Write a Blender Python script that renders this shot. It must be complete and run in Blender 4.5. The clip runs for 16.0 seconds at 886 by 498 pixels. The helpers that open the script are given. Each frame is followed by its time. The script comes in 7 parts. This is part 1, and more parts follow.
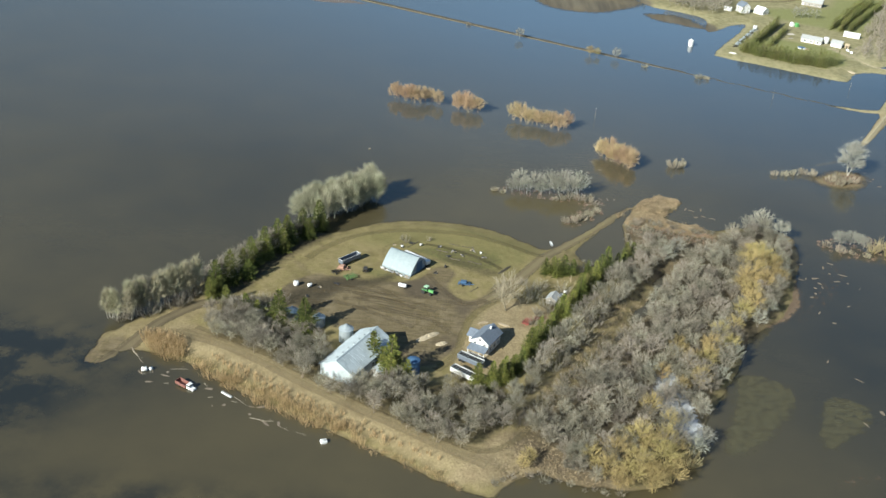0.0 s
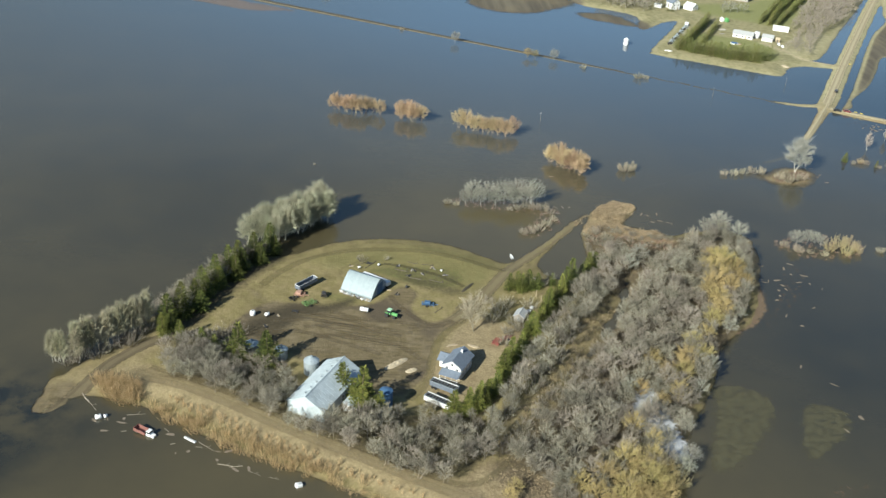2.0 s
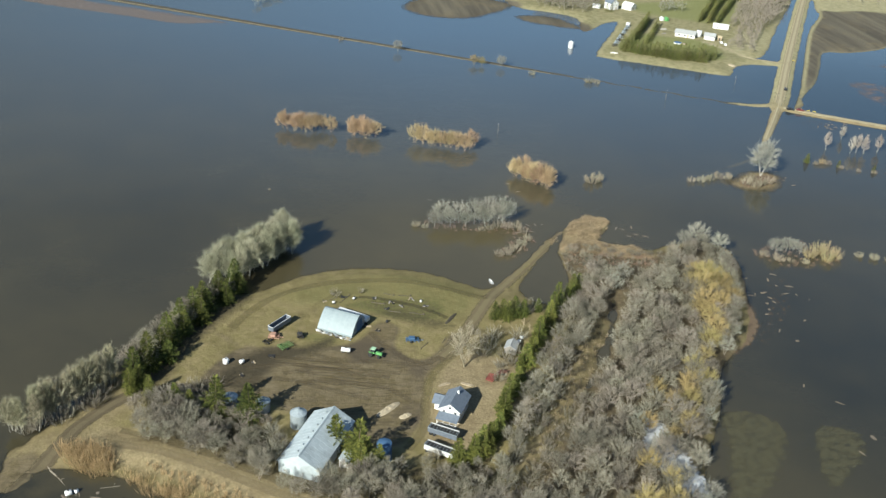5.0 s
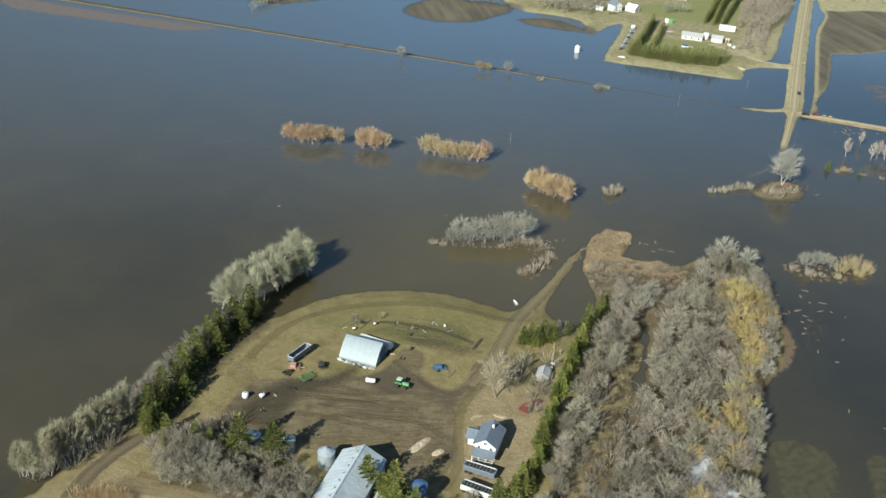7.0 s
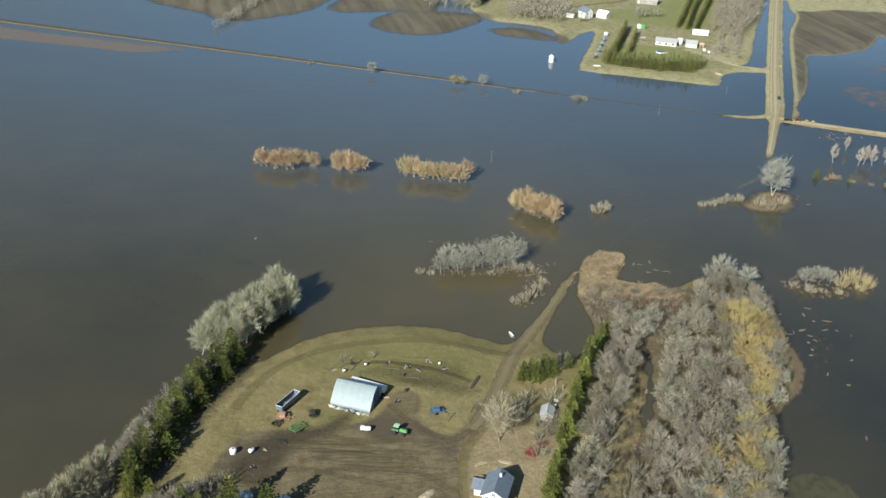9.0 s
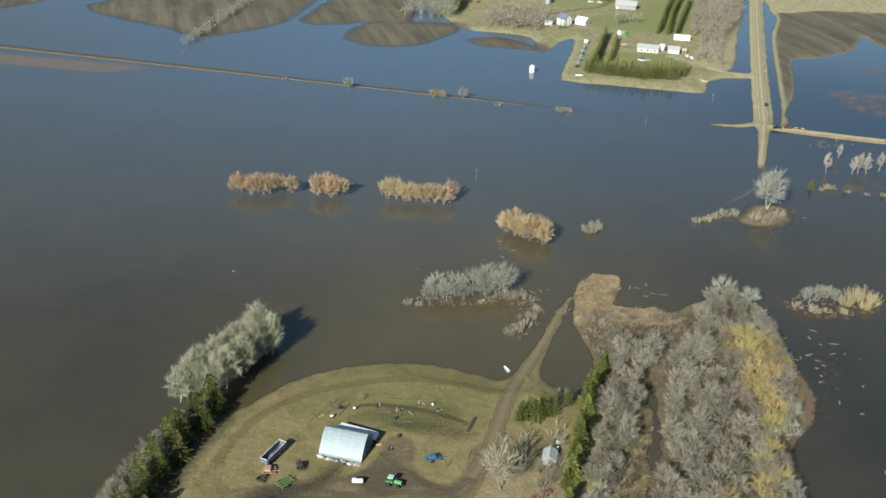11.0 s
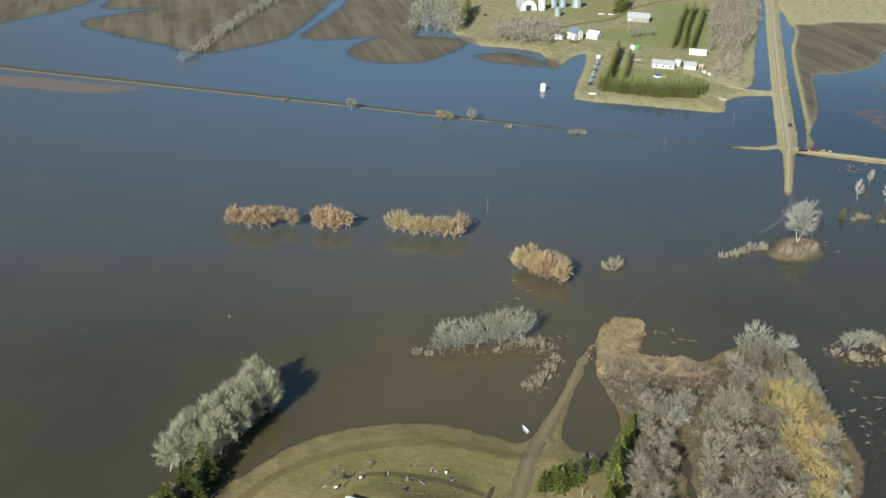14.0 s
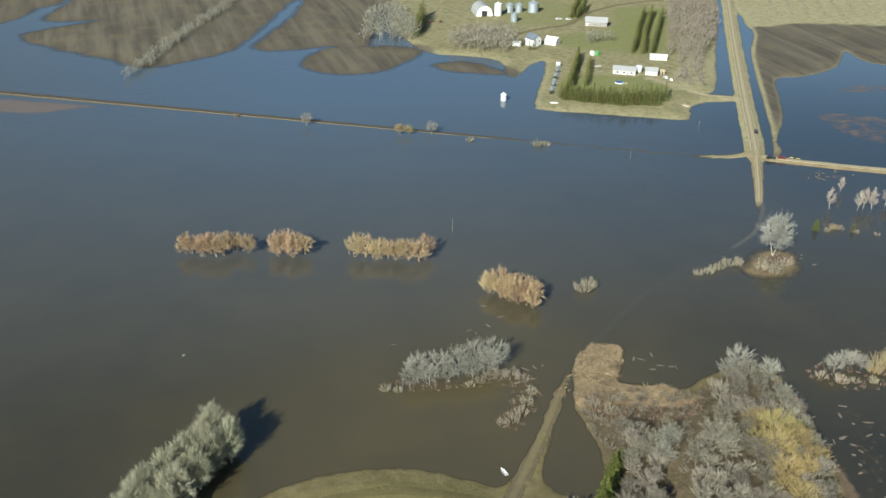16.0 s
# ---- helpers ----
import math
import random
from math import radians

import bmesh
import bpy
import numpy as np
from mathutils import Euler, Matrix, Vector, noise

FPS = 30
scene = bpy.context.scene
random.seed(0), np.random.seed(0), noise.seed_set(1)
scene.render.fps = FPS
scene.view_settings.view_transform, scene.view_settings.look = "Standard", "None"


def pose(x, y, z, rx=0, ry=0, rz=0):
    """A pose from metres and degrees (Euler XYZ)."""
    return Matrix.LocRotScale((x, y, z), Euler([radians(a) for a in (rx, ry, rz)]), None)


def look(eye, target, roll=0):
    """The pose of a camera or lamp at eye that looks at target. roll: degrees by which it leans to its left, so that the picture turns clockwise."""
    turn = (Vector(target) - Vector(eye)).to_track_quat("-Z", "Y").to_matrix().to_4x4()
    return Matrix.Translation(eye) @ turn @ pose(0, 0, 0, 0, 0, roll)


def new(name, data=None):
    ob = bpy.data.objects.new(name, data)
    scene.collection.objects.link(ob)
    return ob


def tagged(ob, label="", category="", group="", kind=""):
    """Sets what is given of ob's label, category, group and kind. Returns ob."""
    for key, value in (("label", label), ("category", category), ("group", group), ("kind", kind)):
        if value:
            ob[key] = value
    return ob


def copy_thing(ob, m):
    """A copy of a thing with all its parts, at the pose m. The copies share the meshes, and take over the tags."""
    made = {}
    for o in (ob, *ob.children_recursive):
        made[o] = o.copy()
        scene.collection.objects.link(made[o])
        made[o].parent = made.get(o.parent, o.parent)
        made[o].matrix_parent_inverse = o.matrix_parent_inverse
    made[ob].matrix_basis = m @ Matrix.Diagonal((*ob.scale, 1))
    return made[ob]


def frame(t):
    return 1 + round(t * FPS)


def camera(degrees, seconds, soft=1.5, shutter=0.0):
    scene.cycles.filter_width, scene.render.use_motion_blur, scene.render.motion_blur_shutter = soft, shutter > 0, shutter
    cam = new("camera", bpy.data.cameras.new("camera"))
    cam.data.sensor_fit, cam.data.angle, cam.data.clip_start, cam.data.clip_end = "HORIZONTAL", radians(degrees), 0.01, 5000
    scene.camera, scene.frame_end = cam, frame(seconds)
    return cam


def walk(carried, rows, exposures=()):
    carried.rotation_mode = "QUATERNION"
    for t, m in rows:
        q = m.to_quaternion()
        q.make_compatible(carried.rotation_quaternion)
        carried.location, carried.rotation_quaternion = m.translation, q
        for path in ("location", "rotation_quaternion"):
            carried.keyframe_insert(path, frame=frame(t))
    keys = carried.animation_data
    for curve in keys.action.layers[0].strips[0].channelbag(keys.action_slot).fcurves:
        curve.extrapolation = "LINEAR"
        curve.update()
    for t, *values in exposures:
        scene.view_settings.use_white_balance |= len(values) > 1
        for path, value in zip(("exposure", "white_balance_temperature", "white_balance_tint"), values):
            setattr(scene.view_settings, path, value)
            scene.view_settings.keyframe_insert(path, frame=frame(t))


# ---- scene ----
cam = camera(47.5, 16.0)
PATH = [
    (0, (-0.844, 2.918, 201.155), (-0.824, 4.688, 200.224), 4.3),
    (0.5, (-4.58, 7.191, 200.858), (-4.527, 8.961, 199.929), 4.2),
    (1, (-8.24, 11.337, 201.075), (-8.147, 13.106, 200.146), 4.1),
    (1.5, (-11.886, 15.563, 201.316), (-11.754, 17.33, 200.389), 4.1),
    (2, (-15.537, 19.897, 200.959), (-15.365, 21.661, 200.034), 4.0),
    (2.5, (-19.264, 24.491, 200.523), (-19.053, 26.253, 199.601), 4.0),
    (3, (-23.36, 29.474, 200.087), (-23.116, 31.233, 199.166), 4.0),
    (3.5, (-26.938, 34.191, 199.666), (-26.663, 35.946, 198.747), 4.0),
    (4, (-30.28, 38.802, 199.607), (-29.978, 40.553, 198.688), 3.9),
    (6.5, (-44.743, 63.787, 199.495), (-44.39, 65.527, 198.573), 3.6),
    (7, (-47.497, 69.547, 199.198), (-47.136, 71.285, 198.275), 3.5),
    (7.5, (-49.586, 75.587, 198.792), (-49.222, 77.324, 197.871), 3.2),
    (8, (-50.692, 80.951, 198.884), (-50.316, 82.688, 197.966), 2.9),
    (8.5, (-51.722, 86.58, 199.015), (-51.322, 88.313, 198.1), 2.6),
    (9, (-52.422, 92.507, 199.393), (-51.993, 94.234, 198.48), 2.4),
    (11.5, (-51.244, 121.079, 199.884), (-50.767, 122.797, 198.978), 1.5),
    (12, (-49.952, 126.858, 199.29), (-49.479, 128.578, 198.386), 1.4),
    (12.5, (-48.829, 132.164, 199.489), (-48.36, 133.885, 198.585), 1.3),
    (13, (-48.503, 137.132, 200.017), (-48.035, 138.853, 199.113), 1.3),
    (13.5, (-47.629, 142.332, 200.378), (-47.163, 144.054, 199.474), 1.2),
    (14, (-46.562, 147.44, 200.741), (-46.092, 149.161, 199.837), 1.2),
    (14.5, (-45.841, 153.137, 200.562), (-45.351, 154.853, 199.66), 1.1),
    (15, (-45.02, 158.763, 200.802), (-44.51, 160.473, 199.898), 1.1),
    (15.5, (-44.716, 164.243, 201.123), (-44.184, 165.946, 200.219), 1.0),
    (16, (-44.468, 170.141, 200.688), (-43.913, 171.837, 199.786), 1.0),
]
walk(cam, [(t, look(eye, target, roll)) for t, eye, target, roll in PATH], exposures=((0, 0.91, 6200, 1), (2, 0.87, 6200, 1), (4, 0.79, 6200, 1), (8, 0.70, 6200, 1), (16, 0.65, 6200, 1)))

# ---- light: low afternoon sun behind the camera's left shoulder, clear sky ----
SUN_EL, SUN_AZ = 30.0, 223.0          # degrees; azimuth clockwise from +y
world = bpy.data.worlds.new("sky")
scene.world = world
world.use_nodes = True
wn, wl = world.node_tree.nodes, world.node_tree.links
sky = wn.new("ShaderNodeTexSky")
sky.sky_type, sky.sun_disc = "NISHITA", False
sky.sun_elevation, sky.sun_rotation = radians(SUN_EL), radians(SUN_AZ)
sky.air_density, sky.dust_density, sky.ozone_density = 1.0, 0.5, 3.0
wn["Background"].inputs["Strength"].default_value = 0.061
wl.new(sky.outputs[0], wn["Background"].inputs["Color"])
sun_data = bpy.data.lights.new("sun", "SUN")
sun_data.energy, sun_data.angle, sun_data.color = 5.0, radians(0.55), (1.0, 0.94, 0.85)
sun = new("sun", sun_data)
ce, se = math.cos(radians(SUN_EL)), math.sin(radians(SUN_EL))
sun.matrix_world = look((300 * ce * math.sin(radians(SUN_AZ)), 300 * ce * math.cos(radians(SUN_AZ)) + 400, 300 * se), (0, 400, 0))


# ---- materials ----
class Nodes:
    """A short way to lay nodes into a material."""

    def __init__(self, name):
        self.mat = bpy.data.materials.new(name)
        self.mat.use_nodes = True
        self.tree = self.mat.node_tree
        self.bsdf = self.tree.nodes["Principled BSDF"]
        self.out = self.tree.nodes["Material Output"]

    def add(self, kind, **values):
        n = self.tree.nodes.new(kind)
        for k, v in values.items():
            key = int(k[1:]) if k[0] == "i" and k[1:].isdigit() else k.replace("_", " ")
            self.put(n.inputs[key], v)
        return n

    def put(self, socket, v):
        if hasattr(v, "links"):
            self.tree.links.new(v, socket)
        else:
            socket.default_value = v

    def noise(self, scale, detail=5.0, rough=0.6, vector=None, kind="position"):
        v = vector if vector is not None else self.coords(kind)
        return self.add("ShaderNodeTexNoise", Vector=v, Scale=scale, Detail=detail, Roughness=rough).outputs["Fac"]

    def coords(self, kind="position"):
        if kind == "position":
            return self.add("ShaderNodeNewGeometry").outputs["Position"]
        return self.add("ShaderNodeTexCoord").outputs["UV" if kind == "uv" else "Object"]

    def math(self, op, a, b=0.0, clamp=False):
        n = self.add("ShaderNodeMath", i0=a, i1=b)
        n.operation, n.use_clamp = op, clamp
        return n.outputs[0]

    def ramp(self, fac, lo, hi):
        return self.add("ShaderNodeMapRange", Value=fac, From_Min=lo, From_Max=hi).outputs[0]

    def mix(self, fac, a, b):
        n = self.tree.nodes.new("ShaderNodeMix")
        n.data_type = "RGBA"
        for sock, v in ((n.inputs[0], fac), (n.inputs[6], a), (n.inputs[7], b)):
            if isinstance(v, tuple) and len(v) == 3:
                v = (*v, 1.0)
            self.put(sock, v)
        return n.outputs[2]

    def attr(self, name):
        n = self.tree.nodes.new("ShaderNodeAttribute")
        n.attribute_name = name
        return n.outputs["Fac"]

    def rand(self):
        return self.add("ShaderNodeObjectInfo").outputs["Random"]

    def bump(self, height, strength, distance):
        b = self.add("ShaderNodeBump", Height=height, Strength=strength, Distance=distance)
        self.put(self.bsdf.inputs["Normal"], b.outputs[0])

    def finish(self, colour, rough=0.85, metal=0.0, spec=0.3):
        self.put(self.bsdf.inputs["Base Color"], (*colour, 1.0) if isinstance(colour, tuple) else colour)
        self.put(self.bsdf.inputs["Roughness"], rough)
        self.put(self.bsdf.inputs["Metallic"], metal)
        self.put(self.bsdf.inputs["Specular IOR Level"], spec)
        return self.mat


def plain(name, a, b, scale=2.0, rough=0.7, metal=0.0, vary=0.25, bump=0.0, wear=None, kind="object", spec=0.3):
    """Two tones by fine noise, large stains of a third, and a change of value from object to object."""
    n = Nodes(name)
    c = n.mix(n.ramp(n.noise(scale, 6, 0.65, kind=kind), 0.3, 0.7), a, b)
    if wear:
        c = n.mix(n.math("MULTIPLY", n.ramp(n.noise(scale * 0.23, 5, 0.7, kind=kind), 0.5, 0.72), 0.8), c, wear)
    hsv = n.add("ShaderNodeHueSaturation", Color=c, Value=n.ramp(n.rand(), 0 - 0.0001, 1.0001))
    n.put(hsv.inputs["Value"], n.math("ADD", n.math("MULTIPLY", n.rand(), 2 * vary), 1 - vary))
    if bump:
        n.bump(n.noise(scale * 2.5, 5, 0.6, kind=kind), bump, 0.05)
    return n.finish(hsv.outputs[0], rough, metal, spec)


def twig_material(name, a, b, vary=0.22, hue=0.02):
    """Bark and twigs: tone by island, by height noise and by tree."""
    n = Nodes(name)
    isl = n.add("ShaderNodeNewGeometry").outputs["Random Per Island"]
    c = n.mix(isl, a, b)
    c = n.mix(n.math("MULTIPLY", n.ramp(n.noise(0.35, 3), 0.35, 0.7), 0.5), c, tuple(0.62 * v for v in a))
    r = n.rand()
    hsv = n.add("ShaderNodeHueSaturation", Color=c)
    n.put(hsv.inputs["Value"], n.math("ADD", n.math("MULTIPLY", r, 2 * vary), 1 - vary))
    n.put(hsv.inputs["Hue"], n.math("ADD", n.math("MULTIPLY", n.math("FRACT", n.math("MULTIPLY", r, 7.3)), 2 * hue), 0.5 - hue))
    return n.finish(hsv.outputs[0], 0.85, 0.0, 0.15)


def ground_material():
    n = Nodes("farm_ground")
    fine, mid, big = n.noise(1.6, 8, 0.7), n.noise(0.28, 6, 0.65), n.noise(0.045, 5, 0.6)
    grass = n.mix(n.ramp(fine, 0.3, 0.7), (0.14, 0.118, 0.05), (0.255, 0.212, 0.098))
    grass = n.mix(n.ramp(mid, 0.42, 0.68), grass, (0.25, 0.2, 0.105))
    grass = n.mix(n.math("MULTIPLY", n.ramp(n.noise(0.1, 7, 0.72), 0.48, 0.68), 0.6), grass, (0.095, 0.078, 0.036))
    green = n.mix(n.ramp(fine, 0.3, 0.7), (0.10, 0.102, 0.034), (0.155, 0.15, 0.055))
    grass = n.mix(n.ramp(n.math("ADD", n.attr("green"), n.math("MULTIPLY", n.math("SUBTRACT", mid, 0.5), 0.9)), 0.3, 0.8), grass, green)
    # Far dry grass, its tones raised so that distance haze sits in the colour.
    hazy_pasture = n.mix(n.ramp(mid, 0.35, 0.65), (0.165, 0.153, 0.076), (0.28, 0.251, 0.137))
    hazy_pasture = n.mix(n.math("MULTIPLY", n.ramp(n.noise(0.07, 6, 0.7), 0.45, 0.65), 0.6), hazy_pasture, (0.28, 0.24, 0.135))
    grass = n.mix(n.ramp(n.math("ADD", n.attr("hazy_pasture"), n.math("MULTIPLY", n.math("SUBTRACT", mid, 0.5), 0.4)), 0.3, 0.7), grass, hazy_pasture)
    lawn = n.mix(n.ramp(fine, 0.3, 0.7), (0.138, 0.153, 0.05), (0.215, 0.222, 0.084))
    grass = n.mix(n.ramp(n.math("ADD", n.attr("lawn"), n.math("MULTIPLY", n.math("SUBTRACT", mid, 0.5), 0.7)), 0.3, 0.8), grass, lawn)
    dirt = n.mix(n.ramp(fine, 0.3, 0.7), (0.095, 0.075, 0.039), (0.155, 0.123, 0.067))
    dirt = n.mix(n.ramp(mid, 0.4, 0.65), dirt, (0.185, 0.148, 0.092))
    combed = n.add("ShaderNodeMapping", Vector=n.coords(), Rotation=(0.0, 0.0, 0.3), Scale=(0.1, 1.0, 1.0)).outputs[0]
    dirt = n.mix(n.math("MULTIPLY", n.ramp(n.noise(0.9, 4, 0.6, combed), 0.5, 0.62), 0.45), dirt, (0.205, 0.163, 0.098))
    dirt = n.mix(n.math("MULTIPLY", n.ramp(n.noise(1.3, 4, 0.6, combed), 0.53, 0.66), 0.55), dirt, (0.07, 0.056, 0.034))
    dirt = n.mix(n.ramp(big, 0.5, 0.62), dirt, (0.095, 0.076, 0.052))
    straw = n.mix(n.ramp(fine, 0.3, 0.7), (0.17, 0.135, 0.075), (0.37, 0.295, 0.175))
    straw = n.mix(n.math("MULTIPLY", n.ramp(n.noise(0.16, 7, 0.7), 0.45, 0.7), 0.7), straw, (0.14, 0.10, 0.06))
    # Far straw is paled too, haze painted into its colour.
    straw = n.mix(n.attr("hazy_pasture"), straw, n.mix(n.ramp(mid, 0.35, 0.65), (0.255, 0.228, 0.126), (0.375, 0.338, 0.208)))
    stretched = n.add("ShaderNodeMapping", Vector=n.coords(), Rotation=(0.0, 0.0, 0.5), Scale=(0.5, 0.035, 1.0)).outputs[0]
    rows = n.noise(0.25, 4, 0.6, stretched)
    field = n.mix(n.ramp(rows, 0.36, 0.66), (0.085, 0.074, 0.058), (0.155, 0.135, 0.098))
    field = n.mix(n.math("MULTIPLY", n.ramp(big, 0.5, 0.68), 0.55), field, (0.18, 0.145, 0.088))
    mud = n.mix(n.ramp(mid, 0.35, 0.65), (0.12, 0.085, 0.065), (0.2, 0.145, 0.105))

    def cover(name, soft=0.22, ragged=0.75):
        edge = n.math("ADD", n.attr(name), n.math("MULTIPLY", n.math("SUBTRACT", n.noise(0.7, 7, 0.72), 0.5), ragged))
        return n.ramp(edge, 0.5 - soft, 0.5 + soft)

    c = n.mix(cover("straw", 0.3), grass, straw)
    c = n.mix(cover("field", 0.3), c, field)
    c = n.mix(cover("dirt"), c, dirt)
    c = n.mix(cover("mud"), c, mud)
    # Real dark soil, and the same tone as painted shade by and under trees.
    soil = n.mix(n.ramp(fine, 0.3, 0.7), (0.035, 0.03, 0.02), (0.075, 0.062, 0.04))
    c = n.mix(n.math("MULTIPLY", cover("soil", 0.3, 1.0), 0.85), c, soil)
    # wet rim along the water
    height = n.add("ShaderNodeSeparateXYZ", Vector=n.coords()).outputs["Z"]
    c = n.mix(n.math("MULTIPLY", n.ramp(n.math("ADD", height, n.math("MULTIPLY", mid, -0.25)), 0.06, -0.06), 0.3), c, (0.10, 0.078, 0.05))
    n.bump(n.math("ADD", fine, n.math("MULTIPLY", mid, 2.0)), 0.8, 0.25)
    return n.finish(c, 0.95, 0.0, 0.1)


def strip_material(name, edge, rut, between, centre=0.25, alpha_in=0.62):
    """A worn track: u runs across it, two wheel lines, ragged see-through borders."""
    n = Nodes(name)
    uv = n.add("ShaderNodeSeparateXYZ", Vector=n.coords("uv"))
    across = n.math("ABSOLUTE", n.math("SUBTRACT", uv.outputs["X"], 0.5))
    wob = n.math("MULTIPLY", n.math("SUBTRACT", n.noise(0.22, 4), 0.5), 0.22)
    line = n.math("ABSOLUTE", n.math("SUBTRACT", n.math("ADD", across, wob), centre))
    c = n.mix(n.ramp(line, 0.05, 0.12), rut, between)
    c = n.mix(n.ramp(n.noise(1.7, 7, 0.7), 0.35, 0.75), c, edge)
    n.bump(n.noise(2.0, 6, 0.7), 0.6, 0.2)
    n.finish(c, 0.92, 0.0, 0.15)
    see = n.tree.nodes.new("ShaderNodeBsdfTransparent")
    mixer = n.tree.nodes.new("ShaderNodeMixShader")
    rag = n.math("ADD", across, n.math("MULTIPLY", n.math("SUBTRACT", n.noise(0.55, 6, 0.7), 0.5), 0.45))
    n.put(mixer.inputs[0], n.math("MULTIPLY", n.ramp(rag, 0.46, 0.34), alpha_in + 0.38, True))
    n.put(mixer.inputs[1], see.outputs[0])
    n.put(mixer.inputs[2], n.bsdf.outputs[0])
    n.put(n.out.inputs["Surface"], mixer.outputs[0])
    return n.mat


def water_material():
    """Silty water: brown where it is thick with silt, clear enough at the rim to show the drowned ground, far off
    tinted with painted sky blue.
    """
    n = Nodes("silty_flood_water")
    mid = n.noise(0.03, 5, 0.6)
    silt = n.math("ADD", n.attr("silt"), n.math("MULTIPLY", n.math("SUBTRACT", mid, 0.5), 0.3))
    swirl = n.ramp(n.noise(0.055, 7, 0.62), 0.40, 0.62)
    # Swirled patches where the water's colour is darker.
    silt = n.math("SUBTRACT", silt, n.math("MULTIPLY", n.attr("dark_swirl"), swirl))
    c = n.mix(n.ramp(silt, 0.0, 1.0), (0.019, 0.0205, 0.017), (0.132, 0.104, 0.048))
    # Part of the distant water's blue sky reflection is painted into its base colour.
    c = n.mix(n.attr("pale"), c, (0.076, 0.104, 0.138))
    streaks = n.add("ShaderNodeMapping", Vector=n.coords(), Rotation=(0, 0, 0.7), Scale=(0.3, 1.0, 1.0)).outputs[0]
    n.bump(n.math("ADD", n.noise(1.3, 3, 0.5, streaks), n.math("MULTIPLY", n.noise(0.12, 3, 0.5, streaks), 3.0)), 0.12, 0.12)
    n.bsdf.inputs["IOR"].default_value = 1.4
    n.finish(c, n.ramp(n.noise(0.03, 4), -0.2, 9.0), 0.0, 0.9)
    see = n.tree.nodes.new("ShaderNodeBsdfTransparent")
    mixer = n.tree.nodes.new("ShaderNodeMixShader")
    deep = n.math("ADD", n.attr("depth"), n.math("MULTIPLY", n.math("SUBTRACT", n.noise(0.6, 5, 0.65), 0.5), 0.12))
    n.put(mixer.inputs[0], n.ramp(deep, 0.0, 0.17))
    n.put(mixer.inputs[1], see.outputs[0])
    n.put(mixer.inputs[2], n.bsdf.outputs[0])
    n.put(n.out.inputs["Surface"], mixer.outputs[0])
    return n.mat


def mat_material(name, a, b, scale=1.2, cut=0.5, dense=0.85):
    """Drifted litter and drowned plants just at the water's surface: patchy, water between."""
    n = Nodes(name)
    c = n.mix(n.ramp(n.noise(scale * 1.7, 7, 0.7), 0.3, 0.7), a, b)
    n.bump(n.noise(scale * 3, 6, 0.7), 0.8, 0.1)
    n.finish(c, 0.9, 0.0, 0.2)
    uv = n.add("ShaderNodeSeparateXYZ", Vector=n.coords("uv")).outputs["X"]
    see = n.tree.nodes.new("ShaderNodeBsdfTransparent")
    mixer = n.tree.nodes.new("ShaderNodeMixShader")
    patch = n.math("ADD", uv, n.math("MULTIPLY", n.math("SUBTRACT", n.noise(scale * 0.35, 8, 0.72), 0.5), 1.9))
    n.put(mixer.inputs[0], n.math("MULTIPLY", n.ramp(patch, cut, cut + 0.3), dense, True))
    n.put(mixer.inputs[1], see.outputs[0])
    n.put(mixer.inputs[2], n.bsdf.outputs[0])
    n.put(n.out.inputs["Surface"], mixer.outputs[0])
    return n.mat


GROUND, WATER = ground_material(), water_material()
BARK_GREY = twig_material("grey_bark", (0.13, 0.108, 0.08), (0.26, 0.225, 0.17), 0.3)
TWIG_GREY = twig_material("grey_brown_twigs", (0.145, 0.13, 0.1), (0.41, 0.37, 0.292), 0.3)
# Brown brush, darkened further so the shade under the crowns is in its colour.
TWIG_SHADED = twig_material("shaded_undergrowth", (0.06, 0.05, 0.035), (0.15, 0.122, 0.085), 0.2)
BARK_PALE = twig_material("pale_bark", (0.31, 0.29, 0.235), (0.45, 0.42, 0.355), 0.12)
TWIG_PALE = twig_material("silver_twigs", (0.30, 0.292, 0.20), (0.48, 0.465, 0.33), 0.14)
TWIG_SILVER = twig_material("grey_silver_twigs", (0.24, 0.23, 0.185), (0.42, 0.405, 0.33), 0.18)
BARK_YELLOW = twig_material("ochre_bark", (0.34, 0.24, 0.10), (0.46, 0.33, 0.14))
TWIG_YELLOW = twig_material("golden_willow_twigs", (0.30, 0.238, 0.1), (0.48, 0.385, 0.185), 0.22, 0.012)
TWIG_TAN = twig_material("tan_willow_twigs", (0.38, 0.278, 0.16), (0.57, 0.435, 0.268), 0.14)
TWIG_REED = twig_material("orange_tan_brush", (0.3, 0.195, 0.108), (0.5, 0.345, 0.208), 0.2)
TWIG_RED = twig_material("reddish_brush", (0.23, 0.145, 0.108), (0.41, 0.285, 0.215), 0.2)
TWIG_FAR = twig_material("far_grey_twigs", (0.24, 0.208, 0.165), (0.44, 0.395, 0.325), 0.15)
STRAW_BRUSH = twig_material("dead_grass_blades", (0.26, 0.205, 0.125), (0.45, 0.365, 0.235), 0.2)
NEEDLE = twig_material("spruce_needles", (0.055, 0.072, 0.017), (0.225, 0.225, 0.055), 0.35, 0.012)
NEEDLE_DARK = twig_material("dark_spruce_needles", (0.03, 0.044, 0.012), (0.17, 0.18, 0.042), 0.3, 0.012)
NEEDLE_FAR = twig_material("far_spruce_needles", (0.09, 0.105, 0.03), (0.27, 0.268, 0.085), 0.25)
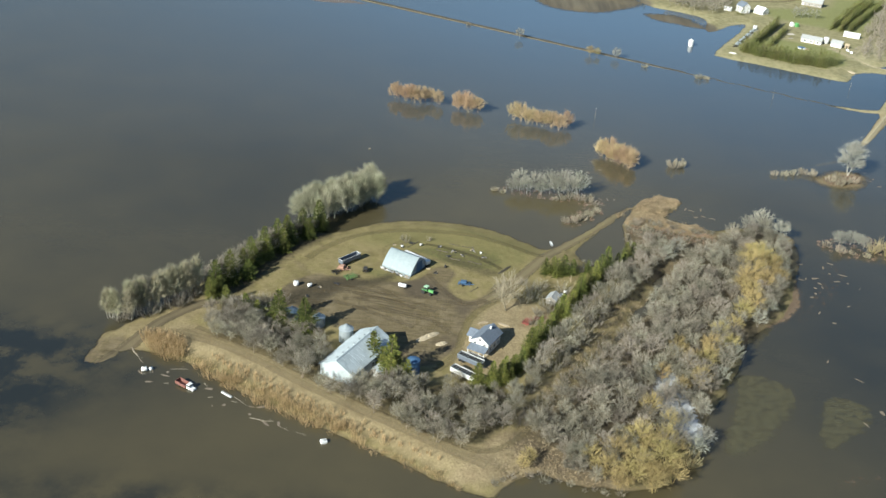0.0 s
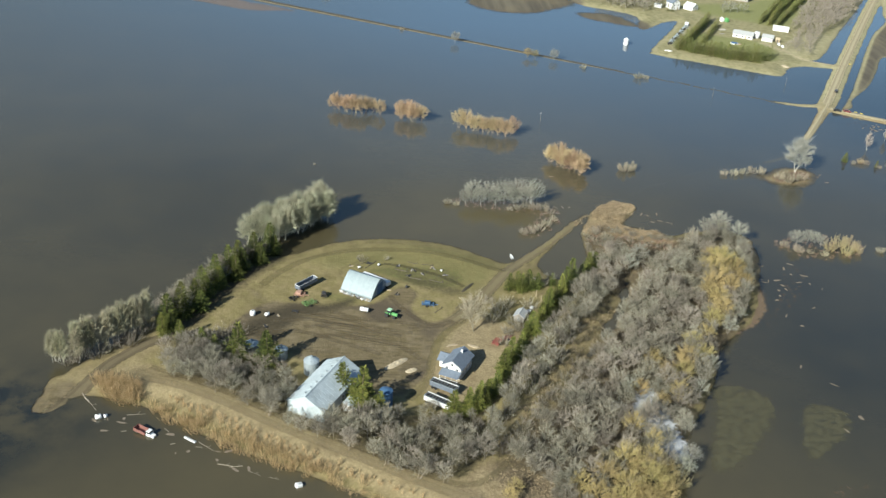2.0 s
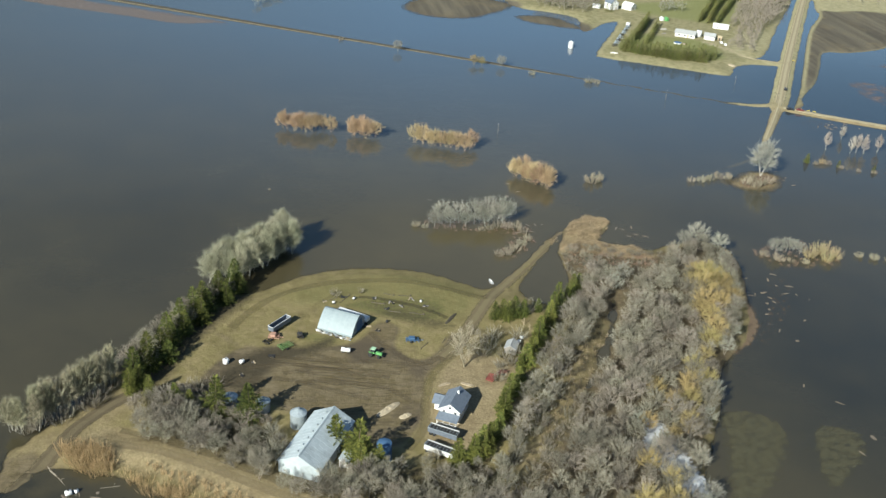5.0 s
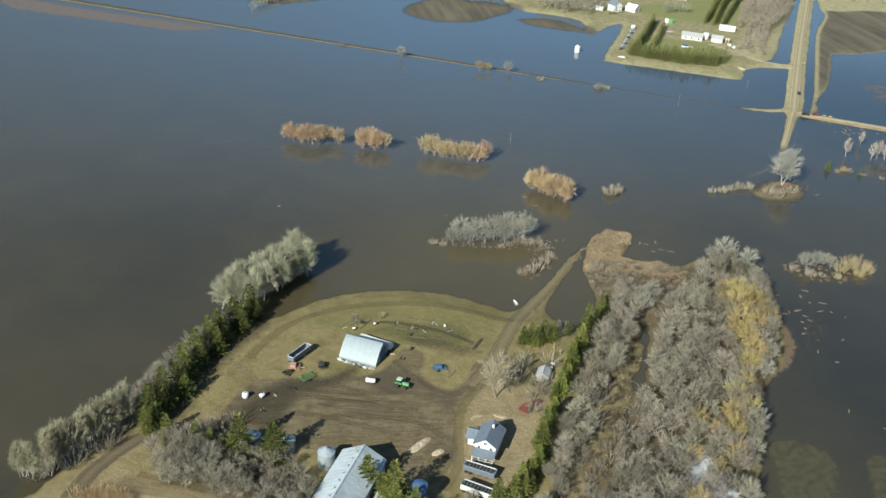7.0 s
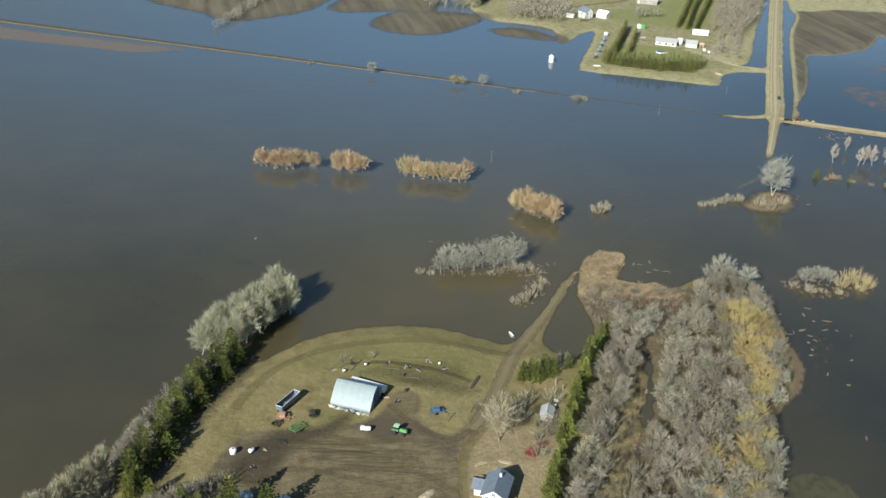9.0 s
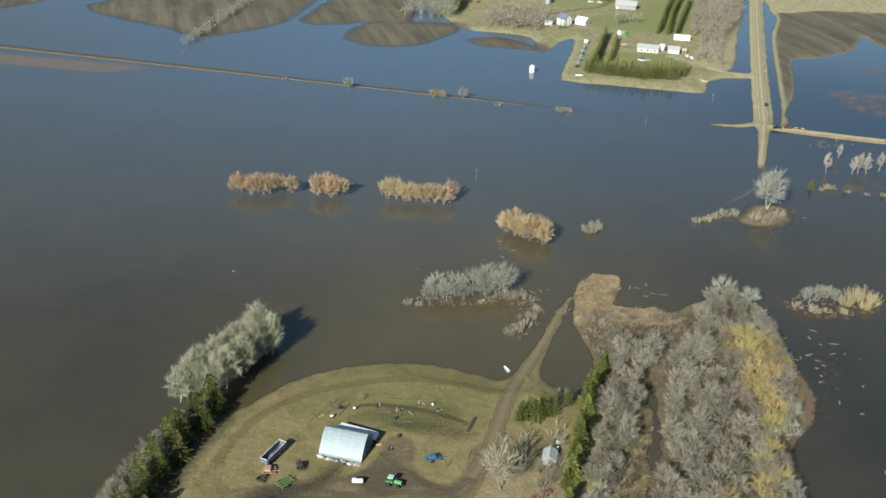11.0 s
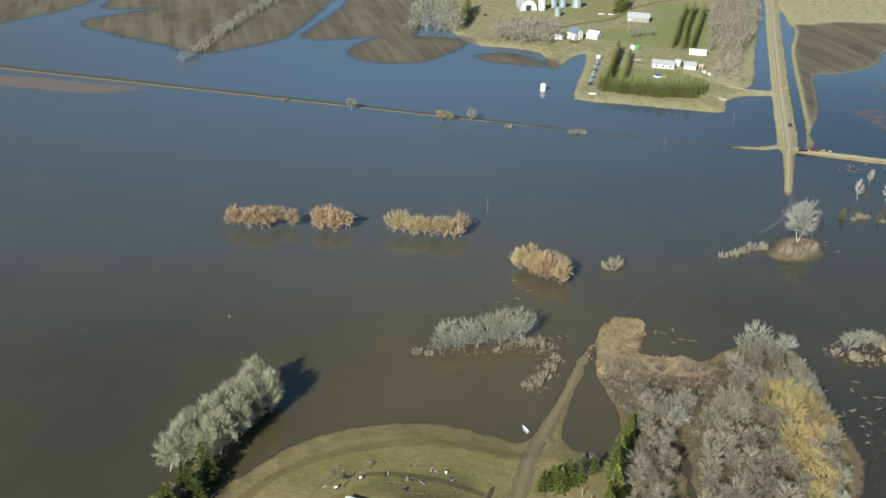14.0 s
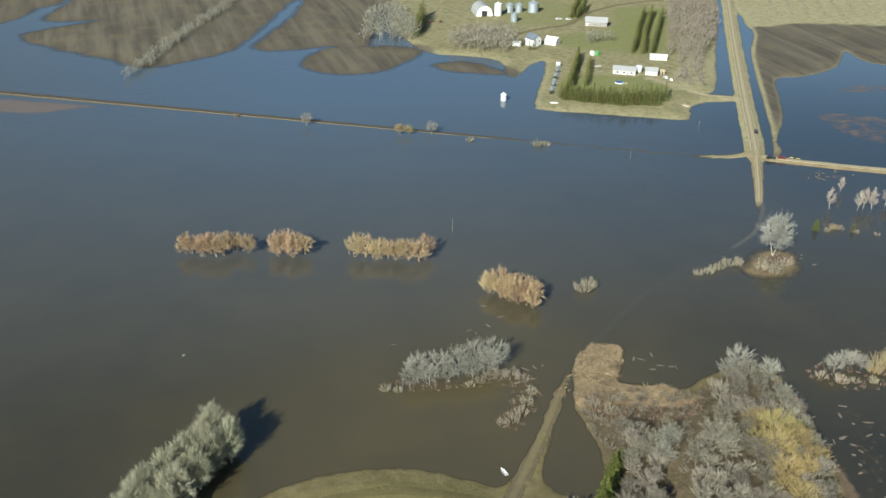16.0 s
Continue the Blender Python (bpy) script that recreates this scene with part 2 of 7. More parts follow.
SPRUCE_BARK = plain("spruce_bark", (0.10, 0.075, 0.055), (0.16, 0.12, 0.09))


# ---- the lie of the land ----
def curve_through(pts, closed=True, step=4):
    """Catmull-Rom through the points."""
    p = np.array(pts, float)
    k = len(p)
    out = []
    for i in range(k if closed else k - 1):
        a, b, c, d = (p[(i + j) % k] if closed else p[min(max(i + j, 0), k - 1)] for j in (-1, 0, 1, 2))
        for s in range(step):
            t = s / step
            out.append(0.5 * (2 * b + (c - a) * t + (2 * a - 5 * b + 4 * c - d) * t * t + (3 * b - a - 3 * c + d) * t ** 3))
    if not closed:
        out.append(p[-1])
    return np.array(out)


def inside_distance(x, y, poly):
    """Metres to the outline, positive inside."""
    best, inside = np.full(x.shape, 1e9), np.zeros(x.shape, bool)
    for (ax, ay), (bx, by) in zip(poly, np.roll(poly, -1, 0)):
        ex, ey = bx - ax, by - ay
        t = np.clip(((x - ax) * ex + (y - ay) * ey) / (ex * ex + ey * ey + 1e-9), 0, 1)
        best = np.minimum(best, (x - ax - t * ex) ** 2 + (y - ay - t * ey) ** 2)
        if ey:
            inside ^= ((ay > y) != (by > y)) & (x < ex * (y - ay) / ey + ax)
    d = np.sqrt(best)
    return np.where(inside, d, -d)


def line_distance(x, y, line):
    """Metres to an open line, and how far along it (0 to 1)."""
    best, along = np.full(x.shape, 1e9), np.zeros(x.shape)
    k = len(line) - 1
    for i, ((ax, ay), (bx, by)) in enumerate(zip(line[:-1], line[1:])):
        ex, ey = bx - ax, by - ay
        t = np.clip(((x - ax) * ex + (y - ay) * ey) / (ex * ex + ey * ey + 1e-9), 0, 1)
        d = (x - ax - t * ex) ** 2 + (y - ay - t * ey) ** 2
        along = np.where(d < best, (i + t) / k, along)
        best = np.minimum(best, d)
    return np.sqrt(best), along


def hashed(ix, iy, seed):
    h = np.sin(ix * 127.1 + iy * 311.7 + seed * 74.7) * 43758.5453
    return h - np.floor(h)


def fbm(x, y, size, seed=0, octaves=4):
    """Smooth value noise about zero."""
    total, amp, norm = 0.0, 1.0, 0.0
    for o in range(octaves):
        u, v = x / size * 2 ** o, y / size * 2 ** o
        iu, iv = np.floor(u), np.floor(v)
        fu, fv = u - iu, v - iv
        fu, fv = fu * fu * (3 - 2 * fu), fv * fv * (3 - 2 * fv)
        a, b = hashed(iu, iv, seed + o), hashed(iu + 1, iv, seed + o)
        c, d = hashed(iu, iv + 1, seed + o), hashed(iu + 1, iv + 1, seed + o)
        total = total + amp * ((a + (b - a) * fu) * (1 - fv) + (c + (d - c) * fu) * fv - 0.5)
        norm, amp = norm + amp, amp * 0.5
    return total / norm


FARM_ISLAND = curve_through([
    (21, 231), (10, 235), (-9, 246), (-34, 260), (-56, 272), (-77, 286), (-89, 292), (-104, 294), (-115, 284), (-118, 296),
    (-112, 309), (-101, 321), (-91, 340), (-78, 360), (-66, 376), (-55, 391), (-46, 393), (-38, 397), (-23, 406), (-5, 411), (11, 410), (28, 404),
    (40, 395), (48, 391), (56, 398), (70, 414), (85, 434), (91, 440), (76, 417), (64, 398), (61, 388), (67, 379), (76, 377), (85, 400), (87, 424),
    (98, 448), (108, 455), (118, 452), (113, 441), (106, 433), (115, 427), (126, 421), (137, 424), (152, 429), (163, 421), (162, 407), (157, 388),
    (148, 363)], False)
FARM_ISLAND = np.vstack([FARM_ISLAND[:-1], curve_through([(148, 363), (140, 348), (121, 329), (111, 306), (96, 280), (85, 262), (78, 246), (65, 239), (46, 240), (37, 244), (28, 240)], False)])
CHANNEL = curve_through([(69, 316), (76, 327), (84, 338), (91, 352), (97, 366), (101, 383), (97, 386), (91, 370), (84, 354), (77, 341), (71, 329), (66, 318)])
CORRIDOR = curve_through([(28, 267), (40, 285), (50, 299), (60, 313), (68, 331), (78, 348), (88, 366)], False)
BEACH = curve_through([(84, 433), (94, 447), (104, 455), (115, 456), (119, 451), (110, 439), (107, 430), (115, 427), (123, 422), (128, 414), (118, 411), (108, 415), (97, 419), (86, 422)])
SOUTH_BANK = curve_through([(14, 248), (8, 236), (28, 236), (46, 234), (66, 234), (56, 246), (36, 256), (26, 262)])
ORCHARD_GROUND = curve_through([(440, 872), (475, 852), (512, 840), (620, 800), (900, 740), (1000, 1000), (700, 1150), (570, 1110)])
WEST_COPSE = [(-82, 316), (-74, 322), (-62, 323), (-50, 320), (-42, 310), (-52, 302), (-70, 305)]
WEST_BANK = curve_through([(-120, 280), (-104, 286), (-92, 300), (-84, 312), (-80, 326), (-92, 334), (-104, 318), (-116, 306), (-122, 294)])
WEST_TIP = curve_through([(-125, 284), (-112, 278), (-104, 290), (-104, 300), (-112, 302), (-122, 296)])
DARK_SOIL = curve_through([(-56, 332), (-46, 347), (-36, 352), (-26, 352), (-16, 358), (-18, 351), (-28, 346), (-38, 340), (-44, 328)])
SOIL_BANDS = curve_through([(0, 373), (10, 376), (26, 367), (30, 362), (22, 361), (8, 368)])
DIKE = curve_through([(-88, 303), (-67, 295), (-36, 275), (-12, 261), (8, 249), (18, 244)], False)
CLUMP_BAR = curve_through([(25, 452), (40, 455), (58, 453), (72, 446), (81, 445), (77, 431), (66, 417), (57, 418), (66, 430), (67, 440), (50, 443), (36, 446)])
COTTONWOOD_BAR = curve_through([(204, 487), (201, 493), (208, 499), (218, 503), (224, 499), (218, 490)])
SHRUB_BAR = curve_through([(175, 419), (181, 405), (197, 402), (213, 408), (213, 423), (195, 424)])
FAR_BAR = curve_through([(250, 516), (263, 523), (280, 512), (281, 502), (264, 500)])
YARD = curve_through([
    (194, 717), (195, 710), (237, 688), (268, 672), (277, 676), (283, 688), (300, 697), (326, 693), (326, 701), (314, 709), (303, 714), (313, 713), (328, 731),
    (352, 771), (380, 817), (428, 893), (470, 965), (560, 1120), (420, 1250), (200, 1200), (165, 1000), (158, 905), (164, 850), (189, 832), (206, 815),
    (200, 778), (212, 787), (224, 801), (237, 806), (218, 766), (199, 731)])
SPIT = curve_through([(161, 818), (167, 803), (184, 794), (198, 787), (191, 806), (180, 817)])
MUD_BANK = curve_through([(73, 841), (86, 866), (105, 877), (144, 868), (157, 852), (133, 825), (110, 813), (84, 820)])
FIELD_MID = curve_through([(47, 891), (73, 882), (98, 886), (122, 880), (133, 905), (150, 940), (168, 1010), (190, 1120), (150, 1160), (105, 1010), (64, 925)])
FIELD_WEST = curve_through([(-52, 889), (-31, 864), (17, 884), (41, 917), (87, 1016), (120, 1085), (60, 1170), (-30, 1150), (-60, 1130), (-78, 1077), (-98, 1020), (-90, 1008), (-54, 1002), (-104, 976), (-112, 960), (-90, 927)])
FIELD_FAR_WEST = curve_through([(-133, 1013), (-110, 1054), (-89, 1080), (-100, 1200), (-300, 1200), (-330, 980), (-200, 970)])
FIELD_EAST = curve_through([(289, 606), (311, 642), (388, 781), (426, 836), (447, 886), (560, 1090), (900, 1000), (700, 700), (520, 715), (469, 737), (461, 756), (464, 776), (430, 742), (394, 729), (372, 728), (350, 692), (329, 658), (303, 626), (297, 612)])
DITCH_BANK = np.array([(291, 610), (311, 642), (388, 781), (426, 836), (447, 886), (560, 1090)], float)
NORTH = np.array([(-4500, 1190), (-300, 1190), (500, 1090), (4500, 1090), (4500, 4800), (-4500, 4800)], float)
MAIN_ROAD = curve_through([(236, 541), (255, 570), (281, 613), (329, 699), (408, 838), (468, 942), (560, 1105)], False)
EAST_ROAD = curve_through([(280, 605), (298, 592), (334, 570), (420, 524), (560, 450)], False)
WEST_STUB = curve_through([(280, 613), (264, 611), (240, 619)], False)
LANE = curve_through([(287, 748), (296, 730), (306, 709), (322, 698), (330, 699)], False)
YARD_DIRT = curve_through([
    (-62, 333), (-50, 352), (-40, 353), (-25, 351), (-8, 354), (2, 367), (9, 362), (6, 350), (13, 341), (21, 346), (28, 357), (34, 354), (28, 344), (16, 333), (12, 318),
    (9, 305), (0, 294), (-10, 300), (-28, 310), (-40, 320), (-55, 324)])
NORTH_PATCH = curve_through([(-12, 381), (6, 385), (24, 383), (30, 372), (18, 366), (2, 372)])
FOREST_FLOOR = curve_through([(26, 252), (34, 275), (45, 298), (60, 325), (72, 352), (80, 384), (84, 412), (85, 434), (98, 448), (112, 452), (126, 421), (152, 428), (161, 407), (140, 350), (110, 306), (80, 248), (50, 238)])
HOUSE_YARD = curve_through([(14, 318), (20, 335), (32, 345), (44, 340), (52, 336), (45, 318), (36, 300), (22, 288), (10, 292), (9, 305)])
MEADOW = curve_through([(200, 722), (236, 694), (276, 680), (296, 700), (290, 745), (320, 800), (300, 880), (250, 830), (210, 775), (240, 800), (215, 760)])


def land(x, y):
    """Height of the ground above the flood."""
    n1, n2, n3 = fbm(x, y, 9.0, 3), fbm(x, y, 34.0, 9), fbm(x, y, 3.6, 14, 3)
    z = np.full(x.shape, -1.6)

    def rise(poly, top, slope, rough, box=60):
        lo, hi = poly.min(0) - box, poly.max(0) + box
        m = (x > lo[0]) & (x < hi[0]) & (y > lo[1]) & (y < hi[1])
        if m.any():
            d = inside_distance(x[m], y[m], poly) + rough * n1[m] * 2 + min(rough, 1.0) * 2.4 * n3[m]
            z[m] = np.maximum(z[m], np.clip(d * slope, -1.6, top * (1 + 0.5 * n2[m])))

    rise(FARM_ISLAND, 1.5, 0.16, 0.8)
    z[:] = z - np.clip((-96 - x) / 12, 0, 1) * np.clip((322 - y) / 14, 0, 1) * (0.12 + 1.7 * n1 + 0.9 * n3)
    d = inside_distance(x, y, CHANNEL) + 7.0 * n1 - 0.9
    z[:] = np.where(d > -5, np.minimum(z, np.clip((1.3 - d) * 0.25, -0.5, 9)), z)
    dd, along = line_distance(x, y, DIKE)
    z[:] = np.maximum(z, np.clip(2.0 - np.maximum(dd - 2.8, 0) * 0.3 + n1 * 0.5, -1.6, 3) * (dd < 12) - 1.6 * (dd >= 12))
    for bar, top in ((COTTONWOOD_BAR, 0.1), (SPIT, 0.2), (MUD_BANK, 0.5)):
        rise(bar, top, 0.03, 4.0 if top < 0.15 else 1.8)
    rise(YARD, 1.4, 0.16, 0.8)
    for fieldp, grade in ((FIELD_MID, 0.024), (FIELD_WEST, 0.024), (FIELD_FAR_WEST, 0.024), (FIELD_EAST, 0.16)):
        rise(fieldp, 1.0, grade, 3.0 if grade < 0.1 else 0.35)
    rise(NORTH, 1.2, 0.05, 4.0)
    for road, half, top in ((MAIN_ROAD, 5.6, 1.3), (EAST_ROAD, 4.2, 1.1), (WEST_STUB, 2.6, 0.6), (LANE, 3.5, 1.2)):
        lo, hi = road.min(0) - 30, road.max(0) + 30
        m = (x > lo[0]) & (x < hi[0]) & (y > lo[1]) & (y < hi[1])
        if m.any():
            d, s = line_distance(x[m], y[m], road)
            fade = np.clip(s * 7, 0, 1) if road is MAIN_ROAD else (np.clip((1 - s) * 2.0, 0, 1) if road is WEST_STUB else 1.0)
            wide = np.where(y[m] < 612, 1.4 + 1.6 * np.clip((y[m] - 545) / 50, 0, 1) + 2.6 * np.clip((y[m] - 600) / 12, 0, 1), half) if road is MAIN_ROAD else half
            z[m] = np.maximum(z[m], np.clip((wide - d + n1[m] * 1.2) * 0.42, -1.6, top) * fade - 0.3 * (1 - fade))
    return z + np.where(z > 0.1, n1 * 0.12, 0)


def ground_z(x, y):
    return float(land(np.array([float(x)]), np.array([float(y)]))[0])


def spaced(*stretches):
    out = []
    for a, b, step in stretches:
        out.extend(np.arange(a, b, step))
    return np.array(out)


GRID_X = np.concatenate([[-4500, -2200, -1100, -700, -450, -330], spaced((-260, -130, 6.5), (-130, 168, 1.6), (168, 480, 3.0), (480, 700, 20)), [760, 900, 1200, 2200, 4500]])
GRID_Y = np.concatenate([[-4500, -2000, -800, -200, 60, 160, 205], spaced((225, 462, 1.6), (462, 1060, 3.0), (1060, 1260, 12)), [1300, 1500, 2000, 3000, 4700]])


def build_ground():
    gx, gy = GRID_X, GRID_Y
    x, y = (a.ravel() for a in np.meshgrid(gx, gy))
    z = land(x, y)
    w, h = len(gx), len(gy)
    i = (np.arange(h - 1)[:, None] * w + np.arange(w - 1)).ravel()
    faces = np.stack([i, i + 1, i + w + 1, i + w], 1)
    me = bpy.data.meshes.new("ground")
    me.from_pydata(np.stack([x, y, z], 1).tolist(), [], faces.tolist())
    me.polygons.foreach_set("use_smooth", np.ones(len(faces), bool))

    def soft(poly, reach=1.5):
        lo, hi = poly.min(0) - 12, poly.max(0) + 12
        m = (x > lo[0]) & (x < hi[0]) & (y > lo[1]) & (y < hi[1])
        out = np.zeros(len(x))
        out[m] = np.clip(inside_distance(x[m], y[m], poly) / (2 * reach) + 0.5, 0, 1)
        return out

    def wide(poly):
        lo, hi = poly.min(0) - 30, poly.max(0) + 30
        m = (x > lo[0]) & (x < hi[0]) & (y > lo[1]) & (y < hi[1])
        out = np.zeros(len(x))
        out[m] = np.clip((inside_distance(x[m], y[m], poly) + 16) / 8, 0, 1)
        return out

    near = lambda line, half, reach=1.2: np.clip((half - line_distance(x, y, line)[0]) / (2 * reach) + 0.5, 0, 1)
    dirt = np.maximum(soft(YARD_DIRT, 2.0), 0.42 * soft(NORTH_PATCH, 4))
    dirt = np.maximum(dirt, 0.75 * soft(WEST_TIP, 4))
    dirt = np.maximum(dirt, 0.62 * near(np.array([(-63, 372), (-48, 352)], float), 1.5, 2))
    straw = np.maximum.reduce([0.52 * soft(WEST_BANK, 5), 0.42 * soft(FOREST_FLOOR, 4), soft(BEACH, 1.5), 0.48 * near(CORRIDOR, 4, 3), 0.9 * soft(SOUTH_BANK, 3), 0.95 * soft(ORCHARD_GROUND, 4), 0.32 * soft(YARD, 6), 0.8 * soft(HOUSE_YARD, 3), 0.66 * near(DIKE, 9, 2)])
    for road, half in ((MAIN_ROAD, 8), (EAST_ROAD, 6), (WEST_STUB, 4), (LANE, 3)):
        straw = np.maximum(straw, near(road, half, 1.0))
    straw = np.maximum(straw, near(DITCH_BANK, 2.4, 1.6))
    shore = np.clip(1 - inside_distance(x, y, YARD) / 9, 0, 1) * (x > 150) * 0.75
    straw = np.maximum(straw, shore)
    straw = np.maximum(straw, soft(curve_through([(300, 716), (330, 737), (352, 775), (336, 782), (300, 740)]), 3))
    straw = np.maximum(straw, 0.45 * (y > 1000))
    field = (1 - 0.8 * near(DITCH_BANK, 2.4, 1.6)) * np.maximum.reduce([wide(FIELD_MID), wide(FIELD_WEST), wide(FIELD_FAR_WEST), soft(FIELD_EAST, 3), wide(MUD_BANK), wide(SPIT)]) * (1 - soft(ORCHARD_GROUND, 3))
    mud = 0.9 * soft(CLUMP_BAR, 3)
    mud = np.maximum.reduce([mud, soft(SHRUB_BAR, 2), soft(FAR_BAR, 2), 0.8 * soft(COTTONWOOD_BAR, 2), 0.5 * soft(FOREST_FLOOR, 4) * (1 - soft(BEACH, 1.5)) * (1 - near(CORRIDOR, 5, 3))])
    # The strip by the west spruces paints their cast shadow; the rest is dark ground.
    soil = np.maximum.reduce([1.15 * soft(DARK_SOIL, 4), 0.6 * soft(SOIL_BANDS, 3), 0.3 * soft(NORTH_PATCH, 3), 0.8 * near(np.array([(-49, 389), (-61, 370), (-71, 350), (-76, 337)], float), 4.5, 3), 0.62 * near(np.array([(0, 372), (12, 370), (24, 364)], float), 0.7, 0.9), 0.55 * near(np.array([(-20, 372), (-22, 380), (-14, 388)], float), 0.7, 1.2)])
    # Forest floor under both belts: litter tone deepened to paint shade between the trees.
    soil = np.maximum(soil, 0.62 * soft(FOREST_FLOOR, 4) * (1 - soft(BEACH, 1.5)) * (1 - 0.7 * near(CORRIDOR, 4, 3)))
    soil = np.maximum(soil, 0.66 * soft(curve_through([(-79, 306), (-56, 294), (-35, 279), (-21, 271), (-1, 257), (11, 252.5), (21, 256), (28, 265), (30, 279), (20, 285), (0, 284), (-10, 279), (-36, 296), (-38, 311), (-58, 318)]), 2.5))
    # Mask for the haze-paled ground, full from y 630 on.
    hazy_pasture = np.clip((y - 590) / 40, 0, 1)
    lawn = np.maximum.reduce([soft(curve_through([(214, 733), (236, 715), (262, 703), (284, 706), (290, 745), (272, 756), (252, 765), (240, 770)]), 5), 0.8 * soft(curve_through([(300, 805), (322, 795), (345, 820), (395, 915), (350, 935), (322, 880), (262, 862), (262, 832)]), 8), 0.6 * soft(curve_through([(250, 905), (300, 890), (330, 930), (300, 990), (250, 980)]), 8)])
    green = np.maximum(soft(MEADOW, 12) * 0.3, 0.55 * soft(curve_through([(-30, 357), (-20, 352), (-12, 355), (-24, 362), (-34, 350)]), 2))
    green = np.maximum(green, 0.5 * soft(curve_through([(-40, 392), (10, 408), (48, 390), (30, 360), (8, 368), (-30, 380)]), 8))
    green = np.maximum(green, 0.75 * soft(NORTH_PATCH, 3))
    for name, values in (("dirt", dirt), ("straw", straw), ("field", field), ("mud", mud), ("green", green), ("soil", soil), ("hazy_pasture", hazy_pasture), ("lawn", lawn)):
        me.attributes.new(name, "FLOAT", "POINT").data.foreach_set("value", values.astype(np.float32))
    me.materials.append(GROUND)
    tagged(new("ground", me), "flooded prairie farmland of dull grass, bare dirt and ploughed field", "ground", kind="structure")


build_ground()


def build_water():
    """One level sheet; silt says how muddy the flood is, depth how far down the ground lies, pale how much sky
    reflection is painted in.
    """
    gx, gy = GRID_X, GRID_Y
    x, y = (a.ravel() for a in np.meshgrid(gx, gy))
    depth = -land(x, y)
    spot = lambda cx, cy, rx, ry: np.exp(-((x - cx) / rx) ** 2 - ((y - cy) / ry) ** 2)
    silt = 0.42 + 0.08 * spot(-60, 246, 60, 26) - 0.12 * spot(-110, 262, 40, 30) + 0.09 * spot(60, 490, 110, 80) + 0.12 * spot(20, 424, 80, 34)
    silt -= 0.17 * spot(-80, 440, 80, 90)
    silt -= 0.12 * np.clip((x - 90) / 70, 0, 1)
    silt -= 0.18 * spot(170, 330, 70, 70) + 0.42 * spot(360, 640, 100, 110)
    dark_swirl = 0.95 * spot(-150, 284, 40, 20) + 0.9 * spot(-72, 213, 60, 12) + 0.8 * spot(-150, 250, 25, 14)
    w, h = len(gx), len(gy)
    i = (np.arange(h - 1)[:, None] * w + np.arange(w - 1)).ravel()
    faces = np.stack([i, i + 1, i + w + 1, i + w], 1)
    faces = faces[(depth[faces] > -0.35).any(1)]
    used, faces = np.unique(faces, return_inverse=True)
    me = bpy.data.meshes.new("water")
    me.from_pydata(np.stack([x, y, np.zeros(len(x))], 1)[used].tolist(), [], faces.reshape(-1, 4).tolist())
    # Painted sky tint: grows with distance, weaker on the left and in the east.
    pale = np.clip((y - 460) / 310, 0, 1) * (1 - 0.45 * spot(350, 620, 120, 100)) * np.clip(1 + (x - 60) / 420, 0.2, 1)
    for name, values in (("pale", np.clip(pale, 0, 1)), ("silt", silt), ("dark_swirl", np.clip(dark_swirl, 0, 1.5)), ("depth", depth)):
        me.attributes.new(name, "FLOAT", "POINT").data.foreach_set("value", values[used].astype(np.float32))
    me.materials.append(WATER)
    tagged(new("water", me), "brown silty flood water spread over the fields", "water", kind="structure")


build_water()


def ribbon(name, line, width, material, lift=0.06, label="", cols=5, step=3, fixed=None, taper=0.0):
    """A strip laid on the ground along a line, with u across and v along."""
    p = curve_through(line, False, step) if not isinstance(line, np.ndarray) else line
    t = np.gradient(p, axis=0)
    t /= np.linalg.norm(t, axis=1)[:, None] + 1e-9
    side = np.stack([t[:, 1], -t[:, 0]], 1)
    u = np.linspace(0, 1, cols)
    k = np.linspace(0, 1, len(p))
    wide = width * (1 - taper * k)
    xy = p[:, None, :] + side[:, None, :] * ((u - 0.5)[None, :, None] * wide[:, None, None])
    x, y = xy[..., 0].ravel(), xy[..., 1].ravel()
    z = np.full(x.shape, fixed) if fixed is not None else np.maximum(land(x, y), -0.4) + lift
    i = (np.arange(len(p) - 1)[:, None] * cols + np.arange(cols - 1)).ravel()
    faces = np.stack([i, i + 1, i + cols + 1, i + cols], 1)
    me = bpy.data.meshes.new(name)
    me.from_pydata(np.stack([x, y, z], 1).tolist(), [], faces.tolist())
    lay = me.uv_layers.new(name="UVMap")
    uu, vv = np.tile(u, len(p)), np.repeat(np.arange(len(p), dtype=float), cols)
    for poly in me.polygons:
        for li in poly.loop_indices:
            vi = me.loops[li].vertex_index
            lay.data[li].uv = (uu[vi], vv[vi])
    me.materials.append(material)
    return tagged(new(name, me), label, "track" if "track" in name else "road", kind="structure")


TRACK = strip_material("worn_dirt_track", (0.16, 0.13, 0.077), (0.13, 0.102, 0.06), (0.19, 0.158, 0.086))
GRAVEL = strip_material("gravel_road", (0.34, 0.29, 0.185), (0.25, 0.205, 0.13), (0.4, 0.345, 0.225), 0.2)
SCRAPE = strip_material("scraped_dirt", (0.145, 0.114, 0.07), (0.115, 0.09, 0.056), (0.18, 0.142, 0.088), 0.24, -0.1)
FAINT = strip_material("faint_grass_track", (0.18, 0.148, 0.074), (0.2, 0.158, 0.088), (0.17, 0.142, 0.066), 0.26, -0.05)
SILT = strip_material("drowned_track", (0.19, 0.185, 0.165), (0.17, 0.165, 0.148), (0.21, 0.205, 0.185), 0.3, 0.0)
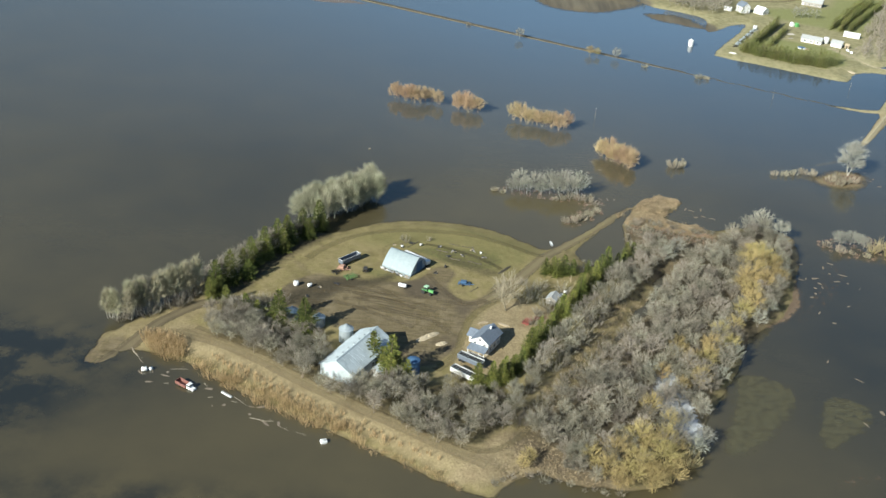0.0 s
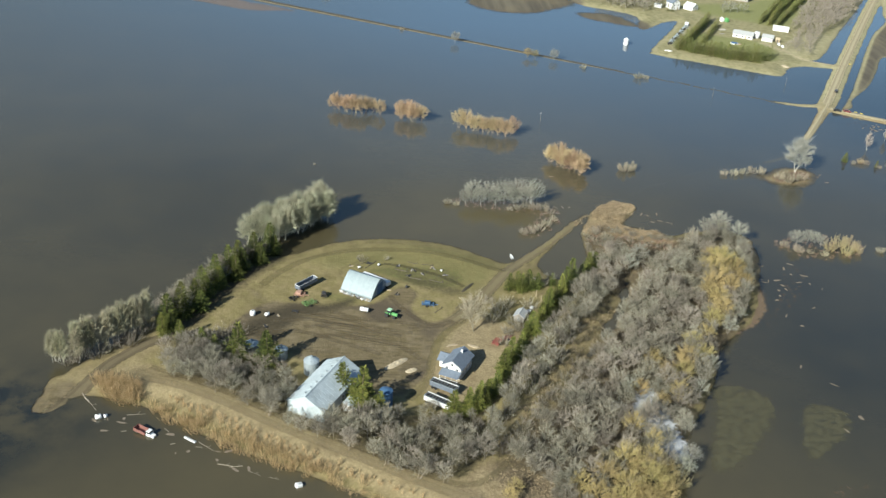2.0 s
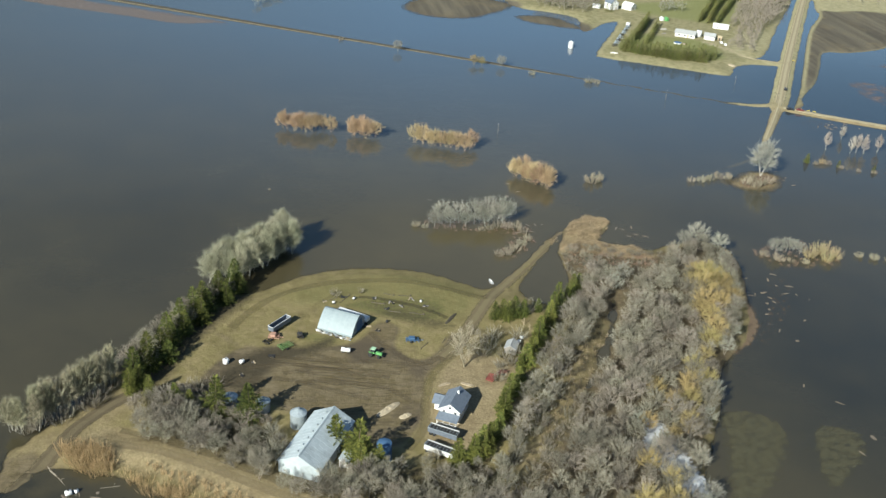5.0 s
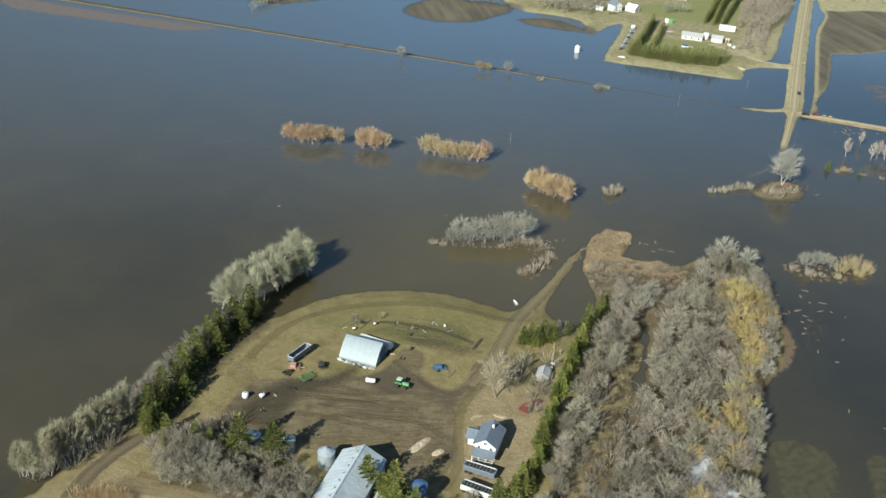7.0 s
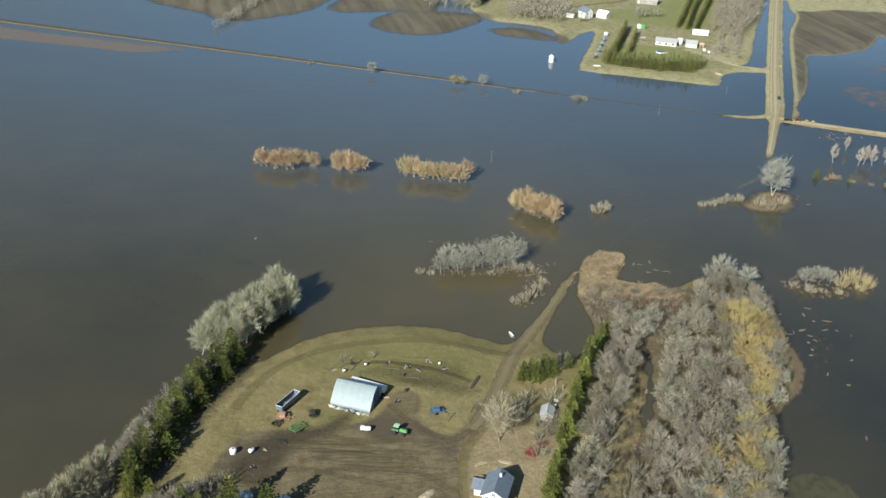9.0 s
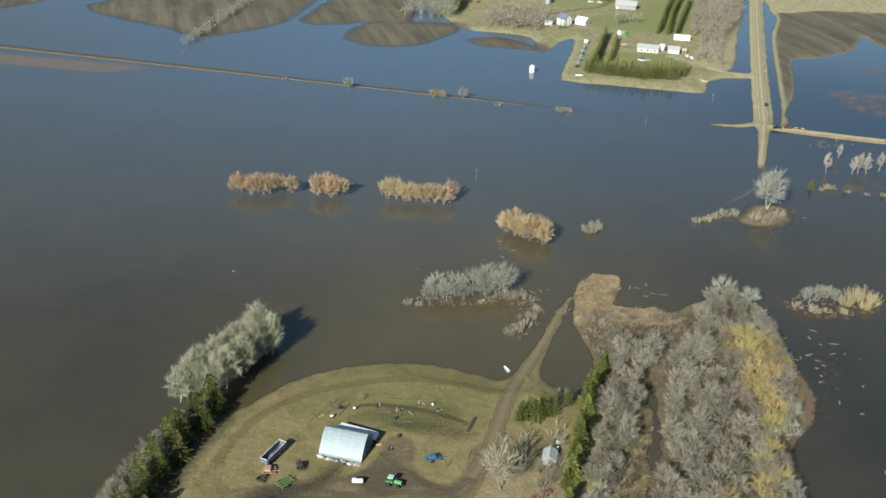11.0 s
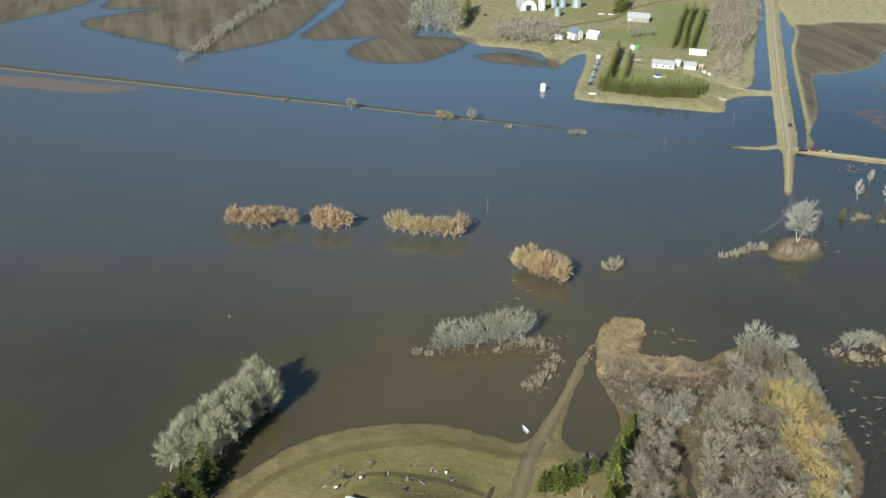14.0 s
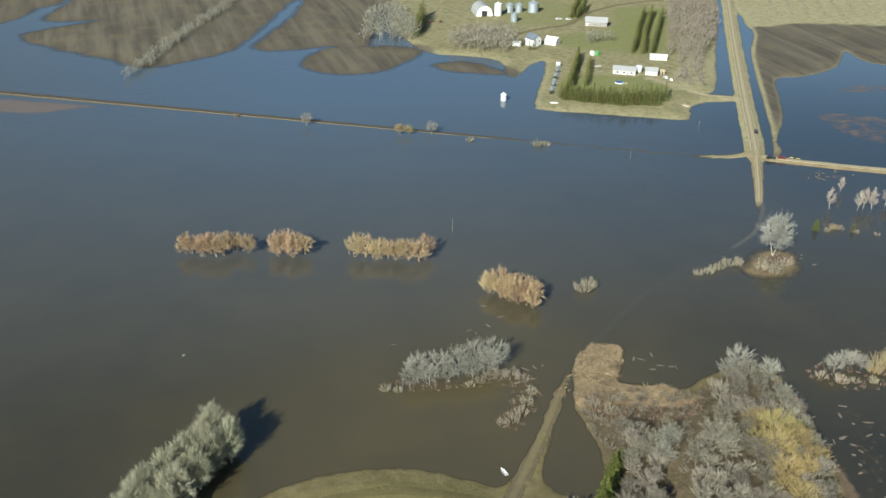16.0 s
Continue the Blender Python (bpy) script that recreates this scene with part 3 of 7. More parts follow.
SILT_DEEP = strip_material("deep_drowned_track", (0.16, 0.165, 0.16), (0.15, 0.155, 0.15), (0.17, 0.175, 0.17), 0.3, -0.29)
PALE_PATH = strip_material("dry_grass_path", (0.27, 0.205, 0.12), (0.19, 0.14, 0.085), (0.33, 0.255, 0.155), 0.22)
ribbon("farm_track", [(22, 342), (31, 354), (47, 382), (59, 398), (72, 415), (86, 433), (98, 449)], 6.5, TRACK, 0.07, "rutted dirt track leading off the farm island", step=8)
ribbon("west_track", [(-50, 326), (-66, 330), (-81, 328), (-89, 322), (-97, 312), (-102, 301), (-107, 291), (-112, 282)], 6.5, strip_material("muddy_track", (0.12, 0.097, 0.06), (0.095, 0.074, 0.046), (0.145, 0.118, 0.07)), 0.07, "muddy dirt track running into the water", step=8)
DIKE_PATH = strip_material("dike_grass_path", (0.29, 0.23, 0.135), (0.21, 0.165, 0.095), (0.33, 0.262, 0.155), 0.24, 0.0)
ribbon("dike_track", [(-88, 303), (-67, 295), (-36, 275), (-12, 261), (8, 249), (20, 243)], 4.2, DIKE_PATH, 0.09, "pale dry grass path along the dike top", step=10)
ribbon("dike_foot_track", [(-84, 309), (-65, 300), (-33.5, 279), (-10, 265), (9, 253.5), (19, 250), (27, 254), (34, 263), (41, 274)], 3.2, strip_material("olive_grass_track", (0.17, 0.138, 0.075), (0.12, 0.096, 0.053), (0.2, 0.163, 0.088), 0.25, 0.0), 0.09, "worn olive-brown wheel track behind the dike", step=10)
ribbon("ditch_track", [(-4, 386), (4, 384), (15, 379), (22, 374), (28, 368)], 2.6, strip_material("wet_black_soil", (0.06, 0.05, 0.034), (0.045, 0.038, 0.026), (0.08, 0.068, 0.044), 0.25, -0.05), 0.07, "wet black soil strip in the grass", step=8)
ribbon("south_road", MAIN_ROAD[2:10], 4.2, GRAVEL, 0.1, "narrow gravel road dipping under the flood")
ribbon("shore_track", [(-52, 366), (-45, 378), (-32, 391), (-12, 398), (12, 398), (32, 390), (44, 383), (50, 387)], 4.5, FAINT, 0.06, "faint grassy wheel track along the shore", step=8)
ribbon("house_track", [(3, 292), (10, 303), (12.5, 318), (17, 332), (26, 343)], 4.0, FAINT, 0.07, "pale rutted track beside the house", step=8)
for scrape in ([(-46, 340), (-30, 341), (-14, 336), (2, 331)], [(-38, 346), (-22, 343), (-8, 337), (6, 333)], [(-30, 330), (-16, 330), (0, 325), (8, 316)], [(-52, 332), (-36, 333), (-20, 326), (-6, 319)], [(-24, 347), (-12, 342), (0, 341), (14, 338), (26, 346)], [(-2, 360), (3, 350), (10, 341), (18, 338)], [(-34, 336), (-20, 338), (-6, 332)]):
    ribbon("yard_track", scrape, 3.0, SCRAPE, 0.06, "scraped wheel marks across the dirt yard", step=6)
RUT_DARK = strip_material("dark_rut", (0.105, 0.084, 0.05), (0.085, 0.068, 0.041), (0.115, 0.092, 0.055), 0.25, -0.1)
RUT_PALE = strip_material("pale_rut", (0.2, 0.16, 0.095), (0.18, 0.142, 0.085), (0.23, 0.185, 0.11), 0.25, 0.0)
rut_r = random.Random(3)
for k in range(11):
    ax, ay = -38 + 1.7 * k + rut_r.uniform(-2, 2), 346.5 - 1.75 * k
    line = [(ax + 6.5 * j, ay - 1.9 * j + rut_r.uniform(-0.5, 0.5) + 0.25 * j * j * 0.4) for j in range(rut_r.choice((4, 5, 5)))]
    ribbon("yard_track", line, rut_r.uniform(0.6, 1.1), RUT_PALE if k % 3 == 1 else RUT_DARK, 0.1, "thin wheel rut scraped across the dirt yard", step=6)
ribbon("gravel_road", MAIN_ROAD[8:], 7.5, GRAVEL, 0.1, "pale gravel road on a low embankment")
ribbon("east_road", EAST_ROAD, 5.5, GRAVEL, 0.1, "pale gravel side road across the flood")
ribbon("yard_lane", LANE, 3.2, GRAVEL, 0.1, "gravel lane into the farmyard")
ribbon("back_lane", [(245, 876), (268, 886), (290, 891), (312, 910), (332, 929), (370, 945), (410, 951)], 4.0, TRACK, 0.12, "dirt lane between farm sheds", step=5)
ribbon("drowned_track", [(253, 566), (247, 556), (238, 541), (222, 524), (204, 513)], 3.4, SILT, label="pale line of a drowned track under shallow water", step=6, fixed=0.012, taper=0.3)
ribbon("drowned_track", [(204, 513), (188, 506), (170, 500), (140, 482), (115, 462), (96, 445)], 3.0, SILT_DEEP, label="faint line of a drowned track under deeper water", step=6, fixed=0.012)

# long straight embankment that dips under the flood towards its east end
def build_embankment():
    a, b = Vector((-420, 1002)), Vector((258, 610))
    d = (b - a).normalized()
    s = Vector((d.y, -d.x))
    prof = [(-6.6, -0.9), (-4.6, 0.1), (-3.9, 0.3), (3.7, 0.3), (4.6, 0.1), (6.6, -0.9)]
    n = 120
    vs, fs = [], []
    for i in range(n + 1):
        k = i / n
        c = a.lerp(b, k)
        top = 0.75 * min(1.0, max(0.0, (0.86 - k) * 2.0)) ** 0.7 - 0.3
        wide = 0.62 - 0.3 * max(0.0, (k - 0.4) / 0.6)
        for u, z in prof:
            u *= wide
            vs.append((c.x + s.x * u, c.y + s.y * u, z + top + 0.1 * math.sin(i * 1.7 + u)))
    for i in range(n):
        for j in range(len(prof) - 1):
            q = i * len(prof) + j
            fs.append((q, q + 1, q + 1 + len(prof), q + len(prof)))
    me = bpy.data.meshes.new("embankment")
    me.from_pydata(vs, [], fs)
    straw = plain("embankment_straw", (0.13, 0.11, 0.068), (0.21, 0.175, 0.11), 0.6, 0.9, kind="position")
    dark = plain("embankment_ballast", (0.05, 0.045, 0.036), (0.10, 0.085, 0.06), 0.8, 0.9, kind="position")
    me.materials.append(straw), me.materials.append(dark)
    for k, p in enumerate(me.polygons):
        p.material_index = 1 if k % (len(prof) - 1) != 3 or k > 0.86 * len(me.polygons) else 0
    tagged(new("embankment", me), "long straight dark-topped embankment with straw-coloured banks", "embankment", kind="structure")


build_embankment()


# ---- building blocks ----
def part(name, bm, material, parent, label="", smooth=False):
    """Links a bmesh as one mesh under a thing or a part."""
    me = bpy.data.meshes.new(name)
    bm.to_mesh(me)
    bm.free()
    if smooth:
        me.polygons.foreach_set("use_smooth", np.ones(len(me.polygons), bool))
    me.materials.append(material)
    ob = new(name, me)
    ob.parent = parent
    return tagged(ob, label)


def thing(name, m, label, category, group="", kind=""):
    ob = new(name)
    ob.empty_display_size = 0.5
    ob.matrix_world = m
    return tagged(ob, label, category, group, kind)


def mesh_part(name, vs, fs, material, parent=None, smooth=False):
    me = bpy.data.meshes.new(name)
    me.from_pydata(vs, [], fs)
    if smooth:
        me.polygons.foreach_set("use_smooth", np.ones(len(me.polygons), bool))
    me.materials.append(material)
    ob = new(name, me)
    if parent is not None:
        ob.parent = parent
    return ob


class Growth:
    """Collects tubes and blades for trees and brush."""

    def __init__(self, seed):
        self.r = random.Random(seed)
        self.wood, self.woodf, self.leaf, self.leaff = [], [], [], []

    def tube(self, pts, radii, sides=4, crown=False):
        vs, fs = (self.leaf, self.leaff) if crown else (self.wood, self.woodf)
        base = len(vs)
        for i, p in enumerate(pts):
            d = (pts[min(i + 1, len(pts) - 1)] - pts[max(i - 1, 0)])
            a = d.orthogonal().normalized()
            b = d.normalized().cross(a)
            for s in range(sides):
                t = 2 * math.pi * s / sides
                q = p + (a * math.cos(t) + b * math.sin(t)) * radii[i]
                vs.append((q.x, q.y, q.z))
        for i in range(len(pts) - 1):
            for s in range(sides):
                u, v = base + i * sides + s, base + i * sides + (s + 1) % sides
                fs.append((u, v, v + sides, u + sides))

    def blade(self, p, d, length, width):
        side = d.cross(Vector((self.r.uniform(-1, 1), self.r.uniform(-1, 1), self.r.uniform(-1, 1))))
        if side.length < 1e-4:
            return
        side = side.normalized() * width * 0.5
        i = len(self.leaf)
        q = p + d.normalized() * length
        self.leaf += [tuple(p - side), tuple(p + side), tuple(q)]
        self.leaff.append((i, i + 1, i + 2))

    def leafquad(self, p, d, length, width, droop=0.0):
        """A needle spray: two triangles folded along its spine."""
        side = d.cross(Vector((0, 0, 1)))
        if side.length < 1e-4:
            return
        side = side.normalized() * width * 0.5
        i = len(self.leaf)
        q = p + d.normalized() * length
        m = p.lerp(q, 0.45)
        self.leaf += [tuple(p), tuple(m + side - Vector((0, 0, droop))), tuple(q), tuple(m - side - Vector((0, 0, droop)))]
        self.leaff += [(i, i + 1, i + 2), (i, i + 2, i + 3)]

    def way(self, az, el):
        return Vector((math.cos(az) * math.cos(el), math.sin(az) * math.cos(el), math.sin(el)))


def bent(r, p, d, length, n, rise, wobble=0.18):
    pts = [p.copy()]
    d = d.normalized()
    for _ in range(n):
        d = (d + Vector((r.uniform(-1, 1), r.uniform(-1, 1), r.uniform(-1, 1))) * wobble + Vector((0, 0, rise))).normalized()
        p = p + d * (length / n)
        pts.append(p.copy())
    return pts


def bare_tree(seed, height, wide, tall, limbs, subs, twigs, twig_len, stems=1, twig_w=0.05, mid=0.6, ragged=0.3, fan=0.55):
    """Leafless broadleaf: trunk(s), limbs that reach into a rounded crown, side branches, and fine twigs that fan up and out."""
    g = Growth(seed)
    r = g.r
    core = Vector((0, 0, height * mid))
    trunks = []
    for s in range(stems):
        lean = g.way(r.uniform(0, 6.28), radians(86 if stems == 1 else r.uniform(66, 80)))
        foot = Vector((r.uniform(-0.5, 0.5), r.uniform(-0.5, 0.5), 0)) * (stems > 1) + Vector((0, 0, -0.4))
        trunk = bent(r, foot, lean, height * 0.72, 6, 0.03, 0.09)
        rad = 0.015 * height / stems ** 0.5
        g.tube(trunk, [rad * (1 - 0.8 * i / 6) for i in range(7)], 5)
        trunks.append(trunk)
    for k in range(limbs):
        up = 1 - 1.45 * (k + 0.5) / limbs
        az = 2.39996 * k + r.uniform(-0.4, 0.4)
        ring = math.sqrt(max(0.0, 1 - up * up))
        out = Vector((ring * math.cos(az) * wide, ring * math.sin(az) * wide, up * tall)) * r.uniform(1 - ragged, 1.0 + ragged * 0.25) * 0.86
        goal = core + out
        trunk = trunks[k % stems]
        f = min(0.97, max(0.12, 0.5 + 0.42 * up + r.uniform(-0.15, 0.1))) * 6
        i = min(int(f), 5)
        p = trunk[i].lerp(trunk[i + 1], f - i)
        if p.z > goal.z - 0.3:
            p = trunk[max(0, i - 2)].copy()
        knee = p.lerp(goal, 0.5) + Vector((r.uniform(-0.4, 0.4), r.uniform(-0.4, 0.4), r.uniform(-0.1, 0.5)))
        limb = [p, knee, goal]
        lr = 0.0055 * height
        g.tube(limb, [lr, lr * 0.6, lr * 0.25], 3, True)
        ln = (goal - p).length
        for b in range(subs):
            y = min(2 * (0.3 + 0.7 * (b + r.random()) / subs), 1.999)
            j = int(y)
            sp = limb[j].lerp(limb[j + 1], y - j)
            away = g.way(r.uniform(0, 6.28), r.uniform(-0.5, 1.3))
            d = ((limb[j + 1] - limb[j]).normalized() * 0.6 + (sp - core).normalized() * 0.5 + away * 0.85).normalized()
            bl = min(ln, wide * 1.2) * r.uniform(0.26, 0.46)
            g.blade(sp, d, bl, lr * 0.9)
            for _ in range(twigs):
                tp = sp + d * (bl * r.random())
                td = d * 0.55 + (tp - core).normalized() * 0.45 + Vector((0, 0, 0.4)) + g.way(r.uniform(0, 6.28), r.uniform(-1.2, 1.4)) * fan
                g.blade(tp, td, twig_len * r.uniform(0.5, 1.25), twig_w * r.uniform(0.7, 1.3))
    return g


def bush(seed, height, spread, stems, twigs, twig_len, width=0.07, base=0.4, flare=1.0, loose=0.9, rod_r=0.05, low=0.8):
    """A many-stemmed shrub: slender rods that fan out, with side twigs."""
    g = Growth(seed)
    r = g.r
    for s in range(stems):
        a, q = r.uniform(0, 6.28), math.sqrt(r.random())
        p = Vector((math.cos(a) * q * spread * base, math.sin(a) * q * spread * base, -0.3))
        d = Vector((math.cos(a) * q * spread * flare, math.sin(a) * q * spread * flare, height)).normalized()
        ln = height * r.uniform(0.65, 1.05) * (1.05 - 0.4 * q * q)
        rod = bent(r, p, d, ln, 4, 0.02, 0.12)
        g.tube(rod[::2], [rod_r, rod_r * 0.6, 0.01], 3)
        for _ in range(twigs):
            z = low + r.random() * (3.999 - low)
            m = min(int(z), 3)
            tp = rod[m].lerp(rod[m + 1], z - m)
            td = (rod[m + 1] - rod[m]).normalized() * 1.2 + g.way(r.uniform(0, 6.28), r.uniform(-0.2, 1.2)) * loose
            g.blade(tp, td, twig_len * r.uniform(0.5, 1.3), width * r.uniform(0.7, 1.3))
    return g


def spruce(seed, height, radius, tiers, arms, dense=1.0):
    """A spruce: straight trunk, tiers of drooping boughs carrying needle sprays."""
    g = Growth(seed)
    r = g.r
    g.tube([Vector((0, 0, -0.3)), Vector((0, 0, height * 0.5)), Vector((0, 0, height * 0.98))], [0.018 * height, 0.011 * height, 0.02], 6)
    for t in range(tiers):
        f = t / (tiers - 1)
        z = height * (0.06 + 0.92 * f)
        reach = radius * (1 - f) ** 0.66 * r.uniform(0.82, 1.12) + 0.18
        n = max(4, int(arms * (1 - 0.6 * f)))
        for k in range(n):
            az = 6.283 * (k + r.random() * 0.7) / n + t * 1.3
            ln = reach * r.uniform(0.7, 1.15)
            el = -0.30 + 0.75 * f + r.uniform(-0.12, 0.12)
            d = g.way(az, el)
            p = Vector((0, 0, z + r.uniform(-0.2, 0.2)))
            step = max(2, int((ln / 0.55) * dense))
            for s in range(step):
                q = p + d * ln * (s + 0.5) / step - Vector((0, 0, 0.12 * (s / step) ** 2 * ln))
                w = 0.85 * (1 - 0.45 * s / step)
                for side in (-1, 1):
                    dd = g.way(az + side * r.uniform(0.35, 1.0), el + r.uniform(-0.25, 0.3))
                    g.leafquad(q, dd, w * r.uniform(0.8, 1.25), 0.34 * r.uniform(0.8, 1.3), 0.06)
            g.leafquad(p + d * ln * 0.8, d, ln * 0.32 + 0.25, 0.4, 0.08)
    return g


def plant(name, g, wood_mat, twig_mat, label, category, group, wood="trunk", crown="crown"):
    """The pattern plant: an Empty with its trunk and its crown."""
    ob = thing(name, Matrix.Translation((0, 0, -400)), label, category, group)
    mesh_part(wood, g.wood, g.woodf, wood_mat, ob)
    mesh_part(crown, g.leaf, g.leaff, twig_mat, ob)
    return ob


class Grove:
    """Pattern plants of one kind, set out one by one; the first of each pattern is used itself."""

    def __init__(self, patterns, seed):
        self.patterns, self.used, self.r = patterns, set(), random.Random(seed)

    def put(self, x, y, size=1.0, z=None, stretch=1.0, sink=0.0):
        k = self.r.randrange(len(self.patterns))
        z = max(ground_z(x, y), -0.3) - sink if z is None else z
        m = pose(x, y, z, self.r.uniform(-3, 3), self.r.uniform(-3, 3), self.r.uniform(0, 360))
        ob = self.patterns[k]
        if k in self.used:
            ob = copy_thing(ob, m)
        else:
            self.used.add(k)
        ob.matrix_basis = m @ Matrix.Diagonal((size, size, size * stretch, 1))
        return ob

    def close(self):
        """Patterns that found no place are taken away."""
        for k, ob in enumerate(self.patterns):
            if k not in self.used:
                for o in (*ob.children_recursive, ob):
                    bpy.data.objects.remove(o)


def scatter(poly, gap, seed, most=999, keep=lambda x, y: True):
    """Places in a polygon, no nearer to each other than gap."""
    r = random.Random(seed)
    p = np.array(poly, float)
    lo, hi = p.min(0), p.max(0)
    tries = np.array([(r.uniform(lo[0], hi[0]), r.uniform(lo[1], hi[1])) for _ in range(6000)])
    out = []
    for x, y in tries[inside_distance(tries[:, 0], tries[:, 1], p) >= 0].tolist():
        if all((x - a) ** 2 + (y - b) ** 2 > gap * gap for a, b in out) and keep(x, y):
            out.append((x, y))
            if len(out) >= most:
                break
    return out


def along(pts, gap, jitter, seed):
    """Places along a line."""
    r = random.Random(seed)
    p = np.array(pts, float)
    seg = np.linalg.norm(np.diff(p, axis=0), axis=1)
    s = np.concatenate([[0], np.cumsum(seg)])
    out = []
    for d in np.arange(0, s[-1] + 0.01, gap):
        out.append((np.interp(d, s, p[:, 0]) + r.uniform(-jitter, jitter), np.interp(d, s, p[:, 1]) + r.uniform(-jitter, jitter)))
    return out


# ---- trees of the farm island ----
GREY = "leafless grey-brown trees of the shelter belt"
grey = Grove([plant("bare_tree", bare_tree(s, h, w, t, 27, 9, 9, 1.15, stems, 0.056, 0.6, 0.26, 0.66), BARK_GREY, TWIG_GREY,
                    "leafless grey-brown broadleaf tree in the shelter belt", "tree", GREY)
              for s, h, w, t, stems in ((11, 9.4, 3.6, 3.6, 1), (12, 8.6, 4.0, 3.2, 2), (13, 10.2, 3.4, 4.0, 1), (14, 8.2, 4.0, 3.0, 3), (15, 9.4, 3.8, 3.6, 2))], 5)
pale = Grove([plant("poplar_tree", bare_tree(s, 15.4, 4.2, 7.6, 42, 12, 9, 1.6, st, 0.056, 0.5, 0.2, 0.5), BARK_PALE, TWIG_PALE,
                    "tall leafless silver-grey poplar with steep branches", "tree", "silver poplars of the windbreak")
              for s, st in ((21, 2), (22, 3), (23, 2))], 6)
wind = Grove([plant("poplar_tree", bare_tree(s, 15.8, 2.5, 7.8, 34, 12, 9, 1.5, st, 0.05, 0.51, 0.22, 0.42), BARK_PALE, twig_material("olive_grey_twigs", (0.33, 0.305, 0.2), (0.53, 0.49, 0.34), 0.12),
                    "slender leafless olive-grey poplar of the west windbreak", "tree", "poplars of the west windbreak") for s, st in ((24, 2), (25, 3))], 16)
gold = Grove([plant("golden_willow", bare_tree(s, 9.6, 4.6, 3.8, 27, 11, 10, 1.3, st, 0.05, 0.58, 0.28, 0.62), BARK_YELLOW, TWIG_YELLOW,
                    "broad leafless golden-twigged willow at the water's edge", "tree", "golden willows")
              for s, st in ((31, 2), (32, 3), (33, 2))], 7)
silver = Grove([plant("silver_tree", bare_tree(s, 11.5, 5.0, 4.6, 28, 11, 10, 1.25, st, 0.055, 0.56, 0.28, 0.62), BARK_PALE, TWIG_SILVER,
                      "leafless pale silver-barked tree standing at the flood", "tree", "silver-barked trees")
                for s, st in ((41, 1), (42, 2), (43, 1))], 8)
scrub = Grove([plant("bare_shrub", bush(s, 5.0, 3.4, 22, 30, 1.3, 0.055, 0.35, 1.2, 0.7), BARK_GREY, TWIG_GREY, "leafless grey-brown shrub with fine twigs", "shrub", "grey leafless shrubs")
               for s in (45, 46, 47)], 18)
green_spruce = Grove([plant("spruce_tree", spruce(s, h, rad, 16, 12), SPRUCE_BARK, NEEDLE, "dark green spruce tree of the farm windbreak", "tree", "spruces of the farm")
                      for s, h, rad in ((51, 9.6, 3.1), (52, 9.0, 3.0), (53, 10.6, 3.0), (54, 8.8, 3.3))], 9)
dark_spruce = Grove([plant("spruce_tree", spruce(s, h, rad, 15, 12), SPRUCE_BARK, NEEDLE_DARK, "dark green broad spruce of the west windbreak", "tree", "dark spruces of the west windbreak")
                     for s, h, rad in ((55, 9.6, 3.4), (56, 8.8, 3.3))], 14)

r_tree = random.Random(77)


def clear(x, y):
    """Keeps trunks out of buildings, yard and tracks."""
    u, v = (x + 25.5), (y - 290)
    a = u * 0.47 + v * 0.88
    b = u * 0.88 - v * 0.47
    if abs(a) < 17.5 and abs(b) < 9.5:
        return False
    if (x + 29) ** 2 + (y - 306) ** 2 < 20 or (x + 40) ** 2 + (y - 316) ** 2 < 14 or (x + 52) ** 2 + (y - 321) ** 2 < 14 or (x + 5.2) ** 2 + (y - 287) ** 2 < 14:
        return False
    return not (5 < x < 30 and 287 < y < 322)


for x, y in scatter([(-79, 304), (-56, 291.5), (-35, 276.5), (-21, 268), (-1, 254.5), (11, 250), (21, 254), (28, 265), (31, 279), (22, 285), (10, 286), (-2, 283), (-10, 277), (-38, 296), (-38, 311), (-47, 312), (-60, 315), (-72, 318)], 4.5, 1, 110, clear):
    low = (-9 < x < 27 and y > 274) or (-62 < x < -34 and y > 299)
    grey.put(x, y, r_tree.uniform(0.72, 1.08) * (0.6 if low else 1.0))
for x, y in scatter(WEST_COPSE, 3.9, 95, 45, clear):
    grey.put(x, y, r_tree.uniform(0.62, 0.92) * (0.62 if x > -62 else 1.0))
GOLD_PLACES = ((138, 385, 1.2), (133, 375, 1.25), (141, 377, 1.1), (129, 366, 1.05), (126, 346, 1.0), (121, 340, 0.9), (128, 355, 0.95), (108, 323, 0.85), (115, 330, 0.8), (90, 312, 0.8),
                (94, 305, 0.75), (82, 295, 0.7), (68, 256, 1.05), (74, 247, 1.1), (60, 249, 0.95), (66, 244, 1.0), (77, 258, 0.85), (56, 242, 0.85), (80, 268, 0.7), (75, 275, 0.8), (31, 244, 0.5), (33, 247, 0.55), (70, 238, 0.9), (77, 243, 0.85), (60, 238, 0.8), (136, 392, 0.8), (71, 252, 1.0), (63, 240, 0.9), (70, 241, 0.9), (79, 251, 0.9), (52, 246, 0.8), (145, 384, 0.75), (136, 366, 0.9), (143, 370, 0.85), (131, 383, 0.8), (126, 360, 0.9), (111, 317, 0.8), (103, 314, 0.85), (87, 288, 0.65), (99, 303, 0.85), (95, 293, 0.8), (101, 308, 0.75))
SPRUCE_LINE = np.array([(17, 283), (24, 284), (33, 299), (42, 318), (52, 336), (62, 354), (70, 368), (78, 379), (86, 391)], float)


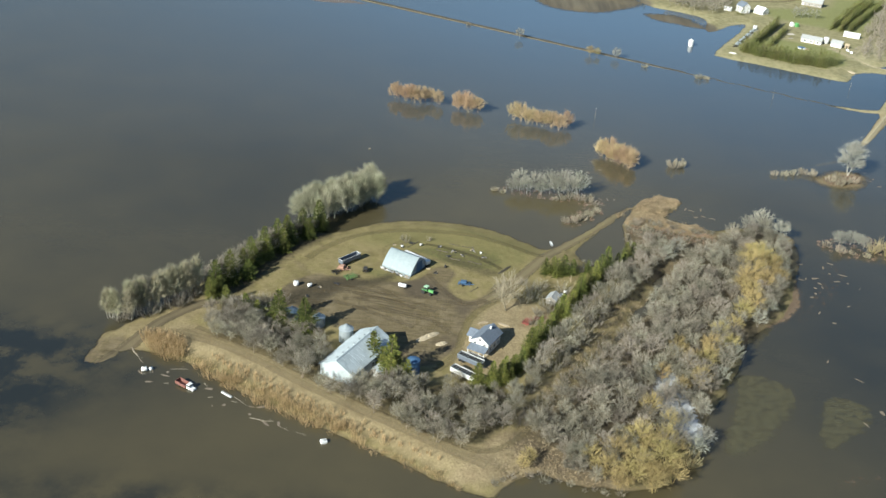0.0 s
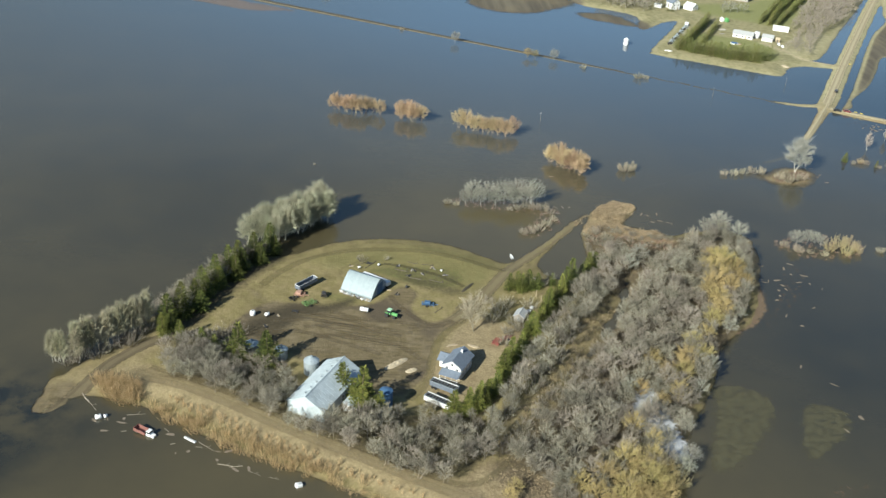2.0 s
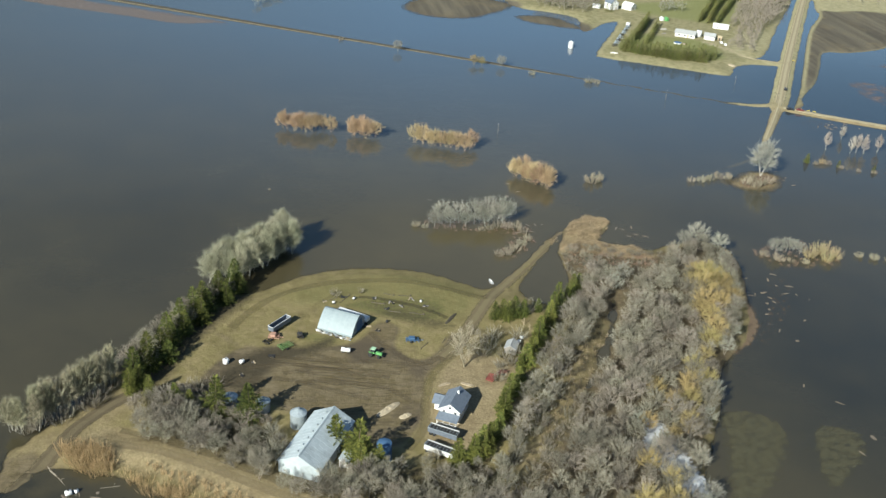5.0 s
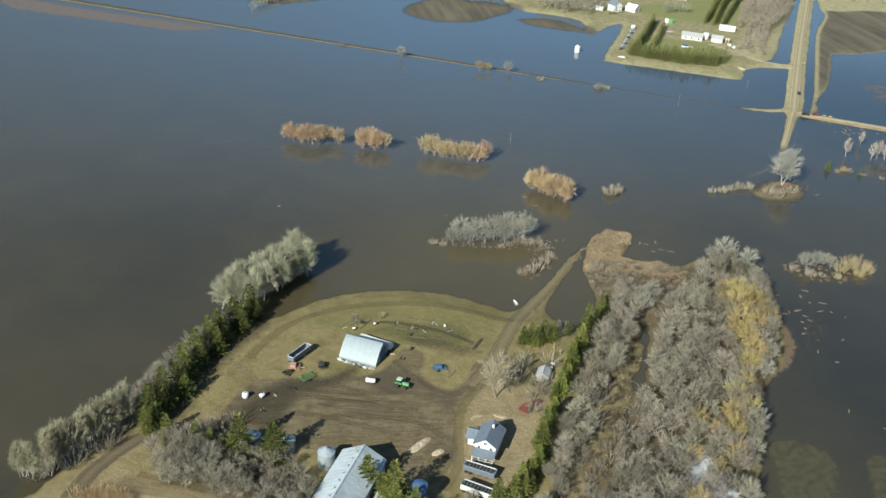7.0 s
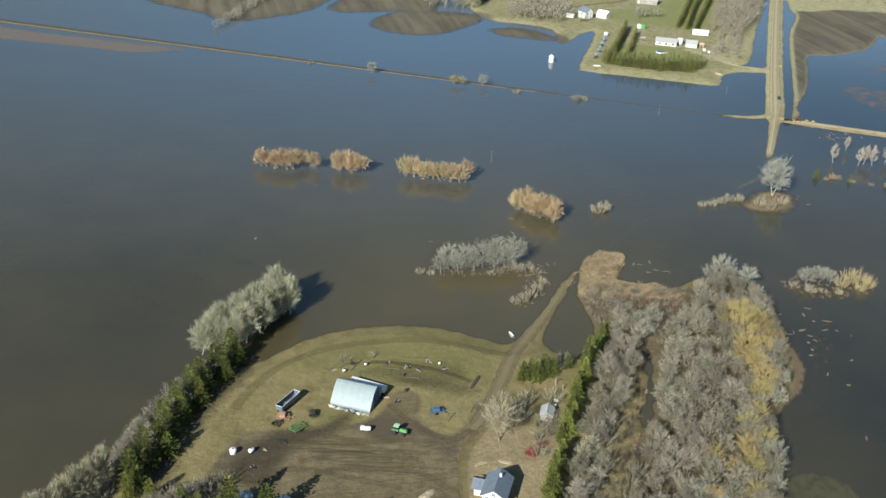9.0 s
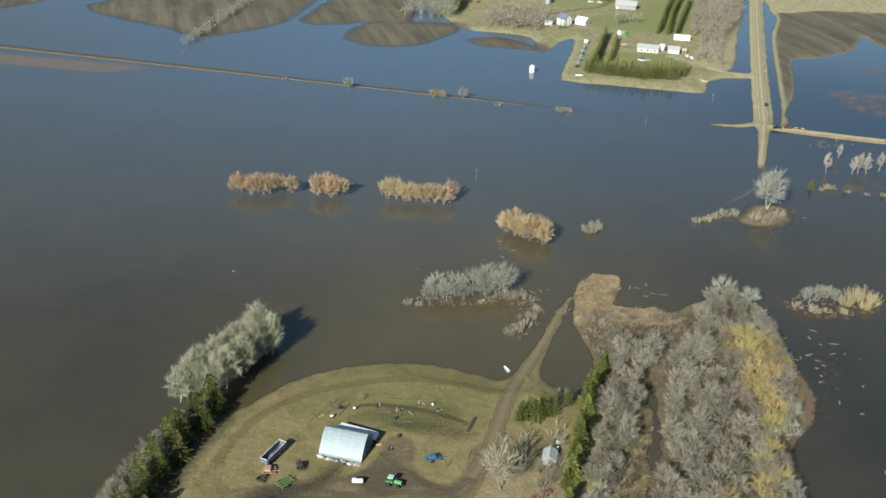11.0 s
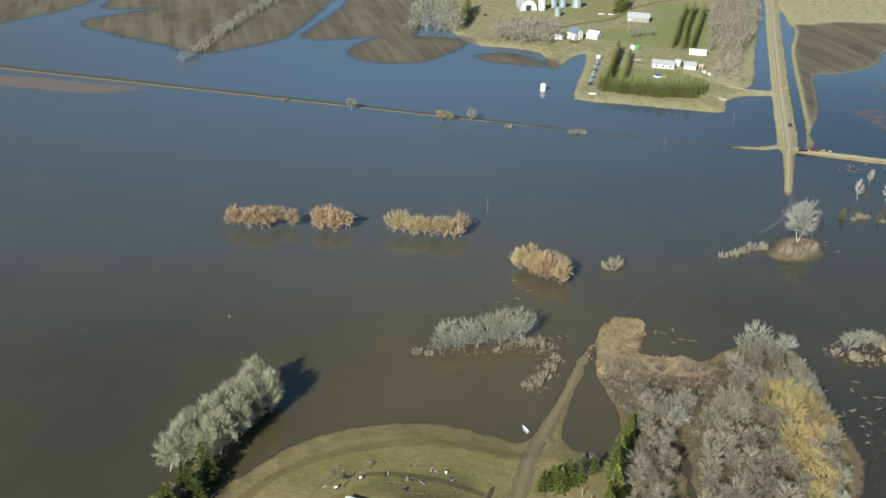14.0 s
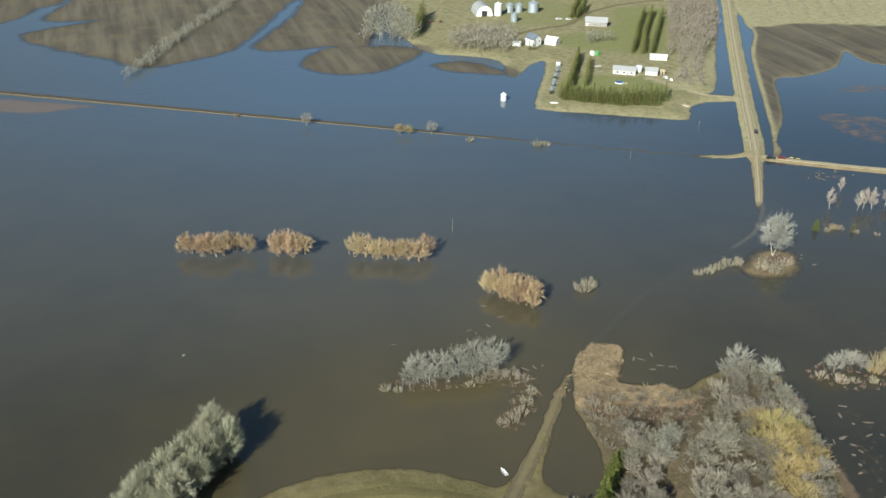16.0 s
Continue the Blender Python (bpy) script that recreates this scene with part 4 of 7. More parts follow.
ICE_GAPS = ((83, 305, 4.2), (87, 299, 4.0), (75, 284, 3.6), (84, 275, 4.2), (88, 267, 4.0), (80, 291, 3.8), (86, 284, 3.4))


def belt(x, y):
    if any((x - a) ** 2 + (y - b) ** 2 < c * c for a, b, c in ICE_GAPS):
        return False
    if any((x - a) ** 2 + (y - b) ** 2 < 16 * c for a, b, c in GOLD_PLACES):
        return False
    return line_distance(np.array([x]), np.array([y]), SPRUCE_LINE)[0][0] > 3.5 and inside_distance(np.array([x]), np.array([y]), CHANNEL)[0] < 0.2


for x, y in scatter([(27, 276), (38, 296), (50, 322), (62, 344), (76, 368), (90, 396), (93, 404), (100, 400), (98, 388), (84, 360), (74, 345), (62, 328), (54, 312), (44, 298), (33, 280)], 4.6, 2, 60, belt):
    grey.put(x, y, r_tree.uniform(0.65, 0.98))
for x, y in scatter([(40, 247), (36, 262), (45, 276), (55, 290), (67, 309), (77, 327), (88, 345), (98, 364), (106, 384), (120, 392), (132, 408), (150, 420), (155, 404), (147, 374), (135, 350), (118, 330), (108, 306), (94, 280), (83, 262), (76, 245), (60, 238)], 5.2, 3, 185, belt):
    grey.put(x, y, r_tree.uniform(0.75, 1.12))
for x, y, s in ((-31, 273.5, 0.8), (-26, 271, 0.85), (-21, 272, 0.75), (-14, 277, 0.85), (-9.5, 279, 0.9), (-5, 280.5, 0.8), (-35, 277, 0.7)):
    grey.put(x, y, s)
for x, y, s in GOLD_PLACES:
    gold.put(x, y, s * 1.08)
for x, y, s in ((150, 424, 1.0), (143, 420, 0.85), (156, 415, 0.9), (154, 402, 0.7), (147, 377, 0.7), (142, 366, 0.7), (133, 347, 0.7), (127, 338, 0.7), (105, 392, 0.8), (99, 386, 0.75), (112, 312, 0.7), (104, 298, 0.65), (93, 277, 0.6), (78, 296, 0.7), (71, 281, 0.7), (90, 262, 0.7), (80, 281, 0.65), (86, 256, 0.75)):
    silver.put(x, y, s)
for x, y, s in ((48, 243, 0.8), (44, 250, 0.85), (40, 256, 0.8), (53, 240, 0.7), (45, 244, 0.6), (35, 262, 0.7)):
    grey.put(x, y, s)
for x, y in along([(86, 398), (87, 408), (87, 418), (91, 424), (104, 418), (120, 414)], 3.4, 1.2, 93):
    scrub.put(x, y, r_tree.uniform(0.4, 0.65))
for x, y in along([(22, 237), (34, 242), (44, 238), (62, 236)], 3.6, 1.2, 94):
    scrub.put(x, y, r_tree.uniform(0.3, 0.6))
# brush on the north point, low and dense
for x, y in scatter([(90, 396), (88, 418), (102, 426), (118, 418), (134, 418), (128, 406), (116, 392), (104, 380), (96, 384)], 3.0, 4, 70):
    scrub.put(x, y, r_tree.uniform(0.28, 0.6))

for off, seed in ((-4.5, 91), (4.5, 92)):
    for x, y in along(CORRIDOR, 4.2, 1.4, seed):
        if inside_distance(np.array([x + off * 0.85]), np.array([y - off * 0.5]), CHANNEL)[0] < -1:
            scrub.put(x + off * 0.85, y - off * 0.5, r_tree.uniform(0.7, 1.1))

# the spruce rows
for i, (x, y) in enumerate(along(SPRUCE_LINE, 4.6, 1.1, 5)):
    green_spruce.put(x, y, r_tree.uniform(0.66, 1.22), stretch=r_tree.uniform(0.92, 1.18))
for x, y in along([(-52, 396), (-58, 387), (-64, 376), (-69, 367), (-74, 356), (-78, 345), (-82, 336), (-80, 331)], 8.6, 1.6, 6):
    dark_spruce.put(x, y, r_tree.uniform(1.2, 1.5), stretch=1.0)
    dark_spruce.put(x + r_tree.uniform(1, 3), y - r_tree.uniform(2, 4), r_tree.uniform(1.0, 1.3), stretch=0.85)
for x, y in along([(-50, 394), (-64, 377), (-74, 356), (-80, 338)], 4.6, 2.0, 66):
    grey.put(x - 1, y + 1, r_tree.uniform(0.6, 0.9))
for x, y, s in ((-55.5, 315, 1.55), (-44.5, 311.5, 1.5), (-68, 320, 1.0)):
    dark_spruce.put(x, y, s)
for x, y, s in ((46, 366.5, 0.85), (49.5, 368, 0.8), (50.5, 365, 0.9), (54, 367, 0.95), (57.5, 367.5, 0.75), (64, 371, 0.6)):
    dark_spruce.put(x, y, s)
for x, y, s in ((-63.5, 319, 0.8), (-18.5, 294, 1.4), (-13, 287, 1.55), (-9.5, 285.5, 0.95), (-7, 283, 1.0), (-15, 290, 0.9), (-12, 283, 1.25), (22, 285.5, 0.75), (28, 289, 0.85),
                 (-83, 328, 0.9), (-77, 327, 0.8), (27, 294, 0.7), (30, 297, 0.6)):
    green_spruce.put(x, y, s)

# poplars standing in the flood, west windbreak and north clump
for x, y in along([(-61, 404), (-54, 411), (-46, 418), (-38, 427), (-29, 437)], 3.1, 2.2, 7):
    pale.put(x, y, r_tree.uniform(0.95, 1.12))
for x, y in along([(-54, 403), (-46, 410), (-37, 419), (-27, 432)], 3.4, 2.0, 17):
    pale.put(x, y, r_tree.uniform(0.9, 1.15))
for x, y in along([(-116, 312), (-110, 314), (-103, 320), (-96, 326), (-90, 335)], 1.9, 1.5, 8):
    wind.put(x, y, r_tree.uniform(0.92, 1.1) * min(1.0, 0.84 + (x + 117) * 0.02))
for x, y in along([(-112, 312.5), (-104, 317), (-96, 323), (-90, 331), (-85, 343), (-80, 356), (-72, 370), (-64, 384)], 3.0, 1.8, 9):
    scrub.put(x, y, r_tree.uniform(1.0, 1.5))
for x, y in along([(-84, 336), (-79, 350), (-72, 364), (-60, 384)], 2.7, 1.7, 19):
    grey.put(x - 3, y + 2, r_tree.uniform(0.75, 1.08))
for x, y in ((-77, 322), (-71, 326), (-66, 325), (-62, 329), (-56, 329), (-60, 323)):
    scrub.put(x, y, r_tree.uniform(0.9, 1.3))

# the two-stemmed cottonwood by the yard and shrubs near the house
yard_tree = plant("cottonwood_tree", bare_tree(61, 16.5, 6.0, 6.4, 24, 9, 22, 1.8, 2, 0.032, 0.64, 0.3, 0.45), twig_material("buff_bark", (0.25, 0.215, 0.155), (0.34, 0.295, 0.22)), twig_material("buff_twigs", (0.29, 0.25, 0.18), (0.43, 0.375, 0.28)),
                  "tall pale two-stemmed leafless cottonwood by the yard", "tree", "")
yard_tree.matrix_basis = pose(28.6, 335.0, 1.1, 0, 0, 20)
for x, y, s in ((36, 342, 0.55), (40, 346, 0.6), (44, 340, 0.55), (41, 333, 0.5), (46, 335, 0.6), (49, 341, 0.5), (38, 350, 0.55), (43, 353, 0.6), (52, 352, 0.6), (39, 326, 0.45), (33, 345, 0.4), (36, 356, 0.4), (60, 371, 0.5), (64, 376, 0.45), (57, 372, 0.35)):
    scrub.put(x, y, s * 1.9)
for x, y, s in ((-13, 387, 0.36), (-3, 389, 0.25)):
    scrub.put(x, y, s * 2)

# ---- trees in the flood beyond ----
for x, y, s in ((34, 449, 0.85), (37.5, 451.5, 1.15), (41, 448.5, 0.95), (45.5, 452, 1.1), (48, 448.5, 0.8), (52.5, 450.5, 1.25), (57, 448.5, 1.0), (59.5, 452.5, 1.25), (63, 449.5, 1.1), (66, 452, 1.2)):
    silver.put(x + 1.5, y, s * 0.9)
cotton = plant("cottonwood_tree", bare_tree(62, 21.5, 7.4, 10.6, 36, 15, 13, 2.2, 2, 0.055, 0.46, 0.42, 0.45), BARK_PALE, twig_material("whitish_twigs", (0.28, 0.268, 0.228), (0.46, 0.445, 0.385), 0.1), "large pale leafless cottonwood on a drowned bar", "tree", "")
cotton.matrix_basis = pose(217, 501, 0.2, 0, 0, 130)
drowned = Grove([plant("poplar_tree", bare_tree(s, 13.0, 2.1, 6.2, 22, 9, 8, 1.4, 1, 0.075, 0.52, 0.35, 0.42), BARK_PALE, twig_material("pinkish_twigs", (0.33, 0.285, 0.235), (0.5, 0.44, 0.37), 0.12),
                       "slender pale leafless poplar standing in the flood", "tree", "drowned poplars") for s in (26, 27)], 26)
for x, y, s in ((273, 537, 0.9), (285, 532, 0.85), (289, 533, 0.9), (293, 531, 0.9), (302, 533, 0.85), (291, 553, 0.7)):
    drowned.put(x, y, s, z=-0.3)
silver.put(184, 415, 0.75), silver.put(190, 417, 0.7), silver.put(195, 414, 0.6), silver.put(194, 418, 0.55)
silver.put(226, 510, 0.6), silver.put(51, 720.5, 0.75), silver.put(117, 688, 0.7)
tan = Grove([plant("willow_bush", bare_tree(s, 8.4, 4.1, 4.0, 22, 10, 18, 1.05, 3, 0.058, 0.52, 0.3, 0.6), TWIG_TAN, TWIG_TAN, "tan leafless willow bush standing in the flood", "shrub", "tan willow bushes in the flood", "stem", "crown")
             for s in (71, 72, 73)], 10)
rt = random.Random(4)
for line, gap, wide in (([(-30, 573), (-16, 569), (-3, 566)], 3.4, 1.8), ([(7, 562), (14, 560), (22, 560)], 2.6, 2.4), ([(41, 549), (50, 545), (62, 541), (71, 541)], 3.2, 1.8), ([(84, 504), (90, 497), (97, 490), (102, 489)], 2.8, 1.4), ([(88, 506), (95, 500), (101, 495)], 3.0, 1.4)):
    for x, y in along(line, gap, wide * 0.7, rt.randrange(999)):
        tan.put(x, y + rt.uniform(-1, 1.5) * wide, rt.uniform(0.88, 1.18), z=-0.2, stretch=1.14)
for x, y, s in ((99, 691, 0.72), (104, 690, 0.62)):
    gold.put(x, y, s, z=-0.2)
low_bush = Grove([plant("shrub", bush(s, 4.2, 3.0, 34, 32, 1.2, 0.065, 0.5, 1.1, 0.8), TWIG_GREY, twig_material("buff_shrub_twigs", (0.28, 0.24, 0.17), (0.42, 0.37, 0.275)),
                        "low buff-grey leafless shrub in the flood", "shrub", "low shrubs", "stem", "crown") for s in (81, 82)], 11)
for x, y, s in ((123, 496, 1.35), (125.5, 497, 1.2), (134, 671, 0.8), (168, 654, 1.1), (173, 653, 0.8), (14, 746, 0.7), (176, 495, 0.8), (181, 495, 0.85), (187, 497, 0.9), (193, 499, 1.0), (197, 498, 1.0), (204, 491, 1.0), (208, 487, 1.0), (212, 490, 1.1), (217, 492, 1.0), (209, 496, 0.9),
                (27, 450, 0.7), (31, 448, 0.6), (64, 447, 0.9), (68, 446, 1.0), (72, 445, 0.95), (75, 442, 0.8), (60, 445, 0.7), (59, 420, 0.8), (63, 421, 0.95), (67, 424, 0.9), (71, 429, 0.85), (75, 434, 0.7), (56, 444, 0.6),
                (178, 414, 0.8), (183, 409, 0.9), (194, 406, 0.7), (188, 408, 0.6), (222, 411, 0.7), (228, 408, 0.8), (234, 406, 0.7),
                (256, 516, 0.6), (263, 516, 0.7), (268, 511, 0.55), (276, 506, 0.5), (283, 503, 0.6), (292, 497, 0.5), (92, 420, 0.9), (95, 414, 0.9), (137, 419, 0.8)):
    low_bush.put(x, y, s)
buff = Grove([plant("willow_bush", bush(s, 7.4, 4.6, 40, 60, 1.2, 0.06, 0.35, 1.15, 0.8), BARK_YELLOW, twig_material("buff_willow_twigs", (0.33, 0.27, 0.155), (0.48, 0.405, 0.245), 0.15),
                     "broad buff-yellow leafless willow on a flooded bar", "shrub", "buff willows") for s in (75, 76)], 13)
for x, y, s in ((198, 411, 0.85), (203.5, 413.5, 0.95), (209, 415, 0.85), (204, 407, 0.75), (210, 409.5, 0.8), (260, 517, 0.5), (62, 257, 0.9), (78, 262, 0.9), (84, 252, 0.9), (110, 322, 0.9)):
    buff.put(x, y, s)
for x, y, s in ((252, 519, 0.62), (267, 512, 0.4), (284, 505, 0.45)):
    green_spruce.put(x, y, s)
for grove in (drowned, wind, dark_spruce, grey, pale, gold, silver, scrub, green_spruce, tan, low_bush, buff):
    grove.close()


def thicket(name, places, make, mats, label, category, seed):
    """Brush that nobody could count: one mesh of many plants."""
    r = random.Random(seed)
    patterns = [make(s) for s in range(4)]
    vs, fs = [], []
    spots = np.array(places, float)
    heights = np.maximum(land(spots[:, 0], spots[:, 1]), -0.2).tolist()
    for (x, y, size), z in zip(places, heights):
        g = r.choice(patterns)
        a = r.uniform(0, 6.283)
        ca, sa = math.cos(a) * size, math.sin(a) * size
        for v0, f0 in ((g.wood, g.woodf), (g.leaf, g.leaff)):
            b = len(vs)
            vs.extend((x + ca * p[0] - sa * p[1], y + sa * p[0] + ca * p[1], z + size * p[2]) for p in v0)
            fs.extend(tuple(b + i for i in f) for f in f0)
    ob = mesh_part(name, vs, fs, mats)
    return tagged(ob, label, category, kind="stuff")


rb = random.Random(21)
reeds = []
for line, gap, wide, lo, hi, seed in (([(-79, 288), (-56, 274.5), (-34, 262.5), (-12, 250.5)], 0.9, 1.6, 0.62, 0.95, 12), ([(-75, 283), (-56, 271), (-34, 259), (-14, 248)], 0.9, 1.5, 0.5, 0.85, 13), ([(-12, 248), (0, 241), (13, 234)], 1.0, 1.1, 0.3, 0.55, 14)):
    for x, y in along(line, gap, 0.6, seed):
        if noise.noise(Vector((x * 0.16, y * 0.16, seed))) > -0.24:
            reeds.append((x + rb.uniform(-wide, wide), y + rb.uniform(-wide, wide), rb.uniform(lo, hi)))
tufts = []
for line, seed in (([(-74, 292), (-56, 281), (-34, 267.5), (-12, 254.5), (6, 244)], 16), ([(-72, 289), (-56, 278.5), (-34, 265), (-12, 252)], 17)):
    tufts += [(x, y, rb.uniform(0.5, 1.0)) for x, y in along(line, 1.7, 0.9, seed)]
thicket("slope_tufts", tufts, lambda s: bush(230 + s, 3.4, 0.7, 7, 22, 0.8, 0.05, 0.6, 0.8, 0.6, 0.03, 0.3), TWIG_REED, "sparse tall tan tufts on the dike's slope", "brush", 36)
reeds += [(x, y, rb.uniform(0.75, 1.1)) for x, y in scatter([(-101, 302), (-97, 296), (-90, 290), (-84, 290), (-85, 297), (-93, 302)], 1.15, 15, 120)]
thicket("willow_thicket", reeds, lambda s: bush(200 + s, 4.3, 2.0, 16, 28, 0.9, 0.04, 0.75, 1.0, 0.7, 0.03, 0.3), TWIG_REED, "dense pale tan willow brush along the dike's foot", "brush", 31)
red = [(x, y, rb.uniform(0.4, 0.9)) for x, y in scatter(CLUMP_BAR, 2.3, 16, 60)] + [(x, y, rb.uniform(0.2, 0.5)) for x, y in scatter(COTTONWOOD_BAR, 1.9, 18, 80)]
red += [(x, y, rb.uniform(0.4, 0.8)) for x, y in scatter(SHRUB_BAR, 2.6, 20, 60)] + [(x, y, rb.uniform(0.4, 0.9)) for x, y in scatter([(88, 412), (90, 421), (108, 418), (126, 413), (124, 404), (108, 404), (96, 400)], 1.9, 22, 130)]
thicket("red_brush", red, lambda s: bush(300 + s, 2.0, 1.6, 14, 10, 0.8, 0.06, 0.6, 1.0), TWIG_RED, "low reddish-brown brush on flooded bars", "brush", 32)
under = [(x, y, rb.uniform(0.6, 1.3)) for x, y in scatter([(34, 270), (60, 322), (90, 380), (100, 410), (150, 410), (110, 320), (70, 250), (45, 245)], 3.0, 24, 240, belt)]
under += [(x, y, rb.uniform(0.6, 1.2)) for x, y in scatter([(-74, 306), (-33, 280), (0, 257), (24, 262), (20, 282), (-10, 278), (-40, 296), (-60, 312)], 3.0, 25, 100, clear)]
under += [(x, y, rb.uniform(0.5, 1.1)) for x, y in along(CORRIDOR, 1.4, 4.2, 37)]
# Low brush whose dark tone also paints the shaded gaps between trees.
thicket("undergrowth", under, lambda s: bush(400 + s, 2.4, 1.6, 16, 10, 0.9, 0.06, 0.6, 1.0), TWIG_SHADED, "tangled dark brown undergrowth, shade beneath the bare trees put into its colour", "brush", 33)
tussock = [(x, y, rb.uniform(0.8, 1.5)) for x, y in scatter(BEACH, 3.2, 26, 40)] + [(x, y, rb.uniform(0.7, 1.2)) for x, y in scatter([(20, 240), (37, 243), (44, 240), (60, 236), (50, 246), (36, 256), (26, 252)], 1.6, 28, 120)]
tussock += [(x, y, rb.uniform(0.6, 1.2)) for x, y in along(CORRIDOR, 2.4, 3.4, 29)]
tussock += [(x, y, rb.uniform(0.4, 0.9)) for x, y in scatter([(30, 262), (44, 292), (62, 324), (78, 352), (84, 350), (66, 318), (48, 286), (36, 258)], 1.8, 27, 200)]
tussock = [p for p in tussock if ground_z(p[0], p[1]) > 0.05]
thicket("dead_grass", tussock, lambda s: bush(500 + s, 0.9, 1.8, 8, 12, 0.9, 0.08, 0.8, 2.2), STRAW_BRUSH, "flattened straw-coloured dead grass and reeds", "grass", 34)


def reed_mat(poly, count, seed):
    """Fallen reeds that lie combed in swirls, a little above the ground."""
    r = random.Random(seed)
    lo, hi = poly.min(0), poly.max(0)
    p = np.array([(r.uniform(lo[0], hi[0]), r.uniform(lo[1], hi[1])) for _ in range(count)])
    p = p[inside_distance(p[:, 0], p[:, 1], poly) > 0.2]
    z = land(p[:, 0], p[:, 1])
    turn = fbm(p[:, 0], p[:, 1], 16.0, 41, 2) * 7.0 + 0.6
    thick = np.clip(0.35 + fbm(p[:, 0], p[:, 1], 6.0, 43, 3) * 3.0, 0.0, 1.3)
    vs, fs = [], []
    for (x, y), h, a, t in zip(p.tolist(), z.tolist(), turn.tolist(), thick.tolist()):
        if h < -0.05:
            continue
        a += r.gauss(0, 0.22)
        l, w, b = r.uniform(1.0, 2.6), r.uniform(0.05, 0.12), len(vs)
        ca, sa, h = math.cos(a), math.sin(a), h + (0.6 + 0.4 * r.random()) * t
        vs += [(x - sa * w, y + ca * w, h), (x + sa * w, y - ca * w, h + r.uniform(-0.08, 0.08)), (x + ca * l, y + sa * l, h + r.uniform(-0.05, 0.3))]
        fs.append((b, b + 1, b + 2))
    tagged(mesh_part("reed_mat", vs, fs, twig_material("fallen_reeds", (0.205, 0.162, 0.086), (0.45, 0.367, 0.212), 0.1)), "combed mat of fallen tan reeds on the point", "reeds", kind="stuff")


reed_mat(BEACH, 26000, 51)


# ---- solid shapes ----
def add_box(bm, sx, sy, sz, x=0, y=0, z=0, rz=0, rx=0, ry=0):
    """A box whose base centre is at x, y, z."""
    m = pose(x, y, z, rx, ry, rz) @ Matrix.Translation((0, 0, sz / 2)) @ Matrix.Diagonal((sx, sy, sz, 1))
    bmesh.ops.create_cube(bm, size=1.0, matrix=m)


def boxed(sx, sy, sz, x=0, y=0, z=0, rz=0, rx=0, ry=0, bevel=0.03):
    bm = bmesh.new()
    add_box(bm, sx, sy, sz, x, y, z, rz, rx, ry)
    if bevel:
        bmesh.ops.bevel(bm, geom=bm.edges[:], offset=bevel, segments=1, affect="EDGES")
    return bm


def add_cyl(bm, r, h, x=0, y=0, z=0, rx=0, ry=0, rz=0, seg=16, r2=None):
    m = pose(x, y, z, rx, ry, rz) @ Matrix.Translation((0, 0, h / 2))
    bmesh.ops.create_cone(bm, cap_ends=True, segments=seg, radius1=r, radius2=r if r2 is None else r2, depth=h, matrix=m)


def cyl(*a, **k):
    bm = bmesh.new()
    add_cyl(bm, *a, **k)
    return bm


def prism(profile, y0, y1, bm=None):
    """A closed profile in x, z drawn out along y."""
    bm = bm or bmesh.new()
    a = [bm.verts.new((x, y0, z)) for x, z in profile]
    b = [bm.verts.new((x, y1, z)) for x, z in profile]
    bm.faces.new(a[::-1]), bm.faces.new(b)
    for i in range(len(a)):
        j = (i + 1) % len(a)
        bm.faces.new((a[i], a[j], b[j], b[i]))
    bmesh.ops.recalc_face_normals(bm, faces=bm.faces)
    return bm


def lathe(profile, seg=20, bm=None, x=0, y=0):
    """Turned about the upright axis from radius, height pairs."""
    bm = bm or bmesh.new()
    rings = []
    for r, z in profile:
        rings.append([bm.verts.new((x + r * math.cos(6.2832 * k / seg), y + r * math.sin(6.2832 * k / seg), z)) for k in range(seg)])
    for a, b in zip(rings, rings[1:]):
        for k in range(seg):
            bm.faces.new((a[k], a[(k + 1) % seg], b[(k + 1) % seg], b[k]))
    bm.faces.new(rings[0][::-1]), bm.faces.new(rings[-1])
    bmesh.ops.recalc_face_normals(bm, faces=bm.faces)
    return bm


WHITE_SHEET = plain("white_roof_sheet", (0.24, 0.285, 0.30), (0.30, 0.345, 0.36), 0.8, 0.45, 0.0, 0.04, 0.05, (0.27, 0.30, 0.31))
STAINED_SHEET = plain("stained_white_sheet", (0.36, 0.41, 0.43), (0.48, 0.53, 0.55), 0.5, 0.55, 0.0, 0.03, 0.1, (0.22, 0.245, 0.25))
WHITE_PAINT = plain("weathered_white_paint", (0.58, 0.57, 0.54), (0.70, 0.69, 0.66), 1.5, 0.6, 0.0, 0.06, 0.05, (0.55, 0.53, 0.48))
BRIGHT_WHITE = plain("white_enamel", (0.62, 0.62, 0.61), (0.72, 0.72, 0.71), 2.0, 0.45, 0.0, 0.06, 0.02, (0.5, 0.48, 0.44))
GALV = plain("galvanised_steel", (0.28, 0.32, 0.34), (0.40, 0.44, 0.46), 1.2, 0.45, 0.35, 0.08, 0.05, (0.33, 0.36, 0.37))
BLUE_STEEL = plain("blue_steel", (0.045, 0.1, 0.19), (0.07, 0.135, 0.24), 1.2, 0.6, 0.0, 0.1, 0.05, (0.09, 0.16, 0.27))
BLUE_GREY = plain("blue_grey_bin_steel", (0.19, 0.25, 0.31), (0.27, 0.33, 0.39), 1.2, 0.45, 0.2, 0.05, 0.05)
SHINGLE = plain("blue_grey_shingles", (0.115, 0.14, 0.175), (0.17, 0.197, 0.24), 3.0, 0.85, 0.0, 0.04, 0.4, (0.09, 0.105, 0.13))
